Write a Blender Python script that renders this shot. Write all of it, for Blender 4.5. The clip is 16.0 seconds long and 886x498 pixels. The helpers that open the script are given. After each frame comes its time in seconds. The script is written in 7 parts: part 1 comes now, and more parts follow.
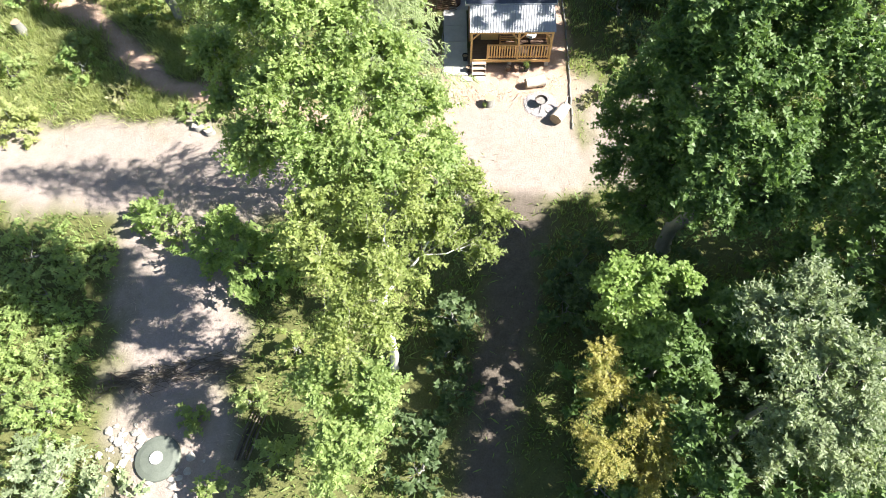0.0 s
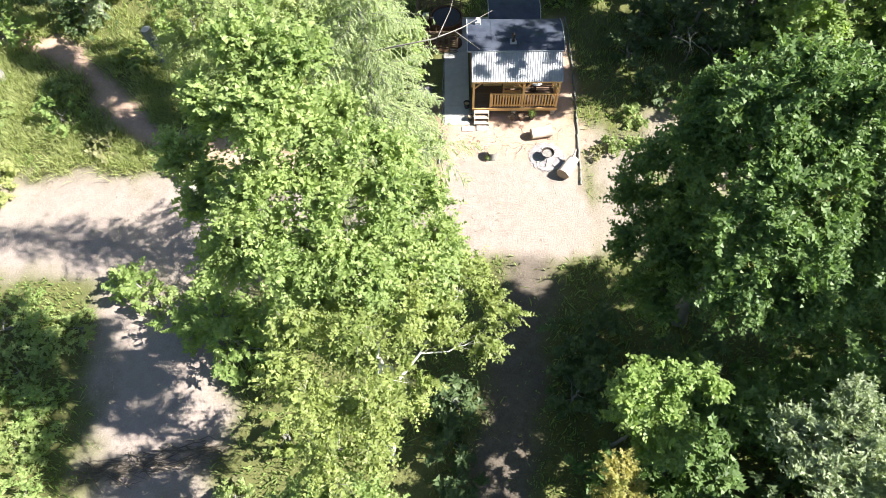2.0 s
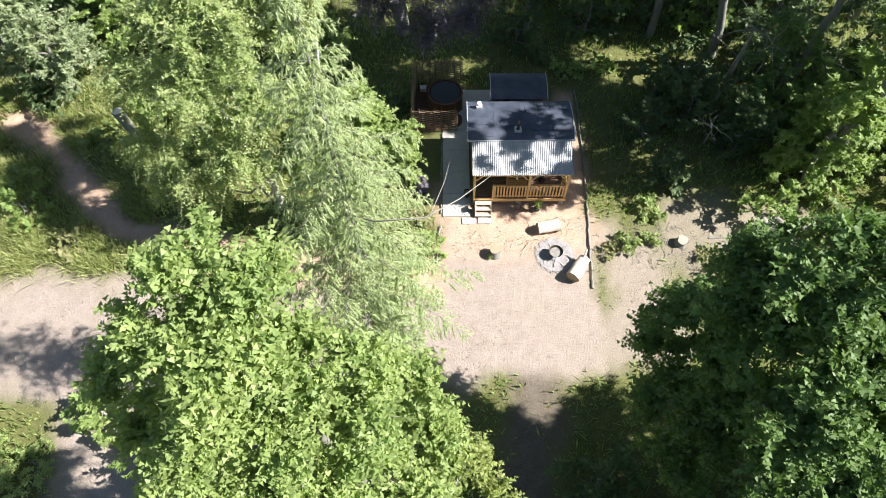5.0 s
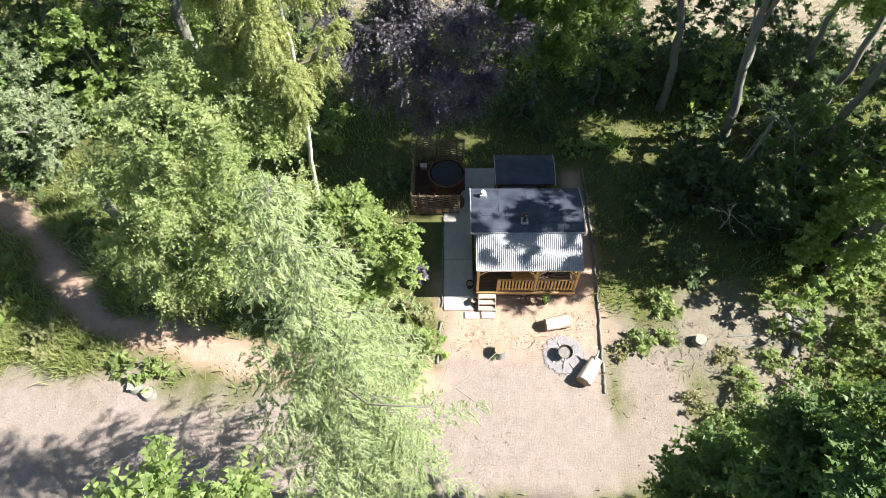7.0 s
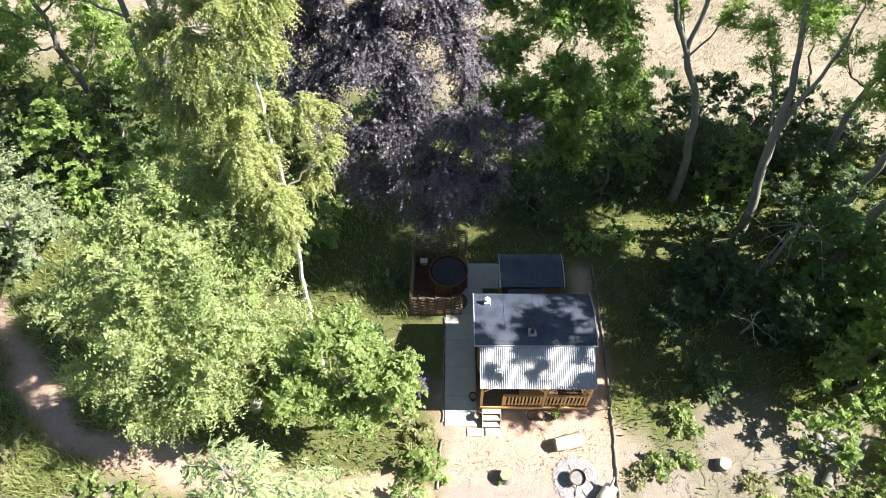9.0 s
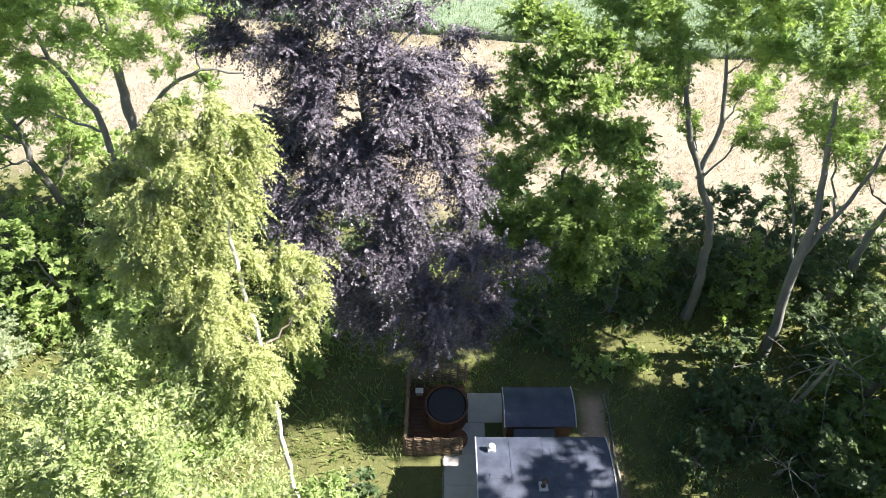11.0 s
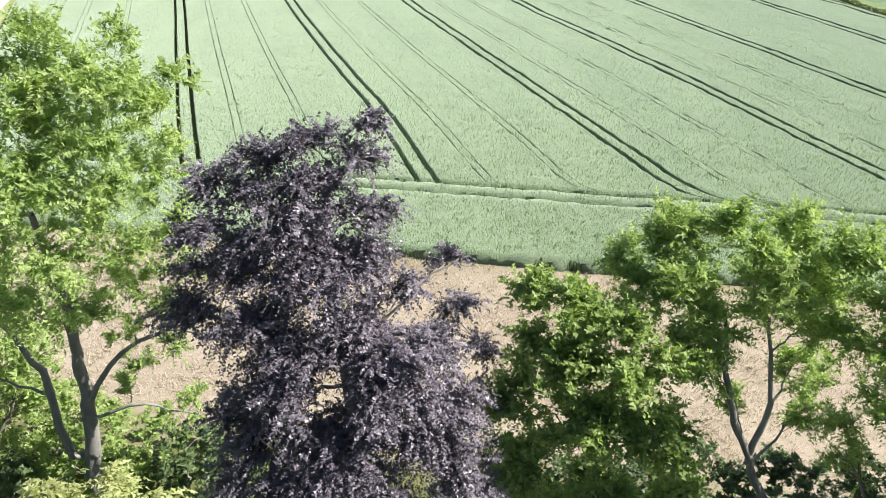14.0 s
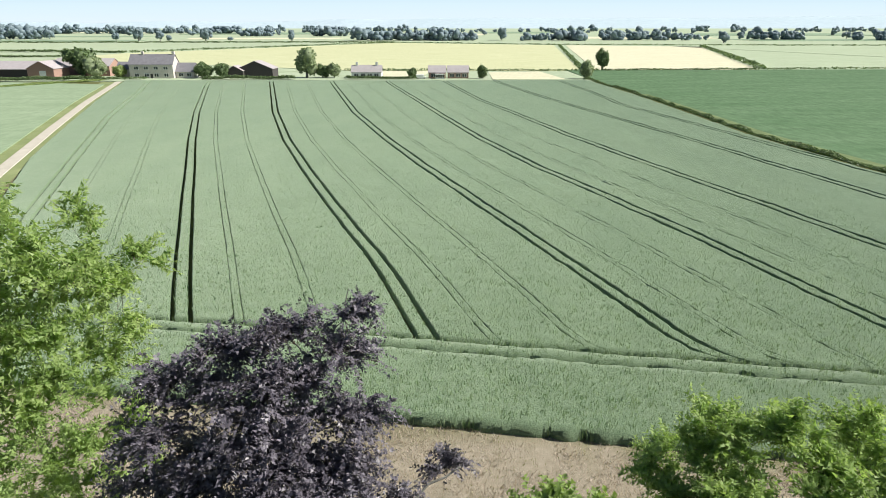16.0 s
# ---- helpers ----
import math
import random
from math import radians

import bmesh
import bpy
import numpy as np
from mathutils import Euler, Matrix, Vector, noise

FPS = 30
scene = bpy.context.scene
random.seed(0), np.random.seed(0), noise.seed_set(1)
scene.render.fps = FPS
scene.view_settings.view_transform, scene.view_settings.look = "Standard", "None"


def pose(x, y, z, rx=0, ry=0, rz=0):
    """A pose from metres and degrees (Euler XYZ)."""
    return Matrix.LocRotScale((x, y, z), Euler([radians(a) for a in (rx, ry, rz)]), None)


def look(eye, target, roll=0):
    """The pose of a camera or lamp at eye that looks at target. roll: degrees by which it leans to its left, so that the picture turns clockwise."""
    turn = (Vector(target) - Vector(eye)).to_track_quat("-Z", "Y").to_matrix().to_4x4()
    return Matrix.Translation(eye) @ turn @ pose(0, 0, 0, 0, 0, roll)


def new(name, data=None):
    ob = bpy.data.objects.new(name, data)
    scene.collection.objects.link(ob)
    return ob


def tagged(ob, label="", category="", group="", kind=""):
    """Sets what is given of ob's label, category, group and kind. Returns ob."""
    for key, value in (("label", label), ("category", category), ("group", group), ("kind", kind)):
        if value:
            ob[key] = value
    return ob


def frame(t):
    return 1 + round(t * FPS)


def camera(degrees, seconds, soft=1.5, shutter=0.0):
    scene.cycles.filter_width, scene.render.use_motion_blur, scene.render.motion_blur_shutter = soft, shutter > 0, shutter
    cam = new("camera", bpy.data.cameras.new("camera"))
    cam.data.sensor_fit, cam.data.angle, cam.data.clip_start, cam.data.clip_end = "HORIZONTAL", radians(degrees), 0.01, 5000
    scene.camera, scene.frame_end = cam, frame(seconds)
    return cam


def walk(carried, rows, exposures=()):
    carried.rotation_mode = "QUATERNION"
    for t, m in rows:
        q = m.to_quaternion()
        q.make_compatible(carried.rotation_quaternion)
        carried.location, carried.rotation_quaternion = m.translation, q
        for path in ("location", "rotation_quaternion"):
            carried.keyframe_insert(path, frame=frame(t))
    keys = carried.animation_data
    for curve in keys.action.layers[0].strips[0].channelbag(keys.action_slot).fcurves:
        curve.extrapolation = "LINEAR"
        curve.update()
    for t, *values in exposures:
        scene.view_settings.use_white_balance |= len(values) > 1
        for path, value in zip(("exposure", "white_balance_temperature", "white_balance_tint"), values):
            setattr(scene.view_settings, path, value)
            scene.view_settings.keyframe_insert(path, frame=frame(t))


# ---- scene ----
cam = camera(69.2, 16.0, 0.65)
PATH = [
    (0, (-3.008, -24.94, 24.271), (-3.029, -23.955, 22.53), -1.3),
    (0.5, (-3.069, -24.052, 24.281), (-3.087, -23.069, 22.54), -1.2),
    (1, (-3.051, -23.193, 24.261), (-3.071, -22.211, 22.518), -1.2),
    (1.5, (-3.047, -22.352, 24.203), (-3.069, -21.369, 22.461), -1.3),
    (2, (-3.021, -21.515, 24.12), (-3.043, -20.532, 22.378), -1.4),
    (2.5, (-3.011, -20.674, 24.058), (-3.033, -19.691, 22.317), -1.3),
    (3, (-2.998, -19.822, 24.024), (-3.02, -18.84, 22.281), -1.3),
    (3.5, (-2.971, -19.009, 24.014), (-2.993, -18.026, 22.273), -1.3),
    (4, (-2.844, -18.127, 24.001), (-2.873, -17.144, 22.259), -1.7),
    (6.5, (-2.929, -13.697, 24.003), (-2.954, -12.669, 22.288), -1.5),
    (7, (-2.976, -12.863, 24.015), (-3.0, -11.812, 22.313), -1.2),
    (7.5, (-3.002, -12.083, 23.986), (-3.026, -11.005, 22.302), -1.1),
    (8, (-3.027, -11.333, 23.937), (-3.051, -10.227, 22.271), -0.9),
    (8.5, (-3.015, -10.566, 23.928), (-3.041, -9.434, 22.28), -1.0),
    (9, (-3.026, -9.699, 23.942), (-3.052, -8.543, 22.311), -0.9),
    (9.2, (-3.029, -9.344, 23.932), (-3.055, -8.177, 22.307), -0.8),
    (11.3, (-3.301, -6.204, 23.468), (-3.296, -4.838, 22.007), 0.0),
    (11.5, (-3.31, -5.865, 23.452), (-3.303, -4.479, 22.01), 0.1),
    (12, (-3.278, -5.147, 23.442), (-3.271, -3.698, 22.063), 0.1),
    (12.5, (-3.266, -4.429, 23.458), (-3.258, -2.912, 22.154), 0.1),
    (13, (-3.255, -3.728, 23.45), (-3.246, -2.143, 22.231), 0.1),
    (13.5, (-3.189, -3.036, 23.451), (-3.183, -1.388, 22.317), -0.1),
    (14, (-3.195, -2.4, 23.485), (-3.189, -0.694, 22.441), -0.1),
    (14.5, (-3.222, -1.811, 23.553), (-3.215, -0.052, 22.601), -0.1),
    (15, (-3.188, -1.153, 23.541), (-3.182, 0.655, 22.685), -0.1),
    (15.5, (-3.17, -0.469, 23.575), (-3.166, 1.383, 22.82), 0.0),
    (16, (-3.132, 0.138, 23.596), (-3.128, 2.03, 22.949), 0.0),
]
walk(cam, [(t, look(eye, target, roll)) for t, eye, target, roll in PATH],
     [(0, 1.80, 6500, 11), (2, 1.74, 6500, 11), (4, 1.53, 6500, 11), (6.5, 1.40, 6500, 11), (8, 1.50, 6500, 11), (9, 1.64, 6500, 12), (11.5, 1.92, 6500, 16), (12.5, 1.84, 6500, 16), (14.5, 1.15, 6500, 14), (15.5, 0.80, 6500, 11), (16, 0.58, 6500, 8)])

# ---- light ----
SUN_EL, SUN_AZ = 43.0, -2.0          # height; direction the sun stands, degrees from +x towards +y
world = bpy.data.worlds.new("sky")
scene.world = world
world.use_nodes = True
wn = world.node_tree
sky = wn.nodes.new("ShaderNodeTexSky")
sky.sky_type, sky.sun_disc = "NISHITA", False
sky.sun_elevation, sky.sun_rotation = radians(SUN_EL), radians(90 - SUN_AZ)
sky.air_density, sky.dust_density, sky.ozone_density = 1.0, 0.6, 1.5
wn.links.new(sky.outputs[0], wn.nodes["Background"].inputs[0])
wn.nodes["Background"].inputs[1].default_value = 0.047
sun_data = bpy.data.lights.new("sun", "SUN")
sun_data.energy, sun_data.angle, sun_data.color = 5.0, radians(0.55), (1.0, 0.955, 0.88)
sun = new("sun", sun_data)
ce, se = math.cos(radians(SUN_EL)), math.sin(radians(SUN_EL))
sun.matrix_world = look((60 * ce * math.cos(radians(SUN_AZ)), 60 * ce * math.sin(radians(SUN_AZ)), 60 * se), (0, 0, 0))


# ---- materials ----
def mat(name, rough=0.8, spec=0.3, metal=0.0):
    m = bpy.data.materials.new(name)
    m.use_nodes = True
    nt = m.node_tree
    b = nt.nodes["Principled BSDF"]
    b.inputs["Roughness"].default_value = rough
    b.inputs["Specular IOR Level"].default_value = spec
    b.inputs["Metallic"].default_value = metal
    return m, nt, b


def node(nt, kind, **values):
    n = nt.nodes.new(kind)
    for k, v in values.items():
        n.inputs[k].default_value = v
    return n


def ramp(nt, src, stops):
    r = nt.nodes.new("ShaderNodeValToRGB")
    el = r.color_ramp.elements
    while len(el) < len(stops):
        el.new(0.5)
    for e, (p, c) in zip(el, stops):
        e.position, e.color = p, (*c, 1)
    nt.links.new(src, r.inputs[0])
    return r.outputs[0]


def mixc(nt, fac, a, b, mode="MIX"):
    n = nt.nodes.new("ShaderNodeMix")
    n.data_type, n.blend_type = "RGBA", mode
    for sock, v in ((n.inputs[0], fac), (n.inputs[6], a), (n.inputs[7], b)):
        if hasattr(v, "links"):
            nt.links.new(v, sock)
        elif isinstance(v, tuple):
            sock.default_value = (*v, 1)
        else:
            sock.default_value = v
    return n.outputs[2]


def coords(nt, stretch=(1, 1, 1), world_space=True):
    src = nt.nodes.new("ShaderNodeNewGeometry").outputs["Position"] if world_space else nt.nodes.new("ShaderNodeTexCoord").outputs["Object"]
    mp = nt.nodes.new("ShaderNodeMapping")
    mp.inputs["Scale"].default_value = stretch
    nt.links.new(src, mp.inputs[0])
    return mp.outputs[0]


def noise_tex(nt, scale, detail=4.0, rough=0.6, vec=None):
    n = node(nt, "ShaderNodeTexNoise", Scale=scale, Detail=detail, Roughness=rough)
    nt.links.new(vec or coords(nt), n.inputs["Vector"])
    return n.outputs["Fac"]


def bump(nt, b, height, strength=0.4, dist=0.03):
    n = node(nt, "ShaderNodeBump", Strength=strength, Distance=dist)
    nt.links.new(height, n.inputs["Height"])
    nt.links.new(n.outputs[0], b.inputs["Normal"])


def plain(name, a, b_col, scale=6.0, rough=0.8, spec=0.3, metal=0.0, stretch=(1, 1, 1), strength=0.3, dist=0.01, local=True):
    """Two tones in two sizes of grain, with fine relief."""
    m, nt, b = mat(name, rough, spec, metal)
    v = coords(nt, stretch, not local)
    big, fine = noise_tex(nt, scale, 3, 0.6, v), noise_tex(nt, scale * 9, 3, 0.7, v)
    mean = tuple((p + q) / 2 for p, q in zip(a, b_col))
    c1 = ramp(nt, big, [(0.3, a), (0.7, b_col)])
    c2 = ramp(nt, fine, [(0.25, tuple(p * 0.7 for p in mean)), (0.75, tuple(min(1, p * 1.25) for p in mean))])
    nt.links.new(mixc(nt, 0.4, c1, c2), b.inputs["Base Color"])
    bump(nt, b, fine, strength, dist)
    return m


def leaf_mat(name, dark, light, tip, lets_by=0.35, rough=0.5, spec=0.35):
    """Leaves: each one its own tone, drifting in patches; part of the light passes through."""
    m, nt, b = mat(name, rough, spec)
    dark, light, tip = [(p[0] * 1.05, p[1], p[2] * 1.2) for p in (dark, light, tip)]
    isl = nt.nodes.new("ShaderNodeNewGeometry").outputs["Random Per Island"]
    near = lambda p, k: tuple(a * k + q * (1 - k) for a, q in zip(p, light))
    c = ramp(nt, isl, [(0.0, near(dark, 0.6)), (0.55, light), (1.0, near(tip, 0.55))])
    patch = noise_tex(nt, 0.9, 3, 0.6)
    c = mixc(nt, ramp(nt, patch, [(0.35, (0, 0, 0)), (0.7, (0.6, 0.6, 0.6))]), c, tip)
    nt.links.new(c, b.inputs["Base Color"])
    tr = nt.nodes.new("ShaderNodeBsdfTranslucent")
    tint = mixc(nt, 1.0, c, (1.12, 1.2, 0.65), "MULTIPLY")
    nt.links.new(tint, tr.inputs[0])
    mx = nt.nodes.new("ShaderNodeMixShader")
    mx.inputs[0].default_value = lets_by
    nt.links.new(b.outputs[0], mx.inputs[1])
    nt.links.new(tr.outputs[0], mx.inputs[2])
    nt.links.new(mx.outputs[0], nt.nodes["Material Output"].inputs[0])
    return m


LEAF = {
    "alder": leaf_mat("alder_leaf", (0.115, 0.195, 0.05), (0.235, 0.34, 0.095), (0.375, 0.47, 0.155), 0.45),
    "hazel": leaf_mat("hazel_leaf", (0.16, 0.238, 0.072), (0.29, 0.385, 0.130), (0.43, 0.51, 0.205), 0.45),
    "birch": leaf_mat("birch_leaf", (0.12, 0.18, 0.04), (0.22, 0.295, 0.075), (0.34, 0.40, 0.115), 0.42),
    "weep": leaf_mat("weeping_birch_leaf", (0.20, 0.26, 0.085), (0.335, 0.395, 0.135), (0.46, 0.50, 0.20), 0.48),
    "oak": leaf_mat("oak_leaf", (0.052, 0.11, 0.028), (0.106, 0.192, 0.05), (0.195, 0.305, 0.082), 0.4),
    "maple": leaf_mat("maple_leaf", (0.115, 0.195, 0.052), (0.235, 0.35, 0.094), (0.365, 0.475, 0.148), 0.5),
    "larch": leaf_mat("larch_needle", (0.19, 0.275, 0.10), (0.31, 0.40, 0.165), (0.44, 0.52, 0.24), 0.4),
    "willow": leaf_mat("willow_leaf", (0.125, 0.18, 0.075), (0.24, 0.315, 0.145), (0.37, 0.44, 0.235)),
    "gold": leaf_mat("ailing_leaf", (0.14, 0.17, 0.035), (0.27, 0.295, 0.065), (0.42, 0.37, 0.10), 0.4),
    "beech": leaf_mat("copper_beech_leaf", (0.026, 0.0245, 0.029), (0.086, 0.082, 0.088), (0.24, 0.228, 0.23), 0.2, 0.42, 0.5),
    "ash": leaf_mat("ash_leaf", (0.118, 0.20, 0.053), (0.28, 0.408, 0.118), (0.45, 0.572, 0.20), 0.52),
    # darker copy of the greens, with the wood's shade put into the colour
    "dark": leaf_mat("shade_darkened_leaf", (0.042, 0.075, 0.028), (0.078, 0.13, 0.045), (0.14, 0.21, 0.07)),
    "fern": leaf_mat("bracken_frond", (0.13, 0.195, 0.052), (0.235, 0.325, 0.096), (0.36, 0.44, 0.155), 0.45),
    "grass": leaf_mat("grass_blade", (0.12, 0.155, 0.045), (0.22, 0.25, 0.085), (0.36, 0.35, 0.17)),
    "straw": leaf_mat("dry_blade", (0.28, 0.222, 0.165), (0.38, 0.315, 0.245), (0.48, 0.41, 0.33), 0.25),
    "hay": leaf_mat("hay_blade", (0.27, 0.232, 0.165), (0.42, 0.365, 0.272), (0.56, 0.495, 0.385), 0.3),
    "wheat": leaf_mat("wheat_ear", (0.05, 0.12, 0.04), (0.16, 0.26, 0.11), (0.40, 0.50, 0.27), 0.25),
    "far": leaf_mat("far_leaf", (0.06, 0.105, 0.038), (0.10, 0.16, 0.058), (0.17, 0.24, 0.09), 0.3),
    # far trees: air haze is put into this paled, bluish leaf colour
    "distant": leaf_mat("haze_tinted_leaf", (0.155, 0.225, 0.215), (0.18, 0.252, 0.238), (0.205, 0.28, 0.26), 0.2),
    "fresh": leaf_mat("fresh_leaf", (0.10, 0.18, 0.04), (0.20, 0.31, 0.07), (0.31, 0.43, 0.11), 0.42),
}
BARK = plain("grey_bark", (0.14, 0.14, 0.126), (0.315, 0.31, 0.28), 3, 0.9, 0.15, 0, (1, 1, 0.25), 0.6, 0.03)
TWIG = plain("twig_bark", (0.11, 0.09, 0.07), (0.22, 0.19, 0.15), 3, 0.9, 0.15, 0, (1, 1, 0.5), 0.3, 0.01)
PALE_TWIG = plain("pale_twig_bark", (0.30, 0.28, 0.25), (0.46, 0.44, 0.40), 3, 0.9, 0.15, 0, (1, 1, 0.5), 0.3, 0.01)
OLD_TWIG = plain("bleached_twig_bark", (0.22, 0.20, 0.175), (0.34, 0.32, 0.285), 3, 0.9, 0.15, 0, (1, 1, 0.5), 0.3, 0.01)
BIRCH_BARK = plain("white_bark", (0.55, 0.53, 0.49), (0.78, 0.76, 0.72), 4, 0.75, 0.2, 0, (1, 1, 2.5), 0.4, 0.02)


# ---- shapes ----
def part(name, bm, material, parent=None, label=""):
    me = bpy.data.meshes.new(name)
    bm.to_mesh(me)
    bm.free()
    me.materials.append(material)
    ob = new(name, me)
    ob.parent = parent
    if label:
        ob["label"] = label
    return ob


def sheet(name, verts, faces, material, parent=None, smooth=False):
    """One mesh object from arrays of corners and of faces that all have as many corners."""
    verts, faces = np.asarray(verts, np.float32), np.asarray(faces, np.int32)
    me = bpy.data.meshes.new(name)
    me.vertices.add(len(verts))
    me.vertices.foreach_set("co", verts.ravel())
    n, k = faces.shape
    me.loops.add(n * k)
    me.loops.foreach_set("vertex_index", faces.ravel())
    me.polygons.add(n)
    me.polygons.foreach_set("loop_start", np.arange(0, n * k, k, dtype=np.int32))
    if smooth:
        me.polygons.foreach_set("use_smooth", np.ones(n, bool))
    me.update(calc_edges=True)
    me.materials.append(material)
    ob = new(name, me)
    ob.parent = parent
    return ob


def thing(name, x, y, z, label, category, group="", turn=0.0, kind=""):
    ob = new(name)
    ob.location, ob.rotation_euler = (x, y, z), (0, 0, radians(turn))
    return tagged(ob, label, category, group, kind)


def box(bm, x0, x1, y0, y1, z0, z1, bevel=0.0):
    r = bmesh.ops.create_cube(bm, size=1.0, matrix=Matrix.LocRotScale(((x0 + x1) / 2, (y0 + y1) / 2, (z0 + z1) / 2), None, (x1 - x0, y1 - y0, z1 - z0)))
    if bevel:
        edges = list({e for v in r["verts"] for e in v.link_edges})
        bmesh.ops.bevel(bm, geom=edges, offset=bevel, segments=1, affect="EDGES", profile=0.5)
    return r["verts"]


def boxed(*args, **kw):
    bm = bmesh.new()
    box(bm, *args, **kw)
    return bm


def lathe(rings, sides=20, cap=True):
    """A turned body from (radius, height) pairs."""
    bm = bmesh.new()
    loops = []
    for r, z in rings:
        loops.append([bm.verts.new((r * math.cos(k * 2 * math.pi / sides), r * math.sin(k * 2 * math.pi / sides), z)) for k in range(sides)])
    for p, q in zip(loops, loops[1:]):
        for k in range(sides):
            bm.faces.new((p[k], p[(k + 1) % sides], q[(k + 1) % sides], q[k]))
    if cap:
        bm.faces.new(loops[0][::-1])
        bm.faces.new(loops[-1])
    return bm


def tube_arrays(points, radii, sides):
    """Corners and quads of a tapered tube along points."""
    p, r = np.asarray(points, float), np.asarray(radii, float)
    d = np.gradient(p, axis=0)
    d /= np.linalg.norm(d, axis=1)[:, None] + 1e-9
    ref = np.where(np.abs(d[:, 2:3]) > 0.9, np.array([[1.0, 0, 0]]), np.array([[0, 0, 1.0]]))
    u = np.cross(d, ref)
    u /= np.linalg.norm(u, axis=1)[:, None] + 1e-9
    w = np.cross(d, u)
    a = np.arange(sides) * 2 * np.pi / sides
    ring = np.cos(a)[None, :, None] * u[:, None] + np.sin(a)[None, :, None] * w[:, None]
    v = (p[:, None] + ring * r[:, None, None]).reshape(-1, 3)
    i, j = np.meshgrid(np.arange(len(p) - 1), np.arange(sides), indexing="ij")
    k = (j + 1) % sides
    f = np.stack([i * sides + j, i * sides + k, (i + 1) * sides + k, (i + 1) * sides + j], -1).reshape(-1, 4)
    return v, f


def tubes(name, lines, material, parent=None, smooth=True):
    """Several tubes (points, radii, sides) as one mesh."""
    vs, fs, n = [], [], 0
    for points, radii, sides in lines:
        v, f = tube_arrays(points, radii, sides)
        vs.append(v), fs.append(f + n)
        n += len(v)
    return sheet(name, np.concatenate(vs), np.concatenate(fs), material, parent, smooth)


def leaf_arrays(rng, centres, aim, length, width, droop=0.0, wild=0.8):
    """A pointed leaf for each centre, facing about the way aim points."""
    n = len(centres)
    nor = aim + rng.normal(0, wild, (n, 3))
    nor /= np.linalg.norm(nor, axis=1)[:, None] + 1e-9
    along = rng.normal(0, 1, (n, 3))
    along[:, 2] -= droop
    along -= (along * nor).sum(1)[:, None] * nor
    along /= np.linalg.norm(along, axis=1)[:, None] + 1e-9
    side = np.cross(nor, along)
    s = rng.uniform(0.7, 1.35, (n, 1))
    l, w = along * length * s * 0.5, side * width * s * 0.5
    v = np.stack([centres - l * 0.9 + w, centres - l * 0.9 - w, centres + l * 1.1], 1).reshape(-1, 3)
    f = np.arange(3 * n).reshape(n, 3)
    return v, f


def profile(kind, u):
    """Width of a crown at the height u from its foot (0) to its top (1)."""
    u = np.clip(u, 0, 1)
    if kind == "round":
        return np.sqrt(np.clip(1 - (2 * u - 0.9) ** 2 / 1.22, 0, 1))
    return np.minimum(1, 0.6 + 2.0 * u) * np.sqrt(np.clip(1 - u ** 3, 0, 1))


def crown_lobes(base, top, r, crown=(0.2, 1.0), shape="round", n=16, lean=(0, 0), size=0.42, seed=0):
    """Uneven masses (x, y, z, radius) that fill a crown of that profile."""
    rng = np.random.default_rng(seed + 71)
    u = np.clip((np.arange(n) + rng.uniform(0.1, 0.9, n)) / n, 0, 1)
    a = np.arange(n) * 2.4 + rng.normal(0, 0.4, n) + seed
    rad = size * r * (0.55 + 0.45 * profile(shape, u)) * rng.uniform(0.7, 1.25, n)
    out = np.maximum(0, r * profile(shape, u) - rad * 0.7) * rng.uniform(0.55, 1.12, n)
    z = top * (crown[0] + (crown[1] - crown[0]) * u) - rad * 0.75 * u
    k = (z / top) ** 1.2
    return np.stack([base[0] + lean[0] * k + np.cos(a) * out, base[1] + lean[1] * k + np.sin(a) * out, np.maximum(z, rad * 0.45), rad], -1)


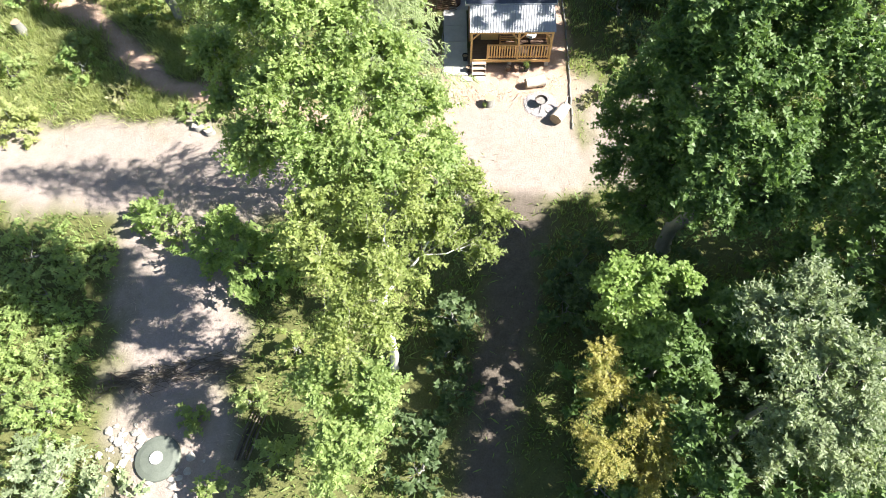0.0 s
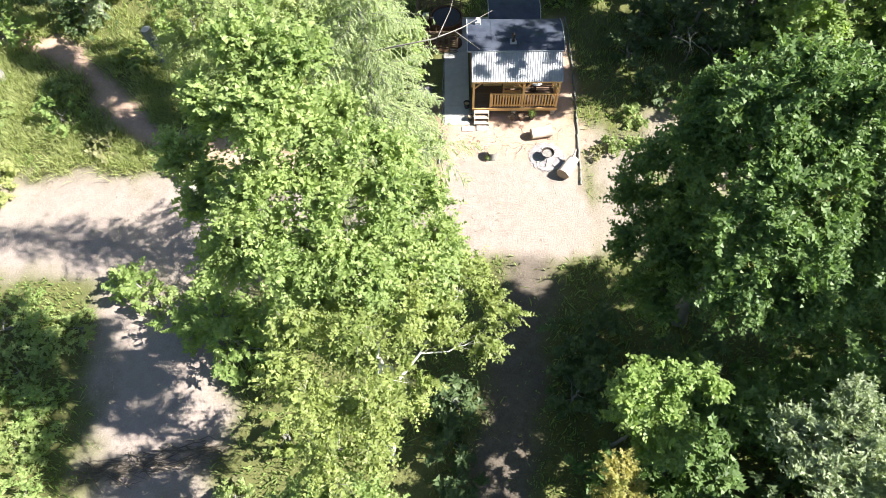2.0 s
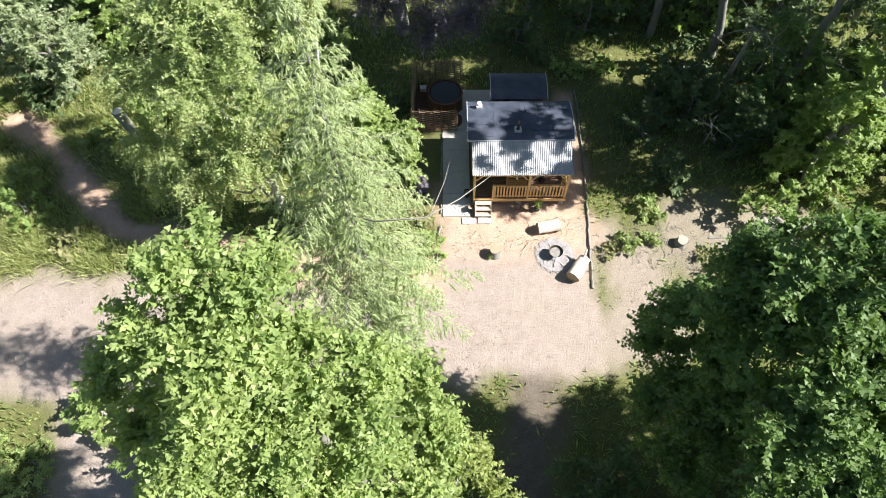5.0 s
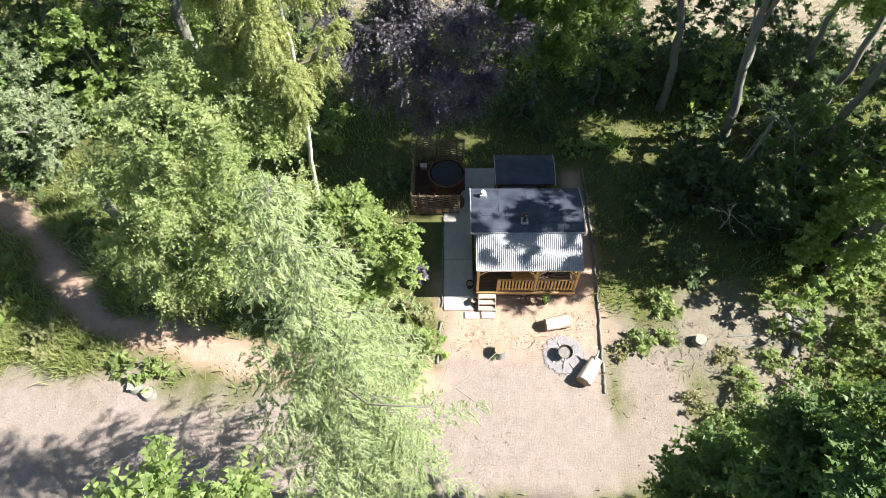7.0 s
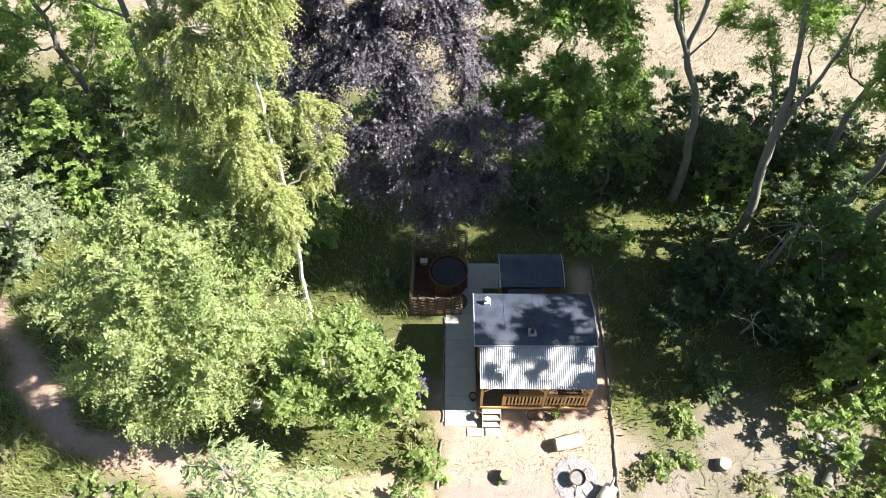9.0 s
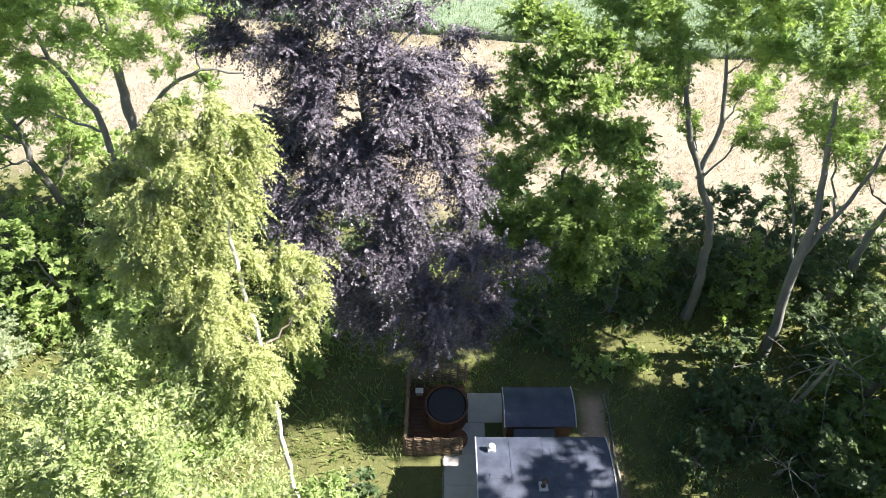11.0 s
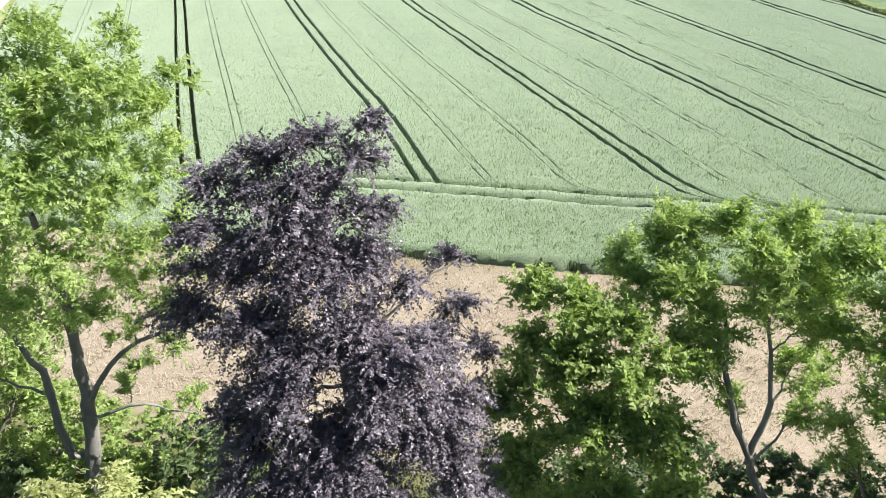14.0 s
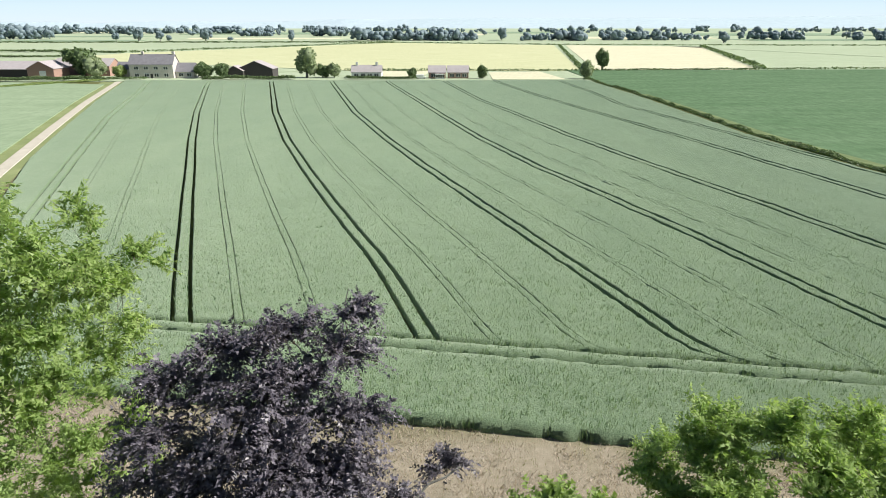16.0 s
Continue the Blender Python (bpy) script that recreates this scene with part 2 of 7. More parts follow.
def grow(name, label, base, lobes, leaves, n_leaf, leaf=(0.10, 0.07), spray=(0.55, 14), trunk=0.2, lift=0.25, hang=0.25, flat=0.8, seed=0, bark=None, twig=None,
         stem=None, boughs=(), category="tree", group="", subs=11, kite=True, crook=0.06, tight=0.6, twigs=0.12, even=0.35, rise=0.45, limb=None):
    """A trunk, a limb into each mass of the crown, branches through the mass and leafy sprays along them.
    lift turns the sprays up, hang bends their ends down; even sets how far the leaves lie level."""
    rng = np.random.default_rng(seed + 900)
    bark, twig = bark or BARK, twig or TWIG
    x0, y0 = base
    root = thing(name, x0, y0, 0, label, category, group)
    L = np.array(lobes, float) - (x0, y0, 0, 0)
    mid = np.average(L[:, :3], axis=0, weights=L[:, 3] ** 2)
    z_low, z_top = L[:, 2].min(), L[:, 2].max()
    if stem is None:
        zs = z_low + 0.62 * (z_top - z_low)
        k = np.linspace(0, 1, 7)[:, None]
        stem = np.array([0, 0, -0.1]) * (1 - k) + np.array([mid[0] * 0.9, mid[1] * 0.9, zs]) * k
        stem[:, :2] *= k ** 0.4
        stem[1:-1] += rng.normal(0, crook, (5, 3)) * (1, 1, 0) * (0.4 + zs / 12)
    else:
        stem = np.array(stem, float) - (x0, y0, 0)
        stem = np.r_[[[0, 0, -0.1]], stem]
    m = np.linspace(0, len(stem) - 1, 4 * len(stem))
    bend = np.cumsum(rng.normal(0, crook * 0.55, (len(m), 3)), axis=0)
    bend -= bend[0] * (1 - m / m[-1])[:, None] + bend[-1] * (m / m[-1])[:, None]
    stem = np.stack([np.interp(m, np.arange(len(stem)), stem[:, c]) for c in range(3)], -1) + bend * (1, 1, 0.2)
    k = m / m[-1]
    rad = trunk * np.where(k == 0, 1.35, 1.05 - 0.78 * k) * rng.uniform(0.92, 1.08, len(m))
    trunk_lines, bough_lines, fine = [(stem, rad, 9)], [], []
    dense = np.linspace(0, len(stem) - 1, 24)
    bones = np.stack([np.interp(dense, np.arange(len(stem)), stem[:, c]) for c in range(3)], -1)
    thick = np.interp(dense, np.arange(len(stem)), rad)
    t = np.linspace(0, 1, 8 if category == "tree" else 4)
    for line in boughs:
        q = np.array(line[1], float) - (x0, y0, 0)
        q = np.r_[[bones[np.argmin(np.linalg.norm(bones - q[0], axis=1))]], q]
        i = np.linspace(0, len(q) - 1, 12)
        q = np.stack([np.interp(i, np.arange(len(q)), q[:, c]) for c in range(3)], -1)
        q[1:] += rng.normal(0, crook * 0.8, (11, 3))
        rr = line[0] * (1 - 0.7 * np.linspace(0, 1, 12))
        bough_lines.append((q, rr, 8))
        bones, thick = np.r_[bones, q], np.r_[thick, rr]
    hub, way_out, ends = [], [], []
    for i in np.argsort(np.linalg.norm(L[:, :3] - bones[-1], axis=1)):
        c, r = L[i, :3], L[i, 3]
        d = c - bones
        gap = np.linalg.norm(d, axis=1)
        j = int(np.argmin(gap + np.maximum(0, rise * gap - d[:, 2]) * 1.3))
        s, gap = bones[j], gap[j]
        bow = s * 0.5 + c * 0.5 + rng.normal(0, 0.10, 3) * gap - (0, 0, 0.08 * gap)
        q = s * ((1 - t) ** 2)[:, None] + bow * (2 * t * (1 - t))[:, None] + c * (t ** 2)[:, None]
        q[1:-1] += rng.normal(0, crook, (len(t) - 2, 3)) * min(1, gap / 3)
        w = min(thick[j] * 0.72, 0.012 + 0.016 * gap + 0.012 * r)
        rr = w * (1 - 0.72 * t)
        trunk_lines.append((q, rr, 6 if category == "tree" else 3))
        bones, thick = np.r_[bones, q[2:]], np.r_[thick, rr[2:]]
        m = max(5, int(subs * r ** 1.5))
        v = rng.normal(0, 1, (m, 3))
        v /= np.linalg.norm(v, axis=1)[:, None]
        away = c - mid
        away = away / (np.linalg.norm(away) + 1e-6)
        v = v + away * 0.45 + np.array([0, 0, 0.25])
        v /= np.linalg.norm(v, axis=1)[:, None]
        e = c + v * r * rng.uniform(tight, 1.02, (m, 1)) * np.array([1, 1, flat])
        p = q[rng.integers(len(t) // 2, len(t), m)]
        h = p * 0.5 + e * 0.5 + rng.normal(0, 0.12, (m, 3)) * r + (0, 0, 0.12 * r)
        hub.append(np.stack([p, h, e], 1)), ends.append(np.full(m, r))
        fine += [(line, np.array([0.45, 0.3, 0.12]) * max(0.012, w * 0.5), 3) for line in np.stack([p, h, e], 1)]
    hub, size = np.concatenate(hub), np.concatenate(ends)
    n_sp = max(len(hub), n_leaf // spray[1])
    w = size ** 0.6
    host = rng.choice(len(hub), n_sp, p=w / w.sum())
    f = rng.uniform(0.25, 1.0, n_sp)[:, None] ** 0.8
    p, h, e = hub[host, 0], hub[host, 1], hub[host, 2]
    start = p * (1 - f) ** 2 + h * 2 * f * (1 - f) + e * f ** 2
    run = e - p
    run /= np.linalg.norm(run, axis=1)[:, None] + 1e-6
    go = run * 0.7 + rng.normal(0, 0.55, (n_sp, 3)) + np.array([0, 0, lift])
    go /= np.linalg.norm(go, axis=1)[:, None]
    long = spray[0] * rng.uniform(0.55, 1.3, n_sp) * np.minimum(1, 0.45 + 0.55 * size[host])
    for i in rng.choice(n_sp, int(n_sp * twigs), replace=False):
        k = np.array([0, 0.5, 1.0])[:, None]
        fine.append((start[i] + go[i] * long[i] * k - np.array([0, 0, hang * long[i]]) * k ** 2, np.array([0.007, 0.005, 0.002]), 3))
    pick = np.repeat(np.arange(n_sp), spray[1])
    n = len(pick)
    s = ((np.tile(np.arange(spray[1]), n_sp) + rng.uniform(0, 1, n)) / spray[1])[:, None]
    lo = long[pick, None]
    pos = start[pick] + go[pick] * lo * s
    pos[:, 2:] -= hang * lo * s ** 2
    plane = np.array([0, 0, 1.0]) + rng.normal(0, even, (n_sp, 3)) + run * 0.25
    side = np.cross(go, plane)
    side /= np.linalg.norm(side, axis=1)[:, None] + 1e-6
    hand = np.where(np.arange(n) % 2, 1.0, -1.0)[:, None]
    axis = go[pick] * 0.5 + side[pick] * hand * 0.85 + rng.normal(0, 0.3, (n, 3))
    axis[:, 2] -= hang * 0.8
    axis /= np.linalg.norm(axis, axis=1)[:, None]
    nor = plane[pick] + rng.normal(0, even, (n, 3))
    across = np.cross(nor, axis)
    across /= np.linalg.norm(across, axis=1)[:, None] + 1e-6
    k = rng.uniform(0.65, 1.3, (n, 1))
    l, wd = axis * leaf[0] * k, across * leaf[1] * 0.5 * k
    pos[:, 2] = np.maximum(pos[:, 2], rng.uniform(0.04, 0.3, n))
    if kite:
        v = np.stack([pos, pos + l * 0.42 + wd, pos + l, pos + l * 0.42 - wd], 1).reshape(-1, 3)
    else:
        v = np.stack([pos + l * 0.1 + wd, pos + l, pos + l * 0.1 - wd], 1).reshape(-1, 3)
    tubes("trunk", trunk_lines[:1] if limb else trunk_lines, bark, root)
    if limb:
        tagged(tubes("limb_growth", trunk_lines[1:], limb, root), kind="stuff")
    for line in bough_lines:
        tubes("bough", [line], bark, root)
    if category == "tree":
        tagged(tubes("branchwork", fine, twig, root), kind="stuff")
    sheet("crown", v, np.arange(len(v)).reshape(n, -1), leaves, root)
    return root



def conifer(name, label, base, top, r, leaves, seed=0, whorls=26, per=9, lean=(0, 0), foot=0.14, trunk=0.16, sprays=46, group=""):
    """A larch: whorls of long level boughs that carry hanging sprays of needles."""
    rng = np.random.default_rng(seed + 5)
    root = thing(name, base[0], base[1], 0, label, "tree", group)
    axis = lambda h: np.array([lean[0] * h / top, lean[1] * h / top, h])
    h = np.linspace(0, top, 8)
    lines = [(np.array([axis(k) for k in h]) - (0, 0, 0.1), trunk * (1 - 0.97 * h / top), 8)]
    pos, aim = [], []
    for k in range(whorls):
        u = (k + rng.uniform(-0.3, 0.3)) / whorls
        z = (foot + (0.985 - foot) * u) * top
        length = r * (1 - u) ** 0.8 * min(1, 0.6 + 3 * u) + 0.25
        a0 = rng.uniform(0, 6.28)
        for j in range(per):
            a = a0 + j * 6.283 / per + rng.normal(0, 0.16)
            L = length * rng.uniform(0.65, 1.18)
            t = np.linspace(0, 1, 5)
            out = np.array([math.cos(a), math.sin(a), 0])
            sag = 0.10 * L * np.sin(t * 3.0) - 0.16 * L * t ** 2 + 0.05 * L
            line = axis(z) + out * (t * L)[:, None] + np.array([0, 0, 1]) * sag[:, None]
            lines.append((line, trunk * 0.12 * (1 - 0.75 * u) * np.array([1, 0.8, 0.55, 0.35, 0.15]), 4))
            side = np.array([-math.sin(a), math.cos(a), 0])
            m = max(14, int(L * sprays / 4))
            s = rng.uniform(0.08, 1.0, m)
            hand = rng.choice([-1.0, 1.0], m)
            tl = (0.12 + 0.30 * L * (1 - s) ** 0.8 * s ** 0.3) * rng.uniform(0.6, 1.2, m)
            way = out * rng.uniform(0.35, 0.9, (m, 1)) + side * hand[:, None] + np.array([0, 0, -0.25]) + rng.normal(0, 0.12, (m, 3))
            way /= np.linalg.norm(way, axis=1)[:, None]
            p = axis(z) + out * (s * L)[:, None]
            p[:, 2] += np.interp(s, t, sag)
            k2 = np.maximum(4, (tl / 0.0115).astype(int))
            rep = np.repeat(np.arange(m), k2)
            f2 = rng.uniform(0, 1, len(rep))
            q2 = p[rep] + way[rep] * (tl[rep] * f2)[:, None]
            q2[:, 2] -= tl[rep] * f2 ** 2 * 0.45
            pos.append(q2)
            aim.append(way[rep] * 0.7 + rng.normal(0, 0.5, (len(rep), 3)) + np.array([0, 0, -0.3]))
    tubes("trunk", lines, BARK, root)
    pos, aim = np.concatenate(pos), np.concatenate(aim)
    n = len(pos)
    aim /= np.linalg.norm(aim, axis=1)[:, None]
    up = np.array([0, 0, 1.0]) + rng.normal(0, 0.35, (n, 3))
    side = np.cross(aim, up)
    side /= np.linalg.norm(side, axis=1)[:, None]
    l = rng.uniform(0.05, 0.12, (n, 1))
    w = rng.uniform(0.008, 0.0145, (n, 1))
    q = np.stack([pos + side * w, pos - side * w, pos + aim * l - (0, 0, 0.04)], 1)
    sheet("crown", q.reshape(-1, 3), np.arange(3 * n).reshape(n, 3), leaves, root)
    return root


def vnoise(x, y, cell, seed=0):
    """Smooth noise from 0 to 1 in cells of that many metres."""
    g = np.random.default_rng(seed).uniform(0, 1, (256, 256))
    px, py = x / cell, y / cell
    i, j = np.floor(px).astype(int), np.floor(py).astype(int)
    u, v = px - i, py - j
    u, v = u * u * (3 - 2 * u), v * v * (3 - 2 * v)
    G = lambda a, b: g[a % 256, b % 256]
    return (G(i, j) * (1 - u) + G(i + 1, j) * u) * (1 - v) + (G(i, j + 1) * (1 - u) + G(i + 1, j + 1) * u) * v


def from_line(x, y, pts):
    """Distance to a line through points."""
    best = np.full(np.shape(x), 1e9)
    for (ax, ay), (bx, by) in zip(pts, pts[1:]):
        dx, dy = bx - ax, by - ay
        s = np.clip(((x - ax) * dx + (y - ay) * dy) / (dx * dx + dy * dy), 0, 1)
        best = np.minimum(best, np.hypot(x - ax - s * dx, y - ay - s * dy))
    return best


def from_box(x, y, x0, x1, y0, y1):
    """Distance to a rectangle, less than nothing inside it."""
    dx, dy = np.maximum(x0 - x, x - x1), np.maximum(y0 - y, y - y1)
    return np.where((dx > 0) & (dy > 0), np.hypot(np.maximum(dx, 0), np.maximum(dy, 0)), np.maximum(dx, dy))


# ---- ground ----
CURVED_PATH = [(-33, 7.6), (-26, 5.0), (-22.8, 3.8), (-21.4, 2.6), (-19.5, 0.5), (-17.2, -1.7), (-13.5, -2.4), (-11, -3.2), (-9, -3.6), (-4, -4.0)]
LANE = [(0.4, -8.0), (-0.1, -11), (-0.4, -15), (-1.7, -20), (-3.0, -27)]
FARM_LANE = [(-60, 60), (-80.5, 111), (-101, 163), (-124, 223), (-150, 296), (-162, 330)]


def wob(x, y, seed=3):
    return (vnoise(x, y, 1.7, seed) - 0.5) * 1.5 + (vnoise(x, y, 0.6, seed + 1) - 0.5) * 0.8


def zones(x, y):
    """How far each place is bare and dry, mulched, or trodden earth, from 0 to 1."""
    w = wob(x, y)
    step = lambda d, soft: np.clip(0.5 - d / soft, 0, 1)
    dry = step(from_box(x, y, -3.5, 3.3, -8.3, -1.0) + w * 0.35, 0.6)
    dry = np.maximum(dry, step(from_line(x, y, [(-3, -6.8), (-14, -6.9), (-32, -6.2)]) - 2.3 + w, 1.2))
    dry = np.maximum(dry, step(from_line(x, y, [(-15.8, -9), (-14.2, -14), (-13.2, -21)]) - 2.3 + w * 1.1, 1.4))
    dry = np.maximum(dry, 0.9 * step(from_line(x, y, [(-22.5, -4.9), (-15.5, -4.6)]) - 1.2 + w * 1.2, 1.4))
    dry = np.maximum(dry, 0.7 * step(from_line(x, y, [(4, -3.3), (7.5, -2.8), (11.8, -2.2)]) - 1.7 + w * 1.8, 2.0))
    dry = np.maximum(dry, 0.85 * step(from_box(x, y, 3.2, 6.2, -8.2, -2.0) + w * 1.1, 1.2))
    dry = np.maximum(dry, step(from_line(x, y, FARM_LANE) - 2.2, 1.0))
    mulch = step(from_box(x, y, -3.4, 3.1, -3.0, 0.6) + w * 0.5, 1.2)
    mulch = np.maximum(mulch, step(from_box(x, y, 2.2, 3.2, -0.5, 6.3) + w * 0.2, 0.5))
    mulch = np.maximum(mulch, step(from_line(x, y, CURVED_PATH) - 0.75 + w * 0.5, 0.6))
    hay = step(np.abs(y - 25.5 + 0.16 * x) - 8.6 + w, 2.5)
    earth = step(from_line(x, y, LANE) - 1.0 + w * 0.6, 0.9)
    return dry, mulch, earth, hay


def axis_steps(a, b, fine, far):
    near = np.arange(a, b + 1e-6, fine)
    grow = fine * np.cumsum(1.28 ** np.arange(1, 40))
    grow = grow[grow < far]
    return np.concatenate([a - grow[::-1], near, b + grow])


gx, gy = axis_steps(-31, 18, 0.33, 4200), axis_steps(-25, 20, 0.33, 4200)
X, Y = np.meshgrid(gx, gy, indexing="ij")
DRY, MULCH, EARTH, HAY = zones(X, Y)
Z = (vnoise(X, Y, 2.2, 8) - 0.5) * 0.10 + (vnoise(X, Y, 0.5, 9) - 0.5) * 0.035
Z = np.where(from_box(X, Y, -5, 3.4, -1.5, 7) < 0, -0.01, Z)
Z = np.where((np.abs(X) > 60) | (Y > 60) | (Y < -50), 0, Z)
ii, jj = np.meshgrid(np.arange(len(gx) - 1), np.arange(len(gy) - 1), indexing="ij")
m = len(gy)
quads = np.stack([ii * m + jj, (ii + 1) * m + jj, (ii + 1) * m + jj + 1, ii * m + jj + 1], -1).reshape(-1, 4)

g_mat, nt, b = mat("woodland_ground", 0.95, 0.1)


def attr(nt, name):
    n = nt.nodes.new("ShaderNodeAttribute")
    n.attribute_name = name
    return n.outputs["Fac"]


fine, mid, big = noise_tex(nt, 14, 5, 0.7), noise_tex(nt, 2.2, 4, 0.6), noise_tex(nt, 0.35, 3)
turf = mixc(nt, 0.5, ramp(nt, mid, [(0.3, (0.075, 0.095, 0.03)), (0.7, (0.16, 0.17, 0.06))]), ramp(nt, fine, [(0.3, (0.06, 0.06, 0.03)), (0.7, (0.20, 0.20, 0.085))]))
sand = mixc(nt, 0.45, ramp(nt, mid, [(0.3, (0.25, 0.208, 0.182)), (0.7, (0.36, 0.306, 0.276))]), ramp(nt, fine, [(0.25, (0.195, 0.157, 0.13)), (0.75, (0.455, 0.392, 0.355))]))
sand = mixc(nt, ramp(nt, big, [(0.45, (0, 0, 0)), (0.75, (0.55, 0.55, 0.55))]), sand, (0.285, 0.25, 0.205))
chips = mixc(nt, 0.5, ramp(nt, mid, [(0.3, (0.40, 0.265, 0.195)), (0.7, (0.54, 0.39, 0.305))]), ramp(nt, fine, [(0.25, (0.26, 0.165, 0.115)), (0.75, (0.62, 0.48, 0.39))]))
soil = mixc(nt, 0.5, ramp(nt, mid, [(0.3, (0.09, 0.075, 0.06)), (0.7, (0.17, 0.145, 0.12))]), ramp(nt, fine, [(0.3, (0.07, 0.058, 0.046)), (0.7, (0.20, 0.17, 0.14))]))
col = mixc(nt, attr(nt, "earth"), turf, soil)
straw = mixc(nt, 0.5, ramp(nt, mid, [(0.3, (0.23, 0.196, 0.138)), (0.7, (0.41, 0.358, 0.285))]), ramp(nt, fine, [(0.25, (0.14, 0.12, 0.078)), (0.75, (0.41, 0.36, 0.285))]))
col = mixc(nt, attr(nt, "dry"), col, sand)
col = mixc(nt, attr(nt, "hay"), col, straw)
col = mixc(nt, attr(nt, "mulch"), col, chips)
nt.links.new(col, b.inputs["Base Color"])
bump(nt, b, fine, 0.7, 0.05)
ground = sheet("ground", np.stack([X, Y, Z], -1).reshape(-1, 3), quads, g_mat, None, True)
tagged(ground, "woodland ground of turf, dry sandy earth, wood chippings and bare soil", "ground", kind="structure")
for key, val in (("dry", DRY), ("mulch", MULCH), ("earth", EARTH), ("hay", HAY)):
    ground.data.attributes.new(key, "FLOAT", "POINT").data.foreach_set("value", val.ravel().astype(np.float32))

# ---- wheat field ----
TRAMS = [
    [(-44, 49), (-58, 83.6), (-71.8, 119), (-95, 179), (-119.9, 254), (-140, 310)],
    [(-25.4, 50.3), (-28.3, 58.0), (-31.3, 66.3), (-35.1, 77.0), (-40.2, 91.2), (-47.2, 111.2), (-58.0, 141.3), (-75.1, 191.7), (-105.3, 287.8), (-112, 312)],
    [(-5.1, 48.2), (-8.0, 58.0), (-10.8, 66.3), (-14.4, 75.7), (-20.0, 91.2), (-27.0, 111.1), (-37.1, 141.2), (-52.0, 191.7), (-78.6, 293.8), (-83.5, 312)],
    [(19.5, 41.3), (17.6, 42.4), (16.6, 43.6), (15.5, 45.7), (14.4, 49.3), (13.1, 53.4), (9.8, 63.4), (7.8, 69.9), (2.2, 86.7), (-6.3, 113.0), (-14.9, 141.2), (-28.6, 191.6), (-51.2, 293.8), (-55.2, 312)],
    [(35.2, 41), (30.6, 57.6), (25.8, 75.2), (19.7, 94.2), (13.7, 112.5), (5.5, 143.4), (-0.4, 171.0), (-8.9, 212.5), (-22.6, 279.0), (-29, 312)],
    [(51.5, 45), (41, 89), (31.8, 123.8), (25.6, 149.9), (16.8, 194.3), (10.1, 224.6), (-0.9, 303.2), (-2, 312)],
    [(60, 95), (53, 135), (45.2, 174.2), (37.2, 214.1), (32.0, 242.4), (23.4, 299.9), (22, 312)],
    [(64, 150), (54.8, 210.7), (54.8, 251.1), (53.1, 287.5), (52.5, 312)],
]
HEDGE = [(80, 40), (73, 108), (69.5, 150), (70.5, 200), (70.5, 250), (68, 330)]
CROP_H = 0.72
SEAMS = {0: (0.022, 150), 1: (0.034, 310), 2: (0.03, 300), 3: (0.024, 210), 4: (0.018, 150)}      # seed-drill seams: half their width, where they end


def along(pts, y):
    p = np.array(pts, float)
    s = (p[1, 0] - p[0, 0]) / (p[1, 1] - p[0, 1])
    return np.where(y < p[0, 1], p[0, 0] + s * (y - p[0, 1]), np.interp(y, p[:, 1], p[:, 0]))


def edge_y(x):
    """The near edge of the crop."""
    return 34.0 - 0.165 * x


w_mat, nt, b = mat("young_wheat", 0.75, 0.2)
v = coords(nt)
fine, mid, big = noise_tex(nt, 9, 4, 0.7, v), noise_tex(nt, 1.3, 3, 0.6, v), noise_tex(nt, 0.06, 3, 0.5, coords(nt, (2.4, 0.8, 1)))
c = mixc(nt, 0.65, ramp(nt, mid, [(0.3, (0.122, 0.19, 0.105)), (0.7, (0.18, 0.255, 0.152))]), ramp(nt, fine, [(0.3, (0.026, 0.058, 0.027)), (0.7, (0.27, 0.36, 0.22))]))
c = mixc(nt, ramp(nt, big, [(0.35, (0, 0, 0)), (0.7, (0.5, 0.5, 0.5))]), c, (0.215, 0.285, 0.17))
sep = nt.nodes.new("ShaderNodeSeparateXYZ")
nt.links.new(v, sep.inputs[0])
hedgeward = node(nt, "ShaderNodeMapRange")          # the crop's colour goes from paler to darker towards the hedge
hedgeward.inputs[1].default_value, hedgeward.inputs[2].default_value = -50.0, 50.0
nt.links.new(sep.outputs[0], hedgeward.inputs[0])
c = mixc(nt, 1.0, c, ramp(nt, hedgeward.outputs[0], [(0.0, (1.12, 1.10, 1.12)), (0.5, (1.0, 1.0, 1.0)), (1.0, (0.78, 0.82, 0.78))]), "MULTIPLY")
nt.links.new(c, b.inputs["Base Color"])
bump(nt, b, fine, 0.9, 0.12)
b.inputs["Sheen Weight"].default_value, b.inputs["Sheen Roughness"].default_value = 0.4, 0.4
b.inputs["Sheen Tint"].default_value = (0.85, 0.95, 0.75, 1)

rng = np.random.default_rng(4)
rows_c = [45.0]
while rows_c[-1] < 312:
    rows_c.append(rows_c[-1] + max(0.6, (rows_c[-1] - 30) * 0.02))
rows_c = np.array(rows_c)
edges = [(along(FARM_LANE, rows_c) + 3.5, None, False)]


def track(pts):
    """Where a line crosses the rows, which lie aslant near the wood."""
    x = along(pts, rows_c)
    for _ in range(8):
        x = along(pts, rows_c - 0.165 * x * np.clip((120 - rows_c) / 70, 0, 1))
    return x


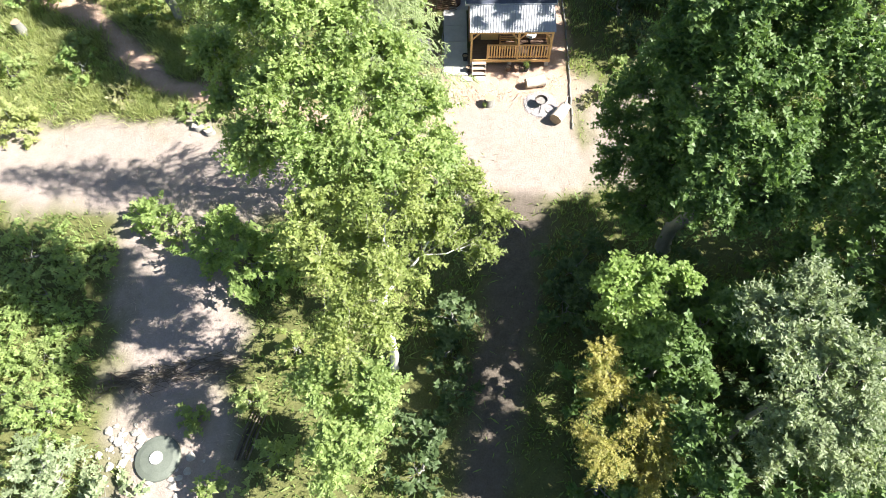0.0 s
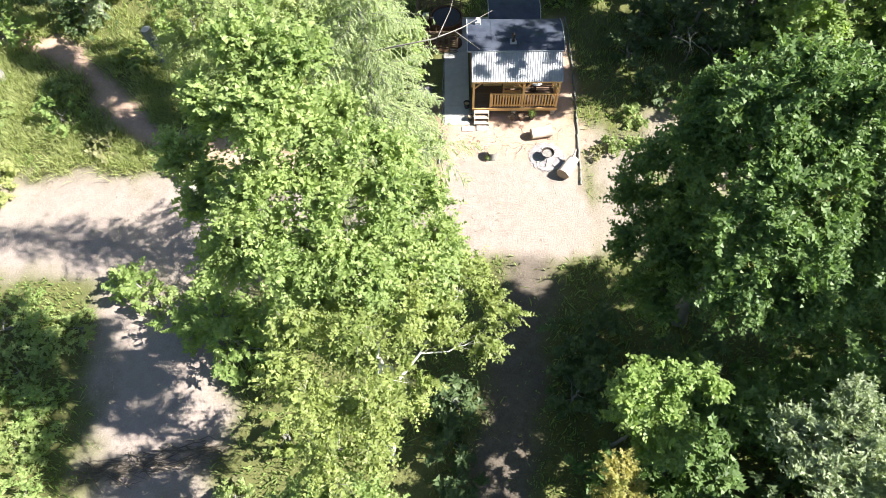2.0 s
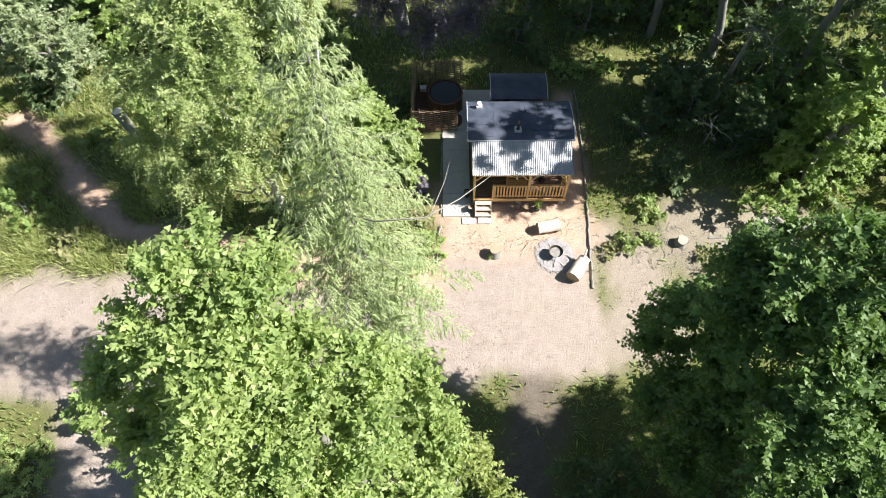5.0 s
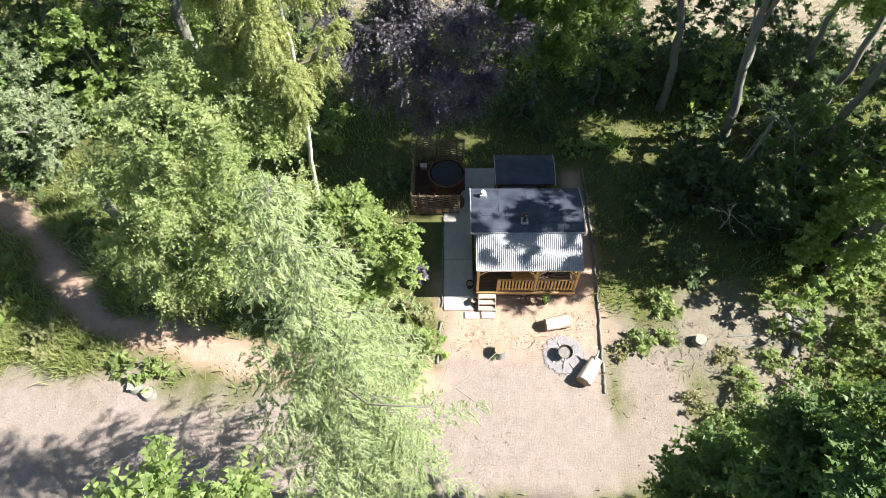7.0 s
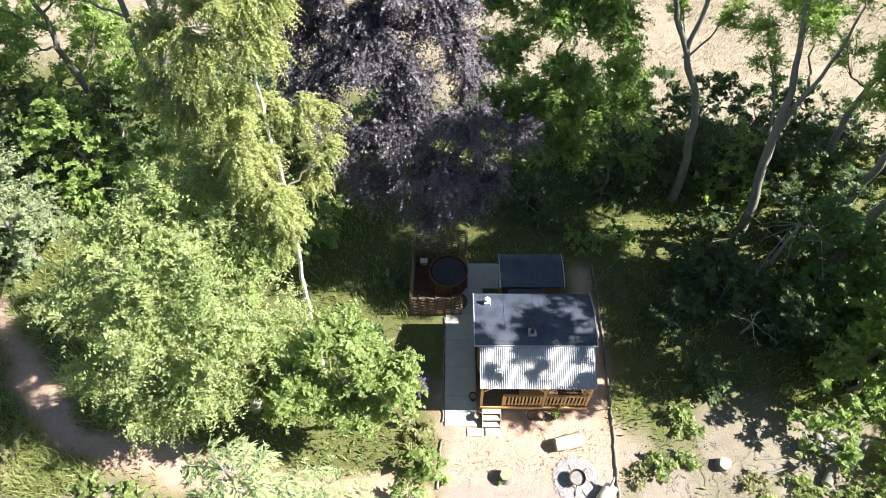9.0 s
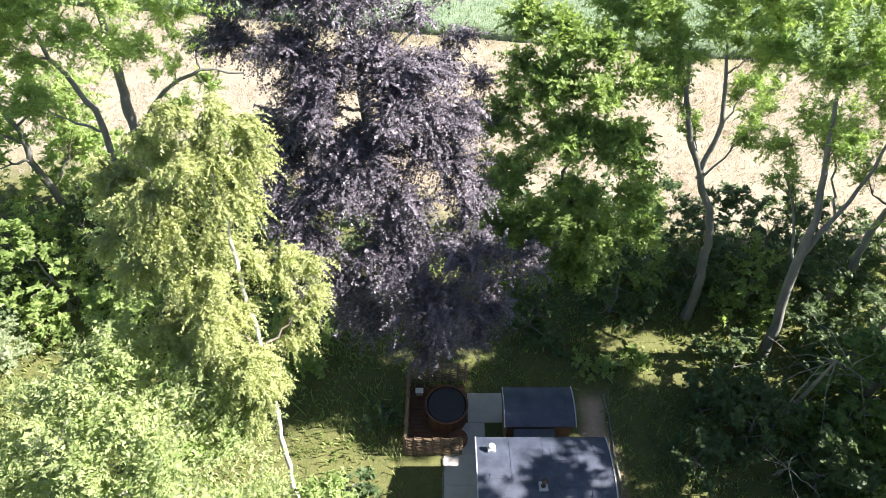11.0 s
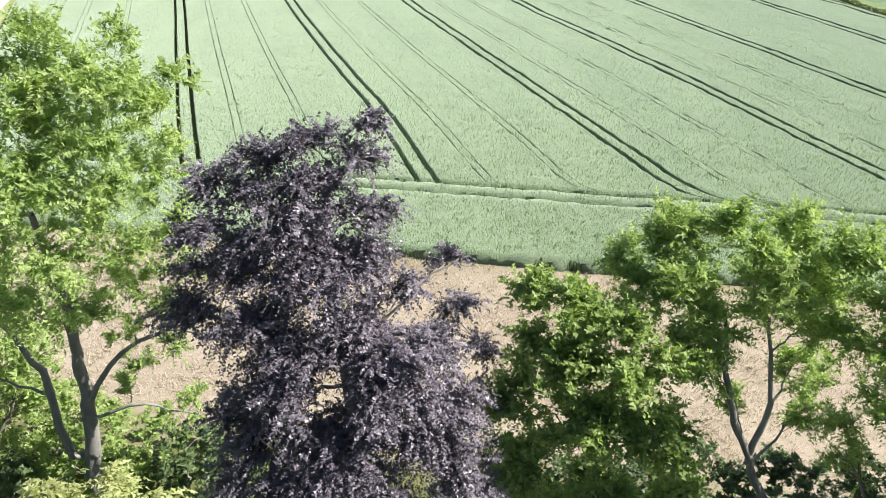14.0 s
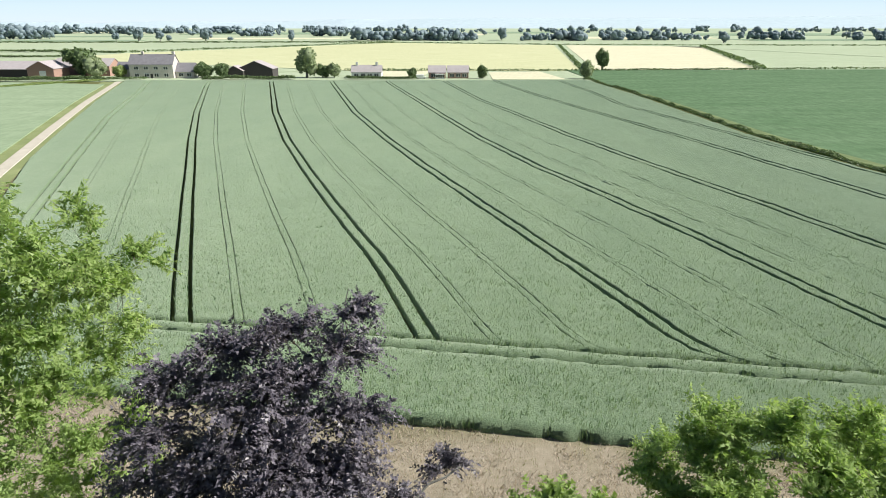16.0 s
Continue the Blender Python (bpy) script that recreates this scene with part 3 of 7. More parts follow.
for t in TRAMS:
    mid_x = track(t)
    for k in (-0.82, 0.82):
        edges.append((mid_x + k - 0.25, mid_x + k + 0.25, False))
for t, t2 in zip(TRAMS, TRAMS[1:]):
    half, last = SEAMS.get(TRAMS.index(t), (0, 0))
    for share in (0.25, 0.58) if half else ():
        seam = track(t) * (1 - share) + track(t2) * share
        worn = half * np.clip(2.4 * vnoise(rows_c, rows_c * 0 + 40 * share, 14, TRAMS.index(t)) - 0.3, 0.04, 1) * np.clip((last - rows_c) / 40, 0.02, 1)
        for k in (-0.42, 0.42):
            edges.append((seam + k - worn, seam + k + worn, False))
edges[1:] = sorted(edges[1:], key=lambda e: e[0][0])
edges.append((None, along(HEDGE, rows_c) - 2.0, False))
VF, FF, nv = [], [], 0


def band(grid, skirts=(True, True, True, True)):
    """A block of crop: a rough top sheet and its sides down to the soil."""
    global nv
    a, c2, _ = grid.shape
    idx = np.arange(a * c2).reshape(a, c2) + nv
    VF.append(grid.reshape(-1, 3))
    FF.append(np.stack([idx[:-1, :-1], idx[1:, :-1], idx[1:, 1:], idx[:-1, 1:]], -1).reshape(-1, 4))
    nv += a * c2
    for side, on in zip((idx[:, 0], idx[::-1, -1], idx[0, ::-1], idx[-1]), skirts):
        if on:
            low = grid.reshape(-1, 3)[side - idx[0, 0]].copy()
            low[:, 2] = -0.02
            k = np.arange(len(side)) + nv
            VF.append(low)
            FF.append(np.stack([side[:-1], k[:-1], k[1:], side[1:]], -1))
            nv += len(side)


def crop_top(x, y):
    return CROP_H + (vnoise(x, y, 0.7, 21) - 0.5) * 0.12 + (vnoise(x, y, 5, 22) - 0.5) * 0.12 + rng.normal(0, 0.035, x.shape)


starts = [(edges[0][0], False)] + [(e[1], e[2]) for e in edges[1:-1]]
ends = [(e[0], e[2]) for e in edges[1:-1]] + [(edges[-1][1], False)]
for (left, seam_l), (right, seam_r) in zip(starts, ends):
    ok = right > left + 0.3
    if ok.sum() < 3:
        continue
    width = float(np.median((right - left)[ok]))
    s = np.linspace(0, 1, max(3, int(width / 0.8)))
    s = np.unique(np.r_[s, 0.16 / width, 1 - 0.16 / width])
    gx2 = left[:, None] * (1 - s) + right[:, None] * s
    gy2 = rows_c[:, None] - 0.165 * gx2 * np.clip((120 - rows_c[:, None]) / 70, 0, 1)
    top = crop_top(gx2, gy2)
    band(np.stack([gx2, gy2, top], -1)[ok], (not seam_l, not seam_r, True, True))
xs = np.arange(-70, 84, 0.7)
for lo, hi, n in ((0.0, 8.75, 14), (9.2, 10.45, 3)):
    s = np.linspace(lo, hi, n)
    gx2 = np.repeat(xs[:, None], n, 1)
    yy = edge_y(gx2) + (rng.normal(0, 0.12, gx2.shape) * (s == lo)[None]) + s[None]
    band(np.stack([gx2, yy, crop_top(gx2, yy)], -1))
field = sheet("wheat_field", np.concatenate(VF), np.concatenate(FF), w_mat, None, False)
tagged(field, "green wheat field with paired tractor tracks running across it", "field", kind="stuff")

# ears that stand out of the crop nearest the wood
n = 130000
d = np.minimum(130, -22 * np.log(rng.uniform(0, 1, n)))
ex = rng.uniform(-1, 1, n) * (40 + 0.25 * d) + 3 - 0.12 * d
ey = edge_y(ex) + d
keep = (np.abs(d - 8.98) > 0.2) & (np.abs(d - 10.62) > 0.2)
for t in TRAMS:
    for k in (-0.82, 0.82):
        keep &= (np.abs(ex - along(t, ey) - k) > 0.2) | (d < 11)
ex, ey, d = ex[keep], ey[keep], d[keep]
n = len(ex)
top_z = CROP_H + (vnoise(ex, ey, 0.7, 21) - 0.5) * 0.12 + (vnoise(ex, ey, 5, 22) - 0.5) * 0.12
low = np.where(d < 0.5, 0.0, top_z - 0.25)
a = rng.uniform(0, 6.28, n)
tall = np.stack([rng.normal(0, 0.07, n), rng.normal(0, 0.07, n), top_z + rng.uniform(0.06, 0.34, n)], -1)
wd = np.stack([np.cos(a), np.sin(a), np.zeros(n)], -1) * rng.uniform(0.025, 0.05, n)[:, None]
p0 = np.stack([ex, ey, low], -1)
p1 = np.stack([ex, ey, np.zeros(n)], -1) + tall
ears = sheet("wheat_ears", np.stack([p0 - wd, p0 + wd, p1], 1).reshape(-1, 3), np.arange(3 * n).reshape(n, 3), LEAF["wheat"])
tagged(ears, "pale green ears of wheat along the field's near edge", "wheat", kind="stuff")

# ---- distant country ----
def slab(name, corners, material, label, z=0.35, category="field"):
    """A far field as a low block with its own edge."""
    n = len(corners)
    bm = bmesh.new()
    top = [bm.verts.new((x, y, z)) for x, y in corners]
    low = [bm.verts.new((x, y, -0.1)) for x, y in corners]
    bm.faces.new(top)
    for i in range(n):
        bm.faces.new((low[i], low[(i + 1) % n], top[(i + 1) % n], top[i]))
    ob = part(name, bm, material)
    return tagged(ob, label, category, kind="structure")


def far_mat(name, a, b_col, rows=0.86):
    m, nt, b = mat(name, 0.9, 0.1)
    c = ramp(nt, noise_tex(nt, 0.05, 5, 0.65, coords(nt, (0.6, 2.0, 1))), [(0.3, a), (0.7, b_col)])
    fine = ramp(nt, noise_tex(nt, 0.6, 4, 0.7, coords(nt, (1.0, 0.35, 1))), [(0.3, (rows, rows + 0.02, rows)), (0.65, (1.08, 1.07, 1.07))])
    c = mixc(nt, 1.0, c, fine, "MULTIPLY")
    nt.links.new(c, b.inputs["Base Color"])
    return m


DARKCROP = far_mat("dark_crop", (0.088, 0.16, 0.078), (0.135, 0.215, 0.118), 0.68)
MARGIN = far_mat("field_margin_grass", (0.13, 0.18, 0.08), (0.19, 0.235, 0.11), 0.7)
LEY = far_mat("grass_ley", (0.235, 0.31, 0.195), (0.29, 0.36, 0.24))
PALECROP = far_mat("pale_crop", (0.33, 0.395, 0.27), (0.41, 0.465, 0.325))
YELLOW = far_mat("ripening_barley", (0.47, 0.48, 0.285), (0.55, 0.555, 0.35))
PALEYEL = far_mat("pale_barley", (0.56, 0.54, 0.38), (0.64, 0.615, 0.455))
MIDCROP = far_mat("mid_green_crop", (0.20, 0.28, 0.185), (0.26, 0.335, 0.235))
VERGE = far_mat("rough_verge", (0.19, 0.23, 0.10), (0.27, 0.30, 0.15))
slab("bean_field", [(73, 40), (82, 40), (400, 40), (900, 330), (330, 410), (72, 405), (71, 330), (72, 250), (72, 170), (75, 108)], DARKCROP, "dark green bean field beyond a clipped hedge")
slab("field_margin", [(x + 1.2, y) for x, y in HEDGE[:5]] + [(x + 4.6, y) for x, y in HEDGE[4::-1]], MARGIN, "rough yellowing grass margin along the hedge", 0.38, "verge")
slab("grass_field", [(-66, 60), (-84.5, 111), (-105, 163), (-128, 223), (-154, 296), (-200, 308), (-420, 300), (-420, 60)], LEY, "pale green field beside the farm lane")
slab("barley_field", [(-330, 560), (-60, 400), (55, 395), (80, 400), (172, 1050), (-90, 1250), (-330, 690)], YELLOW, "yellow ripening barley field behind the farm")
slab("barley_strip", [(90, 402), (190, 405), (366, 960), (190, 1050)], PALEYEL, "pale yellow barley field with wheel tracks")
slab("paddock", [(-230, 315), (70, 315), (70, 396), (55, 392), (-60, 397), (-160, 344)], PALECROP, "pale mown grass round the farm buildings", 0.2)
slab("barley_plot", [(22, 326), (58, 328), (54, 388), (24, 384)], PALEYEL, "small pale plot of ripe barley by the cottages", 0.4)
slab("barley_plot", [(-35, 346), (-13, 346), (-10, 392), (-38, 392)], PALEYEL, "small pale plot of ripe barley behind a cottage", 0.4)


def rise(y):
    """How high the land lies far off, where it climbs to the hills."""
    return max(0.0, (y - 1250) * 0.0135)


def far_field(name, label, corners, material, over):
    """A field on the far rising ground, with a thick edge."""
    n = len(corners)
    bm = bmesh.new()
    top = [bm.verts.new((x, y, rise(y) + over)) for x, y in corners]
    low = [bm.verts.new((x, y, rise(y) - 0.5)) for x, y in corners]
    bm.faces.new(top)
    for i in range(n):
        bm.faces.new((low[i], low[(i + 1) % n], top[(i + 1) % n], top[i]))
    tagged(part(name, bm, material), label, "field", kind="structure")


far_field("far_pasture", "pale green farmland reaching far back", [(-3000, 332), (3000, 332), (3000, 1250), (-3000, 1250)], PALECROP, 0.12)
far_field("far_pasture", "pale green farmland climbing to the hills", [(-3000, 1250), (3000, 1250), (3000, 3300), (-3000, 3300)], PALECROP, 0.12)
PATCH = "field of a distant farm, seen across the barley"
for x0, x1, y0, y1, m2 in ((-1900, -640, 1290, 1420, MIDCROP), (-1700, -760, 1640, 1760, MIDCROP), (-560, -250, 1460, 1600, PALEYEL), (-760, -330, 1950, 2250, MIDCROP), (-1500, -900, 2200, 2500, PALEYEL),
                           (300, 620, 1500, 1700, PALEYEL), (640, 1500, 1350, 1480, MIDCROP), (700, 1200, 1800, 2100, MIDCROP), (150, 420, 2100, 2400, MIDCROP), (-200, 100, 1800, 2050, PALEYEL)):
    far_field("distant_field", PATCH, [(x0, y0), (x1, y0 + 20), (x1 + 40, y1), (x0 - 30, y1 - 15)], m2, 0.5)
slab("lane_verge", [(float(along(FARM_LANE, np.array(y))) + o, y) for o, ys in ((-7.5, (60, 113, 180, 250, 312)), (3.6, (312, 250, 180, 113, 60))) for y in ys], VERGE, "rough grass verge on both sides of the farm track", 0.06, "verge")
slab("pasture", [(420, 440), (900, 420), (1500, 900), (330, 980)], PALECROP, "pale green pasture far off")
slab("pasture", [(-900, 330), (-170, 345), (-70, 400), (-340, 550), (-900, 560)], PALECROP, "pale green pasture behind the farm")
slab("pasture", [(-1500, 800), (-340, 720), (-90, 1300), (-200, 1700), (-1500, 1500)], PALECROP, "pale pasture in the distance")


bm = bmesh.new()
prev = None
for k in range(25):
    yv = 60 + k * 11.2
    xv = float(along(FARM_LANE, np.array(yv)))
    pair = [bm.verts.new((xv + o, yv, z)) for o, z in ((-1.45, 0.03), (-1.25, 0.13), (1.25, 0.13), (1.45, 0.03))]
    if prev:
        for i in range(3):
            bm.faces.new((prev[i], prev[i + 1], pair[i + 1], pair[i]))
    prev = pair
tagged(part("farm_track", bm, plain("pale_track", (0.42, 0.385, 0.32), (0.56, 0.52, 0.45), 0.4, 0.95, 0.1)), "pale earth track to the farm", "track", kind="structure")


def hedge_row(name, label, pts, h, w, n, leaf, seed, material=None, uneven=0.4):
    """A run of hedge: clumps of leaves along a line."""
    rng = np.random.default_rng(seed)
    p = np.array(pts, float)
    seg = np.r_[0, np.cumsum(np.hypot(*np.diff(p, axis=0).T))]
    s = rng.uniform(0, seg[-1], n)
    cx, cy = np.interp(s, seg, p[:, 0]), np.interp(s, seg, p[:, 1])
    tall = h * (1 - uneven / 2 + uneven * vnoise(s, s * 0, w * 2.2, seed))
    a = rng.uniform(0, 6.28, n)
    rr = w * 0.5 * np.sqrt(rng.uniform(0, 1, n))
    z = tall * np.sqrt(np.clip(1 - (rr / w * 2) ** 2 * 0.6, 0, 1)) * rng.uniform(0.25, 1, n) ** 0.5
    pos = np.stack([cx + np.cos(a) * rr, cy + np.sin(a) * rr, z], -1)
    v, f = leaf_arrays(rng, pos, np.stack([np.cos(a) * 0.5, np.sin(a) * 0.5, np.ones(n)], -1), leaf, leaf * 0.75)
    v[:, 2] = np.maximum(v[:, 2], -0.05)
    return tagged(sheet(name, v, f, material or LEAF["far"]), label, "hedge", kind="stuff")


hedge_row("field_hedge", "dark clipped hedge between two fields", HEDGE, 1.3, 1.8, 26000, 0.32, 1, None, 0.9)
hedge_row("farm_hedge", "low hedge along the far end of the wheat", [(-175, 318), (-150, 330)], 1.6, 3, 900, 0.7, 2)
hedge_row("farm_hedge", "low hedge in front of the farm cottages", [(-120, 326), (-76, 327)], 2.2, 3, 2600, 0.8, 3)
hedge_row("farm_hedge", "low clipped hedge in front of the cottages", [(-50, 328), (-16, 329)], 1.8, 2.4, 2200, 0.7, 13)
hedge_row("farm_hedge", "rough hedge before the brick barns", [(-232, 312), (-205, 318), (-168, 322)], 2.4, 4, 3600, 0.8, 14)
hedge_row("farm_hedge", "rough grassy bank dividing the fields beyond the track", [(-205, 262), (-186, 292), (-168, 322)], 1.0, 5, 5000, 0.6, 4, LEAF["fern"])
hedge_row("far_hedge", "thin dark hedge across the far fields", [(-60, 399), (60, 394), (400, 426)], 1.5, 3, 2500, 1.2, 5)
hedge_row("far_hedge", "thin dark hedge behind the barley", [(-340, 700), (-90, 1240), (170, 1060), (700, 1000)], 2.2, 6, 2500, 2.4, 6)
hedge_row("far_hedge", "thin dark hedge across the far fields", [(-1500, 1240), (-640, 1225), (-90, 1245)], 3, 6, 5200, 2.6, 16)
hedge_row("far_hedge", "thin dark hedge across the far fields", [(-1100, 830), (-520, 760), (-335, 700)], 2.4, 5, 4800, 2.2, 17)
hedge_row("far_hedge", "thin dark hedge across the far fields", [(-900, 560), (-430, 585), (-330, 600)], 2.0, 4, 5200, 1.6, 18)
hedge_row("far_hedge", "dark hedge dividing the barley fields", [(82, 403), (180, 1050)], 2, 4, 1500, 1.6, 7)
hedge_row("far_hedge", "dark hedge running into the distance", [(193, 407), (280, 680), (368, 962)], 3, 6, 1500, 2.0, 8)


def lump_arrays(rng, centre, r, n):
    """Rough rounded masses of foliage: corners and triangles."""
    bm = bmesh.new()
    bmesh.ops.create_icosphere(bm, subdivisions=2 if n > 8 else 1, radius=1.0)
    ball = np.array([v.co for v in bm.verts])
    tri = np.array([[v.index for v in f.verts] for f in bm.faces])
    bm.free()
    vs, fs = [], []
    for k in range(n):
        d = rng.normal(0, 1, 3) * (1, 1, 0.75)
        d /= np.linalg.norm(d)
        c = centre + d * r * rng.uniform(0.35, 0.75)
        size = r * rng.uniform(0.34, 0.52)
        v = c + ball * size * rng.uniform(0.65, 1.28, (len(ball), 1)) * rng.uniform(0.85, 1.15, 3)
        vs.append(v), fs.append(tri + k * len(ball))
    return np.concatenate(vs), np.concatenate(fs)


def far_tree(name, label, x, y, h, r, material, seed, lumps=12, leaves=900, group=""):
    """A tree seen across fields: a short trunk, rounded masses and a leafy outline."""
    rng = np.random.default_rng(seed)
    root = thing(name, x, y, rise(y), label, "tree", group)
    tubes("trunk", [(np.array([(0, 0, -0.3), (0.1, 0, h * 0.25), (0, 0.1, h * 0.5)]), np.array([0.05, 0.035, 0.02]) * h, 6)], BARK, root)
    centre = np.array([0, 0, h * 0.54])
    v, f = lump_arrays(rng, np.zeros(3), 1.0, lumps)
    v = v * np.array([r, r, h * 0.48]) * 0.92 + centre
    d = rng.normal(0, 1, (leaves, 3))
    d /= np.linalg.norm(d, axis=1)[:, None]
    p = v[rng.integers(0, len(v), leaves)] + d * r * 0.08
    lv, lf = leaf_arrays(rng, p, d + (0, 0, 0.4), r * 0.15, r * 0.13)
    v = np.concatenate([v, lv])
    v[:, 2] = np.maximum(v[:, 2], 0.02)
    sheet("crown", v, np.concatenate([f, lf + len(v) - len(lv)]), material, root)
    return root


def far_wood(label, pts, n, h, w, seed):
    """A belt of trees far off, crown by crown."""
    rng = np.random.default_rng(seed)
    p = np.array(pts, float)
    seg = np.r_[0, np.cumsum(np.hypot(*np.diff(p, axis=0).T))]
    s = np.sort(rng.uniform(0, seg[-1], n))
    vs, fs, m = [], [], 0
    for q in s:
        c = np.array([np.interp(q, seg, p[:, 0]), np.interp(q, seg, p[:, 1]) + rng.uniform(-w, w), 0])
        tall = h * rng.uniform(0.6, 1.1) * (0.75 + 0.5 * vnoise(np.array(q), np.array(0.0), 90, seed))
        v, f = lump_arrays(rng, np.zeros(3), 1.0, 8)
        v = c + v * (tall * 0.62, tall * 0.62, tall * 0.56) + (0, 0, tall * 0.42)
        v[:, 2] = np.maximum(v[:, 2], -0.5) + rise(c[1])
        vs.append(v), fs.append(f + m)
        m += len(v)
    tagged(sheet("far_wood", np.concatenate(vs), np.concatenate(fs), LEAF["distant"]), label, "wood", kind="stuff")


BELT = "belt of trees in the distance, coloured blue-green for haze"
far_wood(BELT, [(-1500, 2050), (-1200, 2050), (-1000, 2080)], 60, 30, 40, 31)
far_wood(BELT, [(-1000, 2080), (-700, 2100), (-560, 2100)], 46, 24, 40, 37)
far_wood(BELT, [(-965, 1500), (-890, 1490)], 12, 32, 22, 38)
far_wood(BELT, [(-530, 1750), (-440, 1750)], 14, 26, 20, 32)
far_wood(BELT, [(-345, 1760), (-250, 1750)], 14, 24, 20, 39)
far_wood(BELT, [(-182, 1410), (-60, 1400), (74, 1400)], 58, 27, 26, 33)
far_wood(BELT, [(165, 1400), (230, 1400), (288, 1390)], 26, 26, 26, 34)
far_wood(BELT, [(330, 1420), (560, 1420)], 34, 20, 24, 40)
far_wood(BELT, [(640, 1450), (760, 1450)], 18, 22, 24, 41)
far_wood(BELT, [(860, 1420), (1100, 1400), (1500, 1420)], 50, 22, 40, 35)
far_wood("belt of trees on the skyline, coloured blue-green for haze", [(-3000, 2500), (-800, 2350), (900, 2400), (3000, 2600)], 300, 22, 120, 36)
bm = bmesh.new()
hx = np.linspace(-3300, 3300, 60)
hh = 50 + 18 * vnoise(hx, hx * 0, 900, 5) + 10 * vnoise(hx, hx * 0, 260, 6) + 22 * np.clip((hx + 900) / 2000, 0, 1)
rowa = [bm.verts.new((x, 3300, -5)) for x in hx]
rowb = [bm.verts.new((x, 3600, h)) for x, h in zip(hx, hh)]
for i in range(59):
    bm.faces.new((rowa[i], rowa[i + 1], rowb[i + 1], rowb[i]))
# the haze over the hills is put into their blue-grey colour
hill_m = far_mat("haze_tinted_hill", (0.40, 0.49, 0.56), (0.48, 0.57, 0.62))
tagged(part("hills", bm, hill_m), "low hills on the horizon, coloured blue-grey for haze", "hills", kind="structure")
bm = bmesh.new()
bx = np.linspace(-2900, 2900, 20)
low_r, top_r = [bm.verts.new((x, 3900, -40)) for x in bx], [bm.verts.new((x, 3900, 420)) for x in bx]
for i in range(19):
    bm.faces.new((low_r[i], low_r[i + 1], top_r[i + 1], top_r[i]))
haze, nt, b = mat("horizon_sky", 1.0, 0.0)
sep = nt.nodes.new("ShaderNodeSeparateXYZ")
nt.links.new(nt.nodes.new("ShaderNodeNewGeometry").outputs["Position"], sep.inputs[0])
up = node(nt, "ShaderNodeMapRange")
up.inputs[1].default_value, up.inputs[2].default_value = 0.0, 420.0
nt.links.new(sep.outputs[2], up.inputs[0])
glow = nt.nodes.new("ShaderNodeEmission")
nt.links.new(ramp(nt, up.outputs[0], [(0.0, (0.80, 0.88, 0.93)), (0.35, (0.70, 0.85, 0.95)), (1.0, (0.45, 0.66, 0.90))]), glow.inputs[0])
glow.inputs[1].default_value = 0.72
nt.links.new(glow.outputs[0], nt.nodes["Material Output"].inputs[0])
tagged(part("backdrop", bm, haze), "pale blue summer sky low over the horizon", "sky", kind="structure")
for k, (x, y, h, r, kind) in enumerate([(-187, 341, 15.5, 8.0, "far"), (-177, 335, 10.5, 5.6, "willow"), (-166, 337, 6.5, 4, "fern"), (-196, 331, 4, 2.4, "beech"), (-124, 338, 8, 5, "far"), (-115, 340, 8, 4, "far"), (-72, 340, 15.5, 6.4, "willow"), (-64, 340, 7, 3.6, "far"), (-58, 339, 8, 3.6, "willow"),
                                        (-18, 338, 5, 2.6, "far"), (17.5, 335, 7, 2.8, "far"), (69, 331, 9.5, 3.9, "willow"), (94, 402, 13, 4.8, "far")]):
    far_tree("farm_tree", "rounded green tree by the farm buildings", x, y, h, r, LEAF[kind], 60 + k, 18, 3600)
for k, (x, y, h, r) in enumerate([(-653, 1350, 17, 8), (-603, 1340, 29, 12), (-565, 1350, 22, 8), (-547, 1350, 13, 6), (-474, 1350, 28, 11), (-425, 1350, 9, 6), (-300, 1340, 22, 7), (121, 1390, 27, 12), (-960, 1360, 15, 8), (-860, 1480, 26, 12), (520, 1250, 20, 11), (880, 1250, 22, 12), (960, 1250, 18, 10)]):
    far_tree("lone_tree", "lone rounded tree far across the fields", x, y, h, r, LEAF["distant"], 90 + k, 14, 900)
for k in range(26):
    r2 = np.random.default_rng(300 + k)
    ang, dist = r2.uniform(-0.62, 0.62), r2.uniform(1600, 2300)
    x, y, h = math.sin(ang) * dist, math.cos(ang) * dist, r2.uniform(10, 18)
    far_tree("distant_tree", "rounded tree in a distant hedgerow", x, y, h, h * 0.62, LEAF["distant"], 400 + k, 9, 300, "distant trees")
# ---- the farm ----
STONE = plain("pale_stone", (0.52, 0.475, 0.44), (0.68, 0.63, 0.585), 0.8)
SLATE = plain("slate", (0.17, 0.165, 0.185), (0.27, 0.26, 0.285), 0.8)
BRICK = plain("red_brick", (0.31, 0.19, 0.155), (0.41, 0.27, 0.22), 2)
BOARD_AND_SHADE = plain("dark_boards_and_shade", (0.05, 0.045, 0.045), (0.09, 0.08, 0.08), 2)
LILAC = plain("weathered_roof_sheet", (0.35, 0.315, 0.325), (0.46, 0.425, 0.43), 0.6)
PAINT = plain("white_paint", (0.72, 0.72, 0.70), (0.82, 0.82, 0.80), 4)
PANE = plain("dark_glass", (0.03, 0.035, 0.04), (0.05, 0.055, 0.06), 4, 0.15, 0.6)


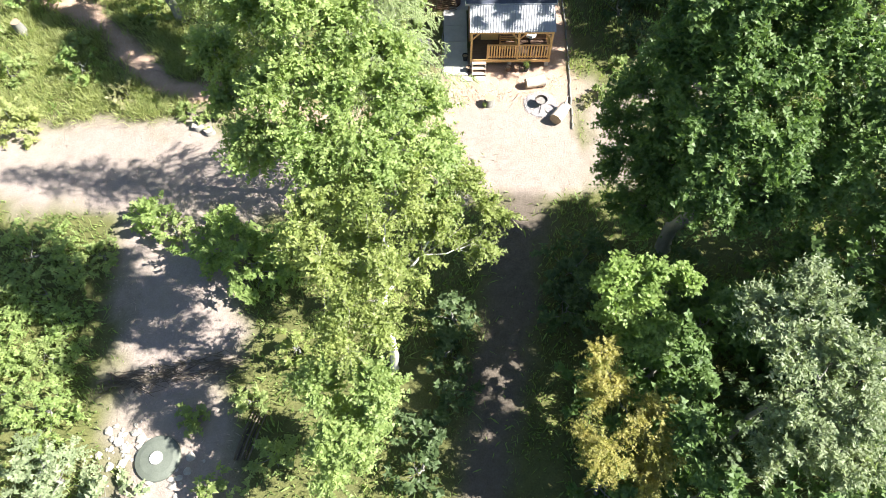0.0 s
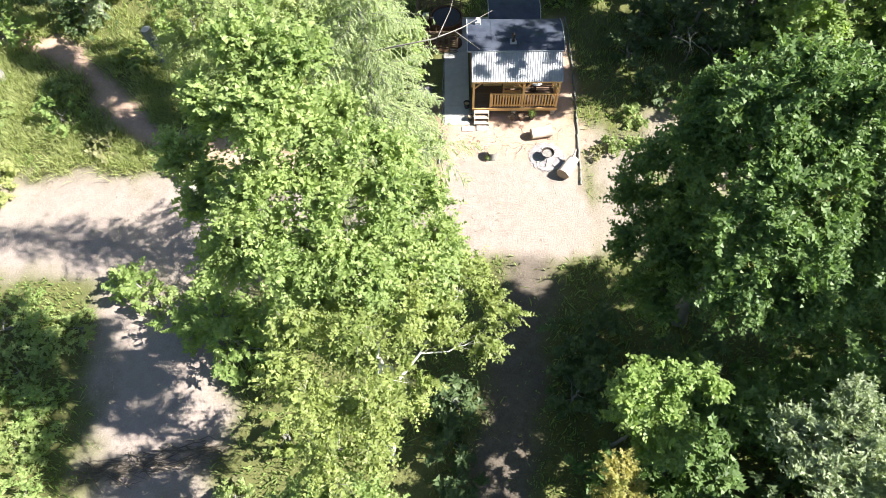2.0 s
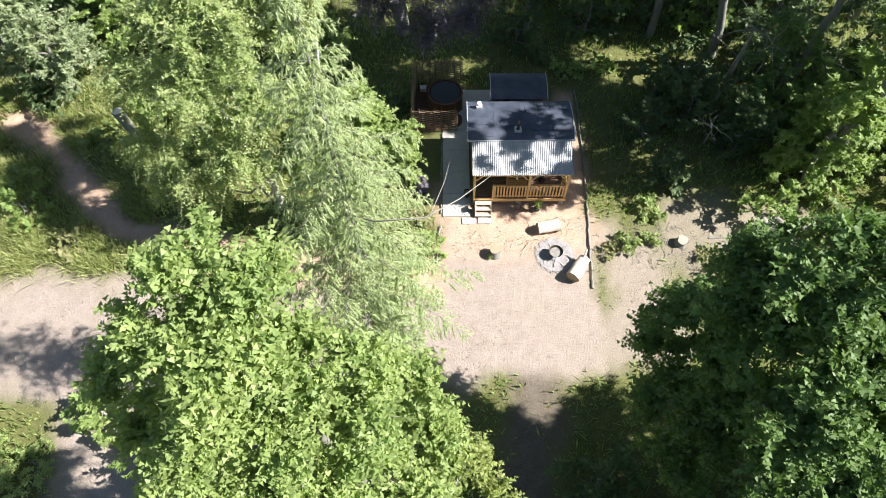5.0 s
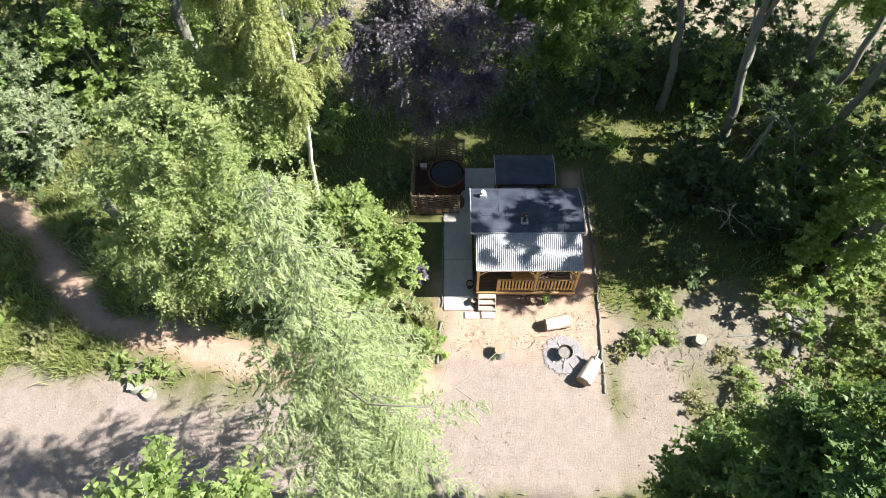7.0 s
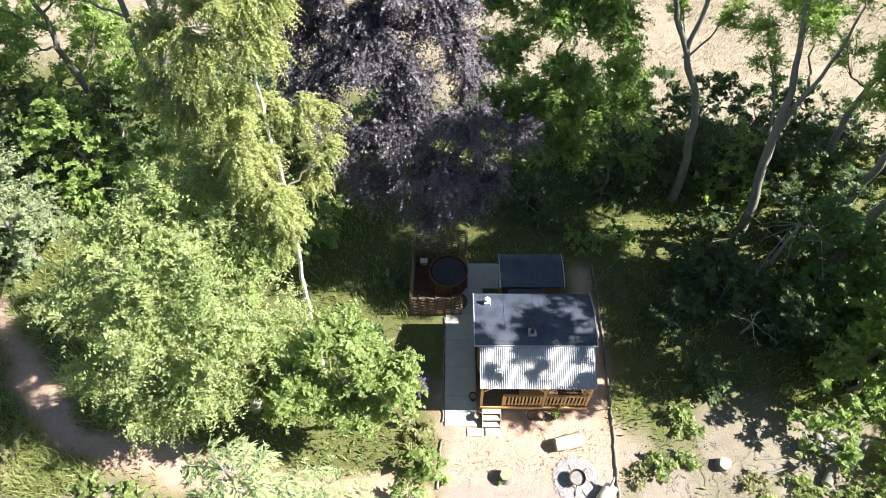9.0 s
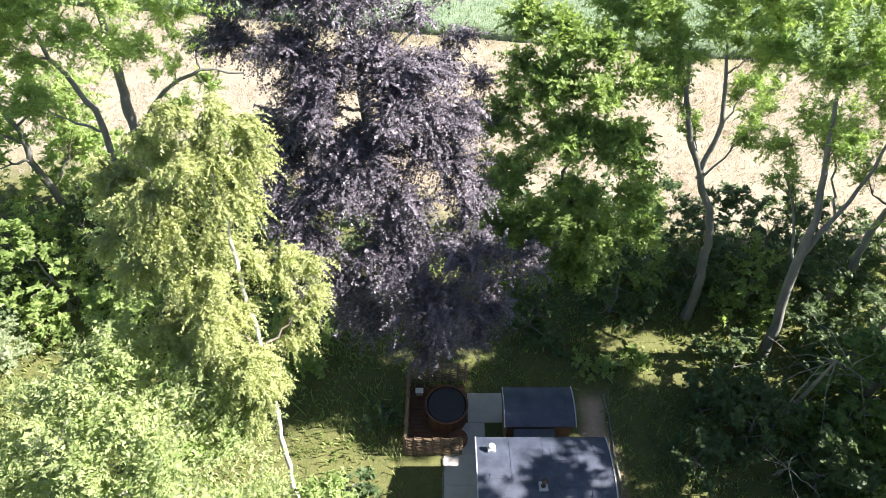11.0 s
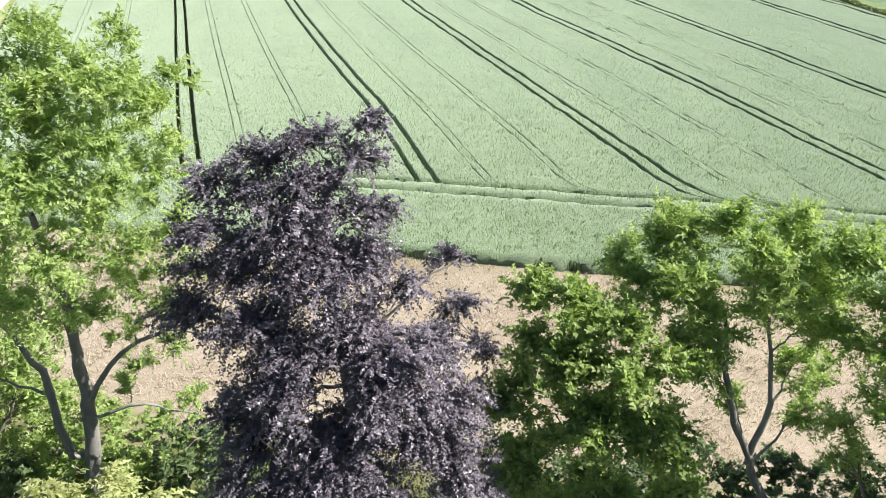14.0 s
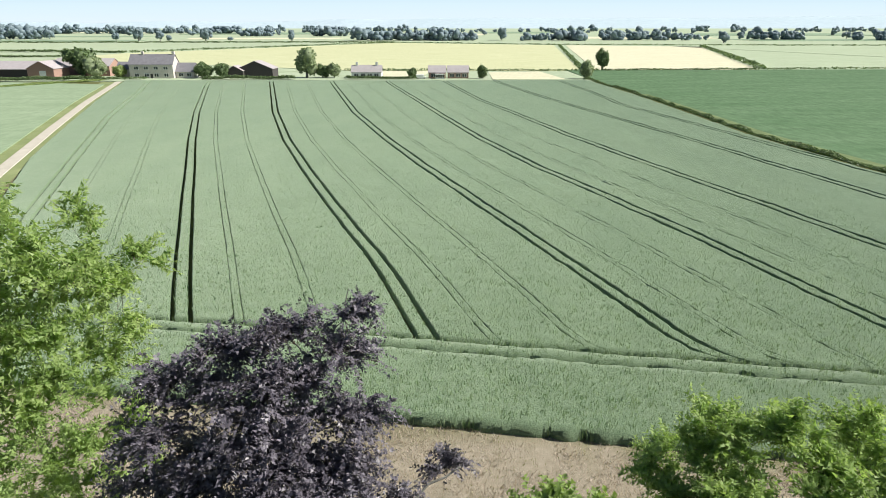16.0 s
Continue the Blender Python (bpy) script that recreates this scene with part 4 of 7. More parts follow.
def house(name, label, x, y, w, d, eave, ridge, wall_m, roof_m, bays=0, floors=1, chimneys=(), turn=0.0, along_x=True, door=None):
    root = thing(name, x, y, 0, label, "house" if bays else "barn", turn=turn)
    bm = bmesh.new()
    box(bm, -w / 2, w / 2, -d / 2, d / 2, -0.1, eave)
    for s in (-1, 1):
        if along_x:
            g = [bm.verts.new(q) for q in ((s * w / 2, -d / 2, eave), (s * w / 2, d / 2, eave), (s * w / 2, 0, ridge))]
        else:
            g = [bm.verts.new(q) for q in ((-w / 2, s * d / 2, eave), (w / 2, s * d / 2, eave), (0, s * d / 2, ridge))]
        bm.faces.new(g)
    part("wall", bm, wall_m, root)
    bm = bmesh.new()
    o, t = 0.35, 0.18
    for s in (-1, 1):
        if along_x:
            q = [(-w / 2 - o, 0, ridge), (w / 2 + o, 0, ridge), (w / 2 + o, s * (d / 2 + o), eave - 0.15), (-w / 2 - o, s * (d / 2 + o), eave - 0.15)]
        else:
            q = [(0, -d / 2 - o, ridge), (0, d / 2 + o, ridge), (s * (w / 2 + o), d / 2 + o, eave - 0.15), (s * (w / 2 + o), -d / 2 - o, eave - 0.15)]
        hi = [bm.verts.new((a, b2, c2 + t)) for a, b2, c2 in q]
        lo = [bm.verts.new((a, b2, c2 + 0.02)) for a, b2, c2 in q]
        bm.faces.new(hi), bm.faces.new(lo[::-1])
        for i in range(4):
            bm.faces.new((lo[i], lo[(i + 1) % 4], hi[(i + 1) % 4], hi[i]))
    bmesh.ops.recalc_face_normals(bm, faces=bm.faces)
    roof = part("roof", bm, roof_m, root)
    for cx in chimneys:
        part("chimney", boxed(cx - 0.6, cx + 0.6, -0.5, 0.5, ridge - 0.4, ridge + 1.6, bevel=0.05), wall_m, roof)
    for f in range(floors):
        for i in range(bays):
            wx = (i + 0.5) / bays * w * 0.9 - w * 0.45
            wz = eave / floors * (f + 0.27)
            wh, ww = 1.75 - 0.3 * f, min(1.15, w / bays * 0.36)
            win = part("window", boxed(wx - ww, wx + ww, -d / 2 - 0.08, -d / 2 + 0.05, wz, wz + wh), PAINT, root)
            for k in (-1, 1):
                part("pane", boxed(wx + k * ww * 0.48 - ww * 0.38, wx + k * ww * 0.48 + ww * 0.38, -d / 2 - 0.11, -d / 2 - 0.06, wz + 0.14, wz + wh - 0.14), PANE, win)
    if door:
        part("door", boxed(door[0], door[1], -d / 2 - 0.1, -d / 2 + 0.05, 0, door[2]), door[3], root)
    return root


house("farmhouse", "long two-storey pale stone farmhouse with a slate roof", -149.4, 340, 22, 9, 6.9, 11.6, STONE, SLATE, 4, 2, (-5, 10.4), door=(-0.6, 0.6, 2.4, BOARD_AND_SHADE))
house("farmhouse_wing", "low stone wing with a grey slate roof", -133.5, 342, 9, 8, 3.2, 7.4, STONE, SLATE, 2, 1)
house("farmhouse_wing", "low stone wing at the farmhouse's gable", -164.6, 343, 8, 7, 4.4, 7.8, STONE, SLATE)
house("cattle_barn", "long brick barn with a pale sheet roof", -228, 336, 44, 16, 5, 8.5, BOARD_AND_SHADE, LILAC)
house("cattle_barn", "red brick barn with a pale sheet roof behind the others", -192, 356, 30, 14, 5.4, 9.0, BRICK, LILAC)
house("brick_barn", "red brick barn with a pale door in its gable", -199.5, 333, 13, 14, 5.4, 8.8, BRICK, LILAC, along_x=False, door=(-0.6, 2.6, 4.4, PAINT))
# closed dark walls: the shade inside both open barns is their wall colour
house("open_barn", "grey-roofed open barn, its shaded inside painted as a dark wall", -99, 348, 18, 12, 4.5, 8.2, BOARD_AND_SHADE, LILAC, along_x=False)
house("hay_barn", "round-shouldered small barn, its shaded opening painted as a dark wall", -109, 344, 9, 9, 3.5, 6.0, BOARD_AND_SHADE, LILAC, along_x=False)
house("cottage", "grey-roofed white cottage behind a hedge", -41, 338, 15, 7, 3.2, 6.4, PAINT, LILAC, 4, 1, (-5, 5))
house("cottage", "red brick cottage with a brown tiled roof", -5.4, 338, 8.6, 7, 3.1, 6.2, BRICK, LILAC, 2, 1)
house("cottage", "red brick cottage with a pale tiled roof", 5.2, 338, 10.4, 7, 3.1, 6.2, BRICK, LILAC, 3, 1)
glasshouse = thing("conservatory", -4.0, 332.6, 0, "white-framed conservatory on the cottage's front", "conservatory")
part("base_wall", boxed(-2.2, 2.2, -1.5, 1.7, -0.1, 0.8), PAINT, glasshouse)
for k in range(6):
    part("glazing_bar", boxed(-2.2 + k * 0.86, -2.1 + k * 0.86, -1.5, -1.4, 0.8, 2.3), PAINT, glasshouse)
part("pane", boxed(-2.15, 2.15, -1.44, -1.40, 0.8, 2.28), PANE, glasshouse)
part("roof", boxed(-2.35, 2.35, -1.7, 1.8, 2.3, 2.5, bevel=0.06), PAINT, glasshouse)
van = thing("white_van", -13.5, 333.0, 0, "white van parked by the cottages", "van")
part("body", boxed(-2.4, 1.5, -0.95, 0.95, 0.35, 2.3, bevel=0.12), PAINT, van)
part("bonnet", boxed(1.5, 2.6, -0.92, 0.92, 0.35, 1.25, bevel=0.12), PAINT, van)
part("windscreen", boxed(1.42, 1.56, -0.85, 0.85, 1.3, 2.1), PANE, van)
for x in (-1.6, 1.6):
    for y in (-0.95, 0.75):
        bm = lathe([(0.34, 0), (0.36, 0.04), (0.36, 0.16), (0.34, 0.2)], 16)
        bmesh.ops.transform(bm, matrix=pose(x, y + 0.2, 0.36, 90, 0, 0), verts=bm.verts)
        part("wheel", bm, PANE, van)


# ---- trees of the wood ----
grow("alder_tree", "tall leafy alder with a full bright green crown", (-6.0, -12.2), [
    (-7.1, -11.6, 14.6, 0.95), (-6.1, -11.9, 14.4, 0.93), (-8, -12.3, 13.8, 0.87), (-8.9, -12.6, 12.5, 0.64), (-6.7, -13, 14.2, 0.96), (-5.6, -12.4, 13.3, 1.02), (-4.6, -12.1, 12.3, 0.84),
    (-7.1, -13.8, 12.8, 1.03), (-5.9, -13.4, 12.3, 1.05), (-4.6, -13.3, 11.8, 0.96), (-3.8, -11.9, 9.8, 0.84), (-3.4, -12.7, 8.5, 0.88), (-8, -14.1, 11, 0.91), (-6.4, -14.5, 11.4, 1.1),
    (-5.1, -14.6, 11, 1.1), (-3.9, -14.1, 10.3, 0.9), (-8.6, -13, 11.5, 0.66), (-3.2, -13.6, 7, 0.94), (-4.8, -12.1, 8, 1.24), (-6.2, -13.8, 8.6, 1.2), (-6.6, -12.4, 6.8, 1.1)],
    LEAF["alder"], 125000, (0.101, 0.090), (0.65, 14), 0.24, 0.25, 0.25, seed=1, kite=False, twig=PALE_TWIG, twigs=0.1, even=0.55, tight=0.4, subs=14)
grow("birch_tree", "yellow-green birch with pale limbs", (-5.2, -16.6), [
    (-6.5, -16.2, 10.6, 0.83), (-5.1, -16, 10.8, 0.95), (-4.1, -15.6, 10.6, 0.76), (-6.2, -17.3, 10.3, 0.89), (-5, -17.5, 10.2, 0.87), (-4, -16.7, 9, 0.73), (-6, -18, 7.8, 1), (-4.8, -17.9, 7.6, 0.77),
    (-2.6, -13.2, 7.6, 0.86), (-1.6, -13.7, 7, 0.61), (-2.1, -14.4, 6.2, 0.71), (-3.3, -14.1, 7.2, 0.85), (-5.2, -15.4, 8.0, 1.1), (-5.4, -16.6, 6.2, 1.1)],
    LEAF["birch"], 44000, (0.095, 0.078), (0.65, 13), 0.16, 0.1, 0.4, seed=2, bark=BIRCH_BARK, twig=PALE_TWIG, twigs=0.2, even=0.55, tight=0.4, kite=False)
grow("alder_bush", "bright green leafy bush beside the lane", (-6.4, -19.6), [(-6.3, -20.2, 5, 1.24), (-7, -19.1, 5.5, 0.88), (-5.3, -19.5, 6, 1.01), (-6.4, -20.9, 4.2, 0.91), (-6.2, -19.6, 3.2, 1.2)],
    LEAF["alder"], 32000, (0.11, 0.092), (0.5, 13), 0.08, 0.3, 0.2, seed=3, kite=False, category="bush")
grow("oak_tree", "broad dark green oak in full leaf", (6.2, -11.2), [
    (6.1, -9.9, 11.8, 1.41), (5.1, -10.4, 11.4, 1.29), (7.2, -10.3, 11.5, 1.45), (4.8, -9, 10.2, 1.32), (4.4, -10.3, 9.8, 1.28), (5.4, -11.5, 10.6, 1.39), (6.9, -11.3, 10.6, 1.46), (4, -9.2, 7.6, 1.25),
    (3.3, -9.2, 6.3, 0.93), (4.5, -10.7, 7.6, 1.4), (5, -12.3, 9.3, 1.43), (6.6, -12.4, 9, 1.51), (3.3, -10.8, 6, 1.1), (4.5, -11.6, 6.6, 1.43), (5.2, -13.2, 7.6, 1.35), (7, -13.4, 7.2, 1.43), (4, -12.3, 5, 1.32),
    (8.4, -10.8, 10.5, 1.72), (9.2, -11.9, 9, 1.81), (8.8, -12.9, 7.5, 1.49)],
    LEAF["oak"], 130000, (0.128, 0.106), (0.6, 12), 0.30, 0.2, 0.2, 0.9, 4, kite=False, crook=0.1, even=0.55, tight=0.45, subs=12)
grow("oak_sapling", "young oak in bright fresh leaf", (2.9, -16.2), [(2.6, -16.3, 6.6, 0.99), (3.9, -15.9, 6.4, 0.75), (2, -16, 6.8, 0.71), (3.1, -17, 5.6, 0.93), (2.9, -16.2, 4.4, 0.9)],
    LEAF["fresh"], 16000, (0.13, 0.09), (0.5, 12), 0.07, seed=5)
grow("ailing_tree", "small yellowing tree with browning leaves", (2.5, -19.9), [(1.7, -18.3, 5.6, 0.63), (2, -19.2, 5, 0.91), (3.1, -19.8, 4.6, 0.93), (1.9, -20.5, 4.2, 1.02), (3.5, -20.5, 4, 0.86), (2.8, -21.2, 3.6, 0.96)],
    LEAF["gold"], 30000, (0.085, 0.052), (0.6, 18), 0.07, 0.1, 0.35, seed=6, kite=False)
grow("willow_tree", "grey-green willow with pale upturned leaves", (7.0, -19.4), [
    (5.7, -17.7, 8, 0.87), (6.8, -17.7, 8.4, 1.06), (6.2, -18.8, 7.8, 1.05), (7.3, -19, 7.8, 1.07), (7.7, -20.1, 7, 1.1), (6.6, -20, 6.8, 1.08), (7.6, -21.2, 6, 1.13), (6.2, -21.1, 6, 0.92)],
    LEAF["willow"], 40000, (0.12, 0.065), (0.55, 14), 0.12, 0.5, 0.1, seed=7, even=0.6, kite=False)
larch = conifer("larch_tree", "pale green larch with long level boughs", (-5.2, -8.7), 17.8, 3.3, LEAF["larch"], 1, whorls=24, per=7, lean=(-0.2, 1.0), foot=0.26, sprays=60)
grow("hazel_tree", "wide bright green tree with arching twigs", (-10.6, -0.4), [
    (-11.1, 1.5, 10.3, 1.26), (-9.6, 1.5, 9.9, 1.25), (-12.6, 0.8, 9.3, 1.31), (-10.5, 0, 9.6, 1.57), (-8.9, 0.5, 8.6, 1.26), (-13.7, 0, 7.5, 1.4), (-11.7, -1, 8, 1.47), (-9.8, -1, 7.5, 1.45), (-14.0, -1, 5.2, 1.2),
    (-12.7, -1.5, 4.6, 1.6), (-14.4, -0.6, 2.6, 1.1), (-10.7, -1.5, 5.4, 1.6), (-8.3, -0.5, 6.8, 1.11), (-13.0, -1.3, 2.4, 1.2)],
    LEAF["hazel"], 88000, (0.108, 0.064), (0.8, 15), 0.16, 0.15, 0.35, seed=8, bark=PALE_TWIG, twig=PALE_TWIG, crook=0.12, twigs=0.4, subs=11, even=0.55, tight=0.4, kite=False)
grow("hazel_tree", "smaller bright green tree leaning over the path", (-6.2, -1.1), [(-6.5, -1, 6.6, 1.27), (-5.2, -1.2, 5.9, 1.1), (-6.2, -1.5, 3.8, 1.22), (-7.5, -1.5, 5.2, 1.15), (-4.8, -1.6, 4.8, 0.7), (-8.6, -1.5, 4.4, 1.1)],
    LEAF["alder"], 46000, (0.11, 0.088), (0.5, 14), 0.1, seed=9, kite=False)
grow("weeping_birch", "weeping birch with a white trunk and yellow-green strands", (-8.2, 1.4), [
    (-8.1, 3, 16.3, 0.6), (-7.3, 3, 16.3, 0.59), (-6.9, 3, 15.6, 0.49), (-9.1, 3.2, 15.4, 0.71), (-7.8, 2.5, 15.6, 0.76), (-10, 3.2, 14.4, 0.76), (-8.7, 2.5, 14.5, 0.94), (-7.5, 2.5, 14.6, 0.68), (-10.5, 3.2, 13, 0.62),
    (-9.6, 2.6, 12.8, 0.94), (-8.2, 2.2, 13.1, 0.86), (-7.4, 2.5, 12.7, 0.62), (-6.6, 2.8, 12.7, 0.56), (-6.6, 2.8, 11.3, 0.48), (-9.5, 2.4, 11.2, 0.86), (-8.4, 2.2, 11.2, 0.82), (-7.0, 2.7, 10.0, 0.5), (-8.0, 3.6, 14.4, 0.8), (-8.6, 3.6, 12.0, 0.8), (-8.1, 1.7, 12.0, 0.7), (-7.8, 1.6, 10.8, 0.65), (-8.6, 1.9, 10.0, 0.7), (-7.8, 0.9, 9.6, 0.5), (-7.7, 1.0, 11.0, 0.55), (-7.9, 1.3, 12.4, 0.65), (-7.4, 1.2, 10.2, 0.45)],
    LEAF["weep"], 150000, (0.075, 0.045), (0.62, 24), 0.095, -0.05, 0.85, seed=10, bark=BIRCH_BARK, twig=PALE_TWIG, stem=[(-8.0, 1.2, 3.2), (-7.9, 1.2, 6.2), (-7.75, 1.3, 9.1), (-7.7, 1.7, 11.5), (-7.8, 2.4, 14.0), (-7.8, 2.8, 16.2)], even=0.6, tight=0.4, twigs=0.1, kite=False, limb=TWIG)
grow("grey_willow", "rounded willow with grey-green leaves", (-21.6, 6.6), crown_lobes((-21.6, 6.6), 8.0, 2.5, (0.1, 1), n=15, size=0.45, seed=11), LEAF["willow"], 26000, (0.13, 0.075), (0.5, 13), 0.12, 0.4, 0.1, seed=11, kite=False)
grow("copper_beech", "tall copper beech with dark purple drooping leaves", (-5.4, 10.8), [
    (-6.3, 12.3, 17.4, 0.89), (-7.8, 12.3, 16.9, 0.91), (-5.2, 12.3, 16.9, 0.81), (-8.3, 12, 16.1, 0.77), (-6.7, 11.8, 16.1, 1.3), (-5.2, 11.8, 15.7, 0.89), (-8.3, 11.5, 14.6, 1.3), (-6.3, 11, 14.5, 1.4), (-9.9, 11.5, 13.1, 1.0),
    (-7.9, 10.8, 13, 1.4), (-5.6, 10.5, 12.9, 1.5), (-4.4, 11.5, 13.7, 0.7), (-7.2, 10, 11.5, 1.6), (-4.7, 9.5, 11.6, 1.6), (-2.9, 9.8, 11.3, 1.15), (-8.9, 10.3, 10.4, 1.0), (-3.1, 9, 9.9, 1.2)]
    + [(-6, 8.8, 9.9, 1.7), (-8.6, 9.3, 8.7, 1.1), (-7.6, 8, 8.3, 1.35), (-4.8, 7.3, 7.9, 1.6), (-2.4, 7.5, 8, 1.3), (-0.5, 8.0, 6.7, 0.9), (-6.7, 7.2, 6.7, 1.2), (-3.7, 6.5, 6.2, 1.5), (-1.8, 7.0, 5.5, 1.1), (-4.1, 6.1, 4.3, 1.1), (-6, 6.7, 5.3, 1.1), (-2.7, 6.6, 4.4, 0.9),
       (-3, 12.8, 13.7, 0.57), (-2.9, 12.5, 12.4, 0.7), (-2.2, 12.3, 11.2, 0.65), (-3.5, 11.5, 11.9, 0.75), (-5.2, 12.7, 17.7, 0.42), (-4.8, 12.9, 17.9, 0.3), (-8.9, 12.0, 16.5, 0.8), (-9.2, 11.6, 15.4, 0.85), (-9.5, 11.4, 14.3, 0.8), (-4.6, 8.2, 9.2, 1.3), (-5.6, 8.0, 7.4, 1.2), (-6.8, 8.6, 9.4, 1.1), (-2.6, 8.6, 9.2, 0.9), (-4.0, 9.6, 13.0, 0.9), (-6.9, 11.4, 15.2, 1.2), (-5.3, 11.3, 14.6, 1.1), (-7.0, 10.6, 12.2, 1.2), (-5.0, 10.0, 12.2, 1.2), (-3.6, 10.4, 12.4, 0.9), (-6.0, 9.5, 10.6, 1.3), (-3.9, 9.4, 10.6, 1.2), (-7.9, 9.8, 9.8, 1.1)],
    LEAF["beech"], 350000, (0.086, 0.064), (0.75, 20), 0.34, 0.05, 0.42, 0.62, 12, stem=[(-5.5, 10.9, 4.0), (-5.7, 11.2, 8.0), (-6.0, 11.6, 12.0), (-6.2, 12.0, 15.0), (-6.0, 12.4, 17.0)],
    boughs=[(0.07, [(-5.6, 11.4, 11.4), (-4.0, 12.2, 13.2), (-2.7, 12.8, 13.9)]), (0.06, [(-5.4, 11.4, 9.6), (-3.6, 12.0, 12.0), (-2.6, 12.4, 12.0), (-2.0, 12.3, 11.0)]), (0.03, [(-5.9, 12.4, 16.4), (-5.4, 12.8, 17.6), (-5.1, 12.9, 18.3)])], tight=0.35, even=0.5, subs=15, twigs=0.08, kite=False)
ASH = dict(rise=0.8, lift=0.45, hang=0.2, crook=0.075, even=0.6, flat=0.95, tight=0.4, kite=False)
grow("ash_tree", "tall grey-limbed ash with light green leaves", (-17.0, 14.7), [
    (-12.9, 12.5, 19, 1.33), (-11.3, 12.5, 19.0, 1.11), (-10.7, 13, 18.7, 0.8), (-13, 12, 17.8, 1.49), (-11.8, 12.5, 17.8, 1.31), (-10.8, 14, 17.7, 0.86), (-10.6, 14.5, 16.7, 0.62), (-13.2, 11.5, 16.6, 1.5), (-12.3, 12.5, 16.1, 1.37), (-11.4, 14, 15.9, 1.08),
    (-11.5, 14.5, 14.2, 0.95), (-12.9, 13.5, 14, 1.2), (-13.6, 11.5, 14.8, 1.4), (-11.3, 14.5, 12.8, 0.87), (-12.7, 14, 12.2, 0.8), (-14.2, 11.5, 13.1, 1.11), (-14, 13.5, 11.5, 0.7)]
    + [(-14.7, 12.5, 18.5, 1.58), (-15.9, 12.5, 16.3, 1.88), (-16.7, 12.5, 13.6, 1.61), (-18.4, 13, 15.2, 2.29), (-10.9, 13.4, 19.8, 0.5), (-10.2, 14.5, 18.4, 0.55), (-12.6, 12.8, 19.9, 0.8), (-16.8, 13.5, 18.6, 1.6), (-12.1, 14.4, 11.3, 0.7), (-13.2, 13.8, 10.6, 0.6), (-12.2, 14.2, 9.4, 0.7), (-13.7, 14.5, 8.6, 0.65), (-15.0, 14.7, 11.0, 0.9), (-16.4, 13.6, 11.6, 1.0), (-12.0, 14.5, 7.0, 0.55), (-18.6, 14.0, 11.4, 1.5), (-18.9, 14.0, 8.8, 1.2), (-14.4, 14.8, 7.4, 0.5)],
    LEAF["ash"], 138000, (0.12, 0.06), (0.65, 18), 0.32, seed=13, stem=[(-17.0, 14.6, 2.6), (-16.2, 14.5, 6.2), (-15.9, 14.5, 7.9), (-15.5, 14.4, 10.0), (-15.1, 14.0, 12.0), (-14.6, 13.4, 15.0)],
    boughs=[(0.18, [(-17.4, 14.5, 4.0), (-17.1, 14.5, 7.9), (-17.3, 14.5, 9.0), (-17.7, 14.3, 10.5), (-17.6, 13.8, 13.0)]), (0.12, [(-15.8, 14.4, 6.9), (-14.9, 14.3, 8.3), (-13.6, 14.3, 9.6), (-12.5, 14.3, 10.1), (-11.7, 14.3, 10.2), (-10.7, 14.3, 10.1)]),
            (0.08, [(-16.3, 14.4, 6.0), (-15.2, 14.3, 6.4), (-13.9, 14.3, 6.9), (-13.0, 14.3, 6.5), (-11.9, 14.3, 6.4)])], **ASH)
grow("ash_tree", "grey-limbed ash with light green leaves", (7.6, 10.3), [
    (2.1, 13, 13.8, 0.86), (3.2, 12.5, 14.8, 1.16), (3.3, 11.5, 13.8, 1.31), (4.5, 12, 14.9, 1.17), (5.8, 12, 14.9, 1.03), (5, 11, 14.1, 1.32), (6.6, 11.5, 13.8, 1.06), (4, 11, 13, 1), (6.4, 11, 12.8, 0.88), (2.4, 12, 13.1, 0.84), (4.3, 11, 11.2, 0.62), (7.3, 11, 9.8, 0.6), (6.8, 11.4, 11.2, 0.55), (5.6, 11.6, 9.6, 0.45)],
    LEAF["ash"], 54000, (0.12, 0.06), (0.65, 18), 0.2, seed=14, stem=[(7.6, 10.4, 2.4), (7.3, 10.4, 4.5), (6.6, 10.5, 6.6), (5.8, 10.5, 8.2), (5.1, 10.6, 9.9), (4.6, 10.8, 11.4), (4.4, 11.3, 13.0)],
    boughs=[(0.13, [(5.8, 10.5, 8.3), (6.0, 10.5, 10.1), (5.7, 10.7, 11.8), (5.4, 11.0, 13.2)])], **ASH)
grow("ash_tree", "grey-limbed ash leaning out of the scrub", (10.2, 8.0), [
    (7, 10.5, 14.8, 1.17), (6.9, 9, 15.1, 1.25), (8.5, 10, 15.1, 1.54), (6.9, 10, 13.4, 0.85), (7.4, 9, 13.5, 1), (8.2, 9, 13.8, 1.35), (7.3, 11, 11.4, 0.66), (8.7, 10.5, 10.7, 0.97), (9.3, 9.5, 11.1, 1.14), (10.2, 9.4, 13.4, 1.4), (10.6, 10.4, 11.6, 1.2), (8.8, 11.4, 9.0, 0.85), (10.2, 11, 9.6, 0.95), (7.8, 11.6, 10.2, 0.65), (9.6, 11.6, 7.4, 0.8)],
    LEAF["ash"], 54000, (0.12, 0.06), (0.65, 18), 0.22, seed=15, stem=[(9.9, 8.0, 2.8), (9.4, 8.0, 5.6), (9.2, 8.1, 8.2), (8.9, 8.8, 10.4), (8.4, 9.4, 12.6)],
    boughs=[(0.12, [(9.3, 8.1, 6.8), (9.9, 8.3, 9.2), (10.3, 8.8, 11.4)])], **ASH)
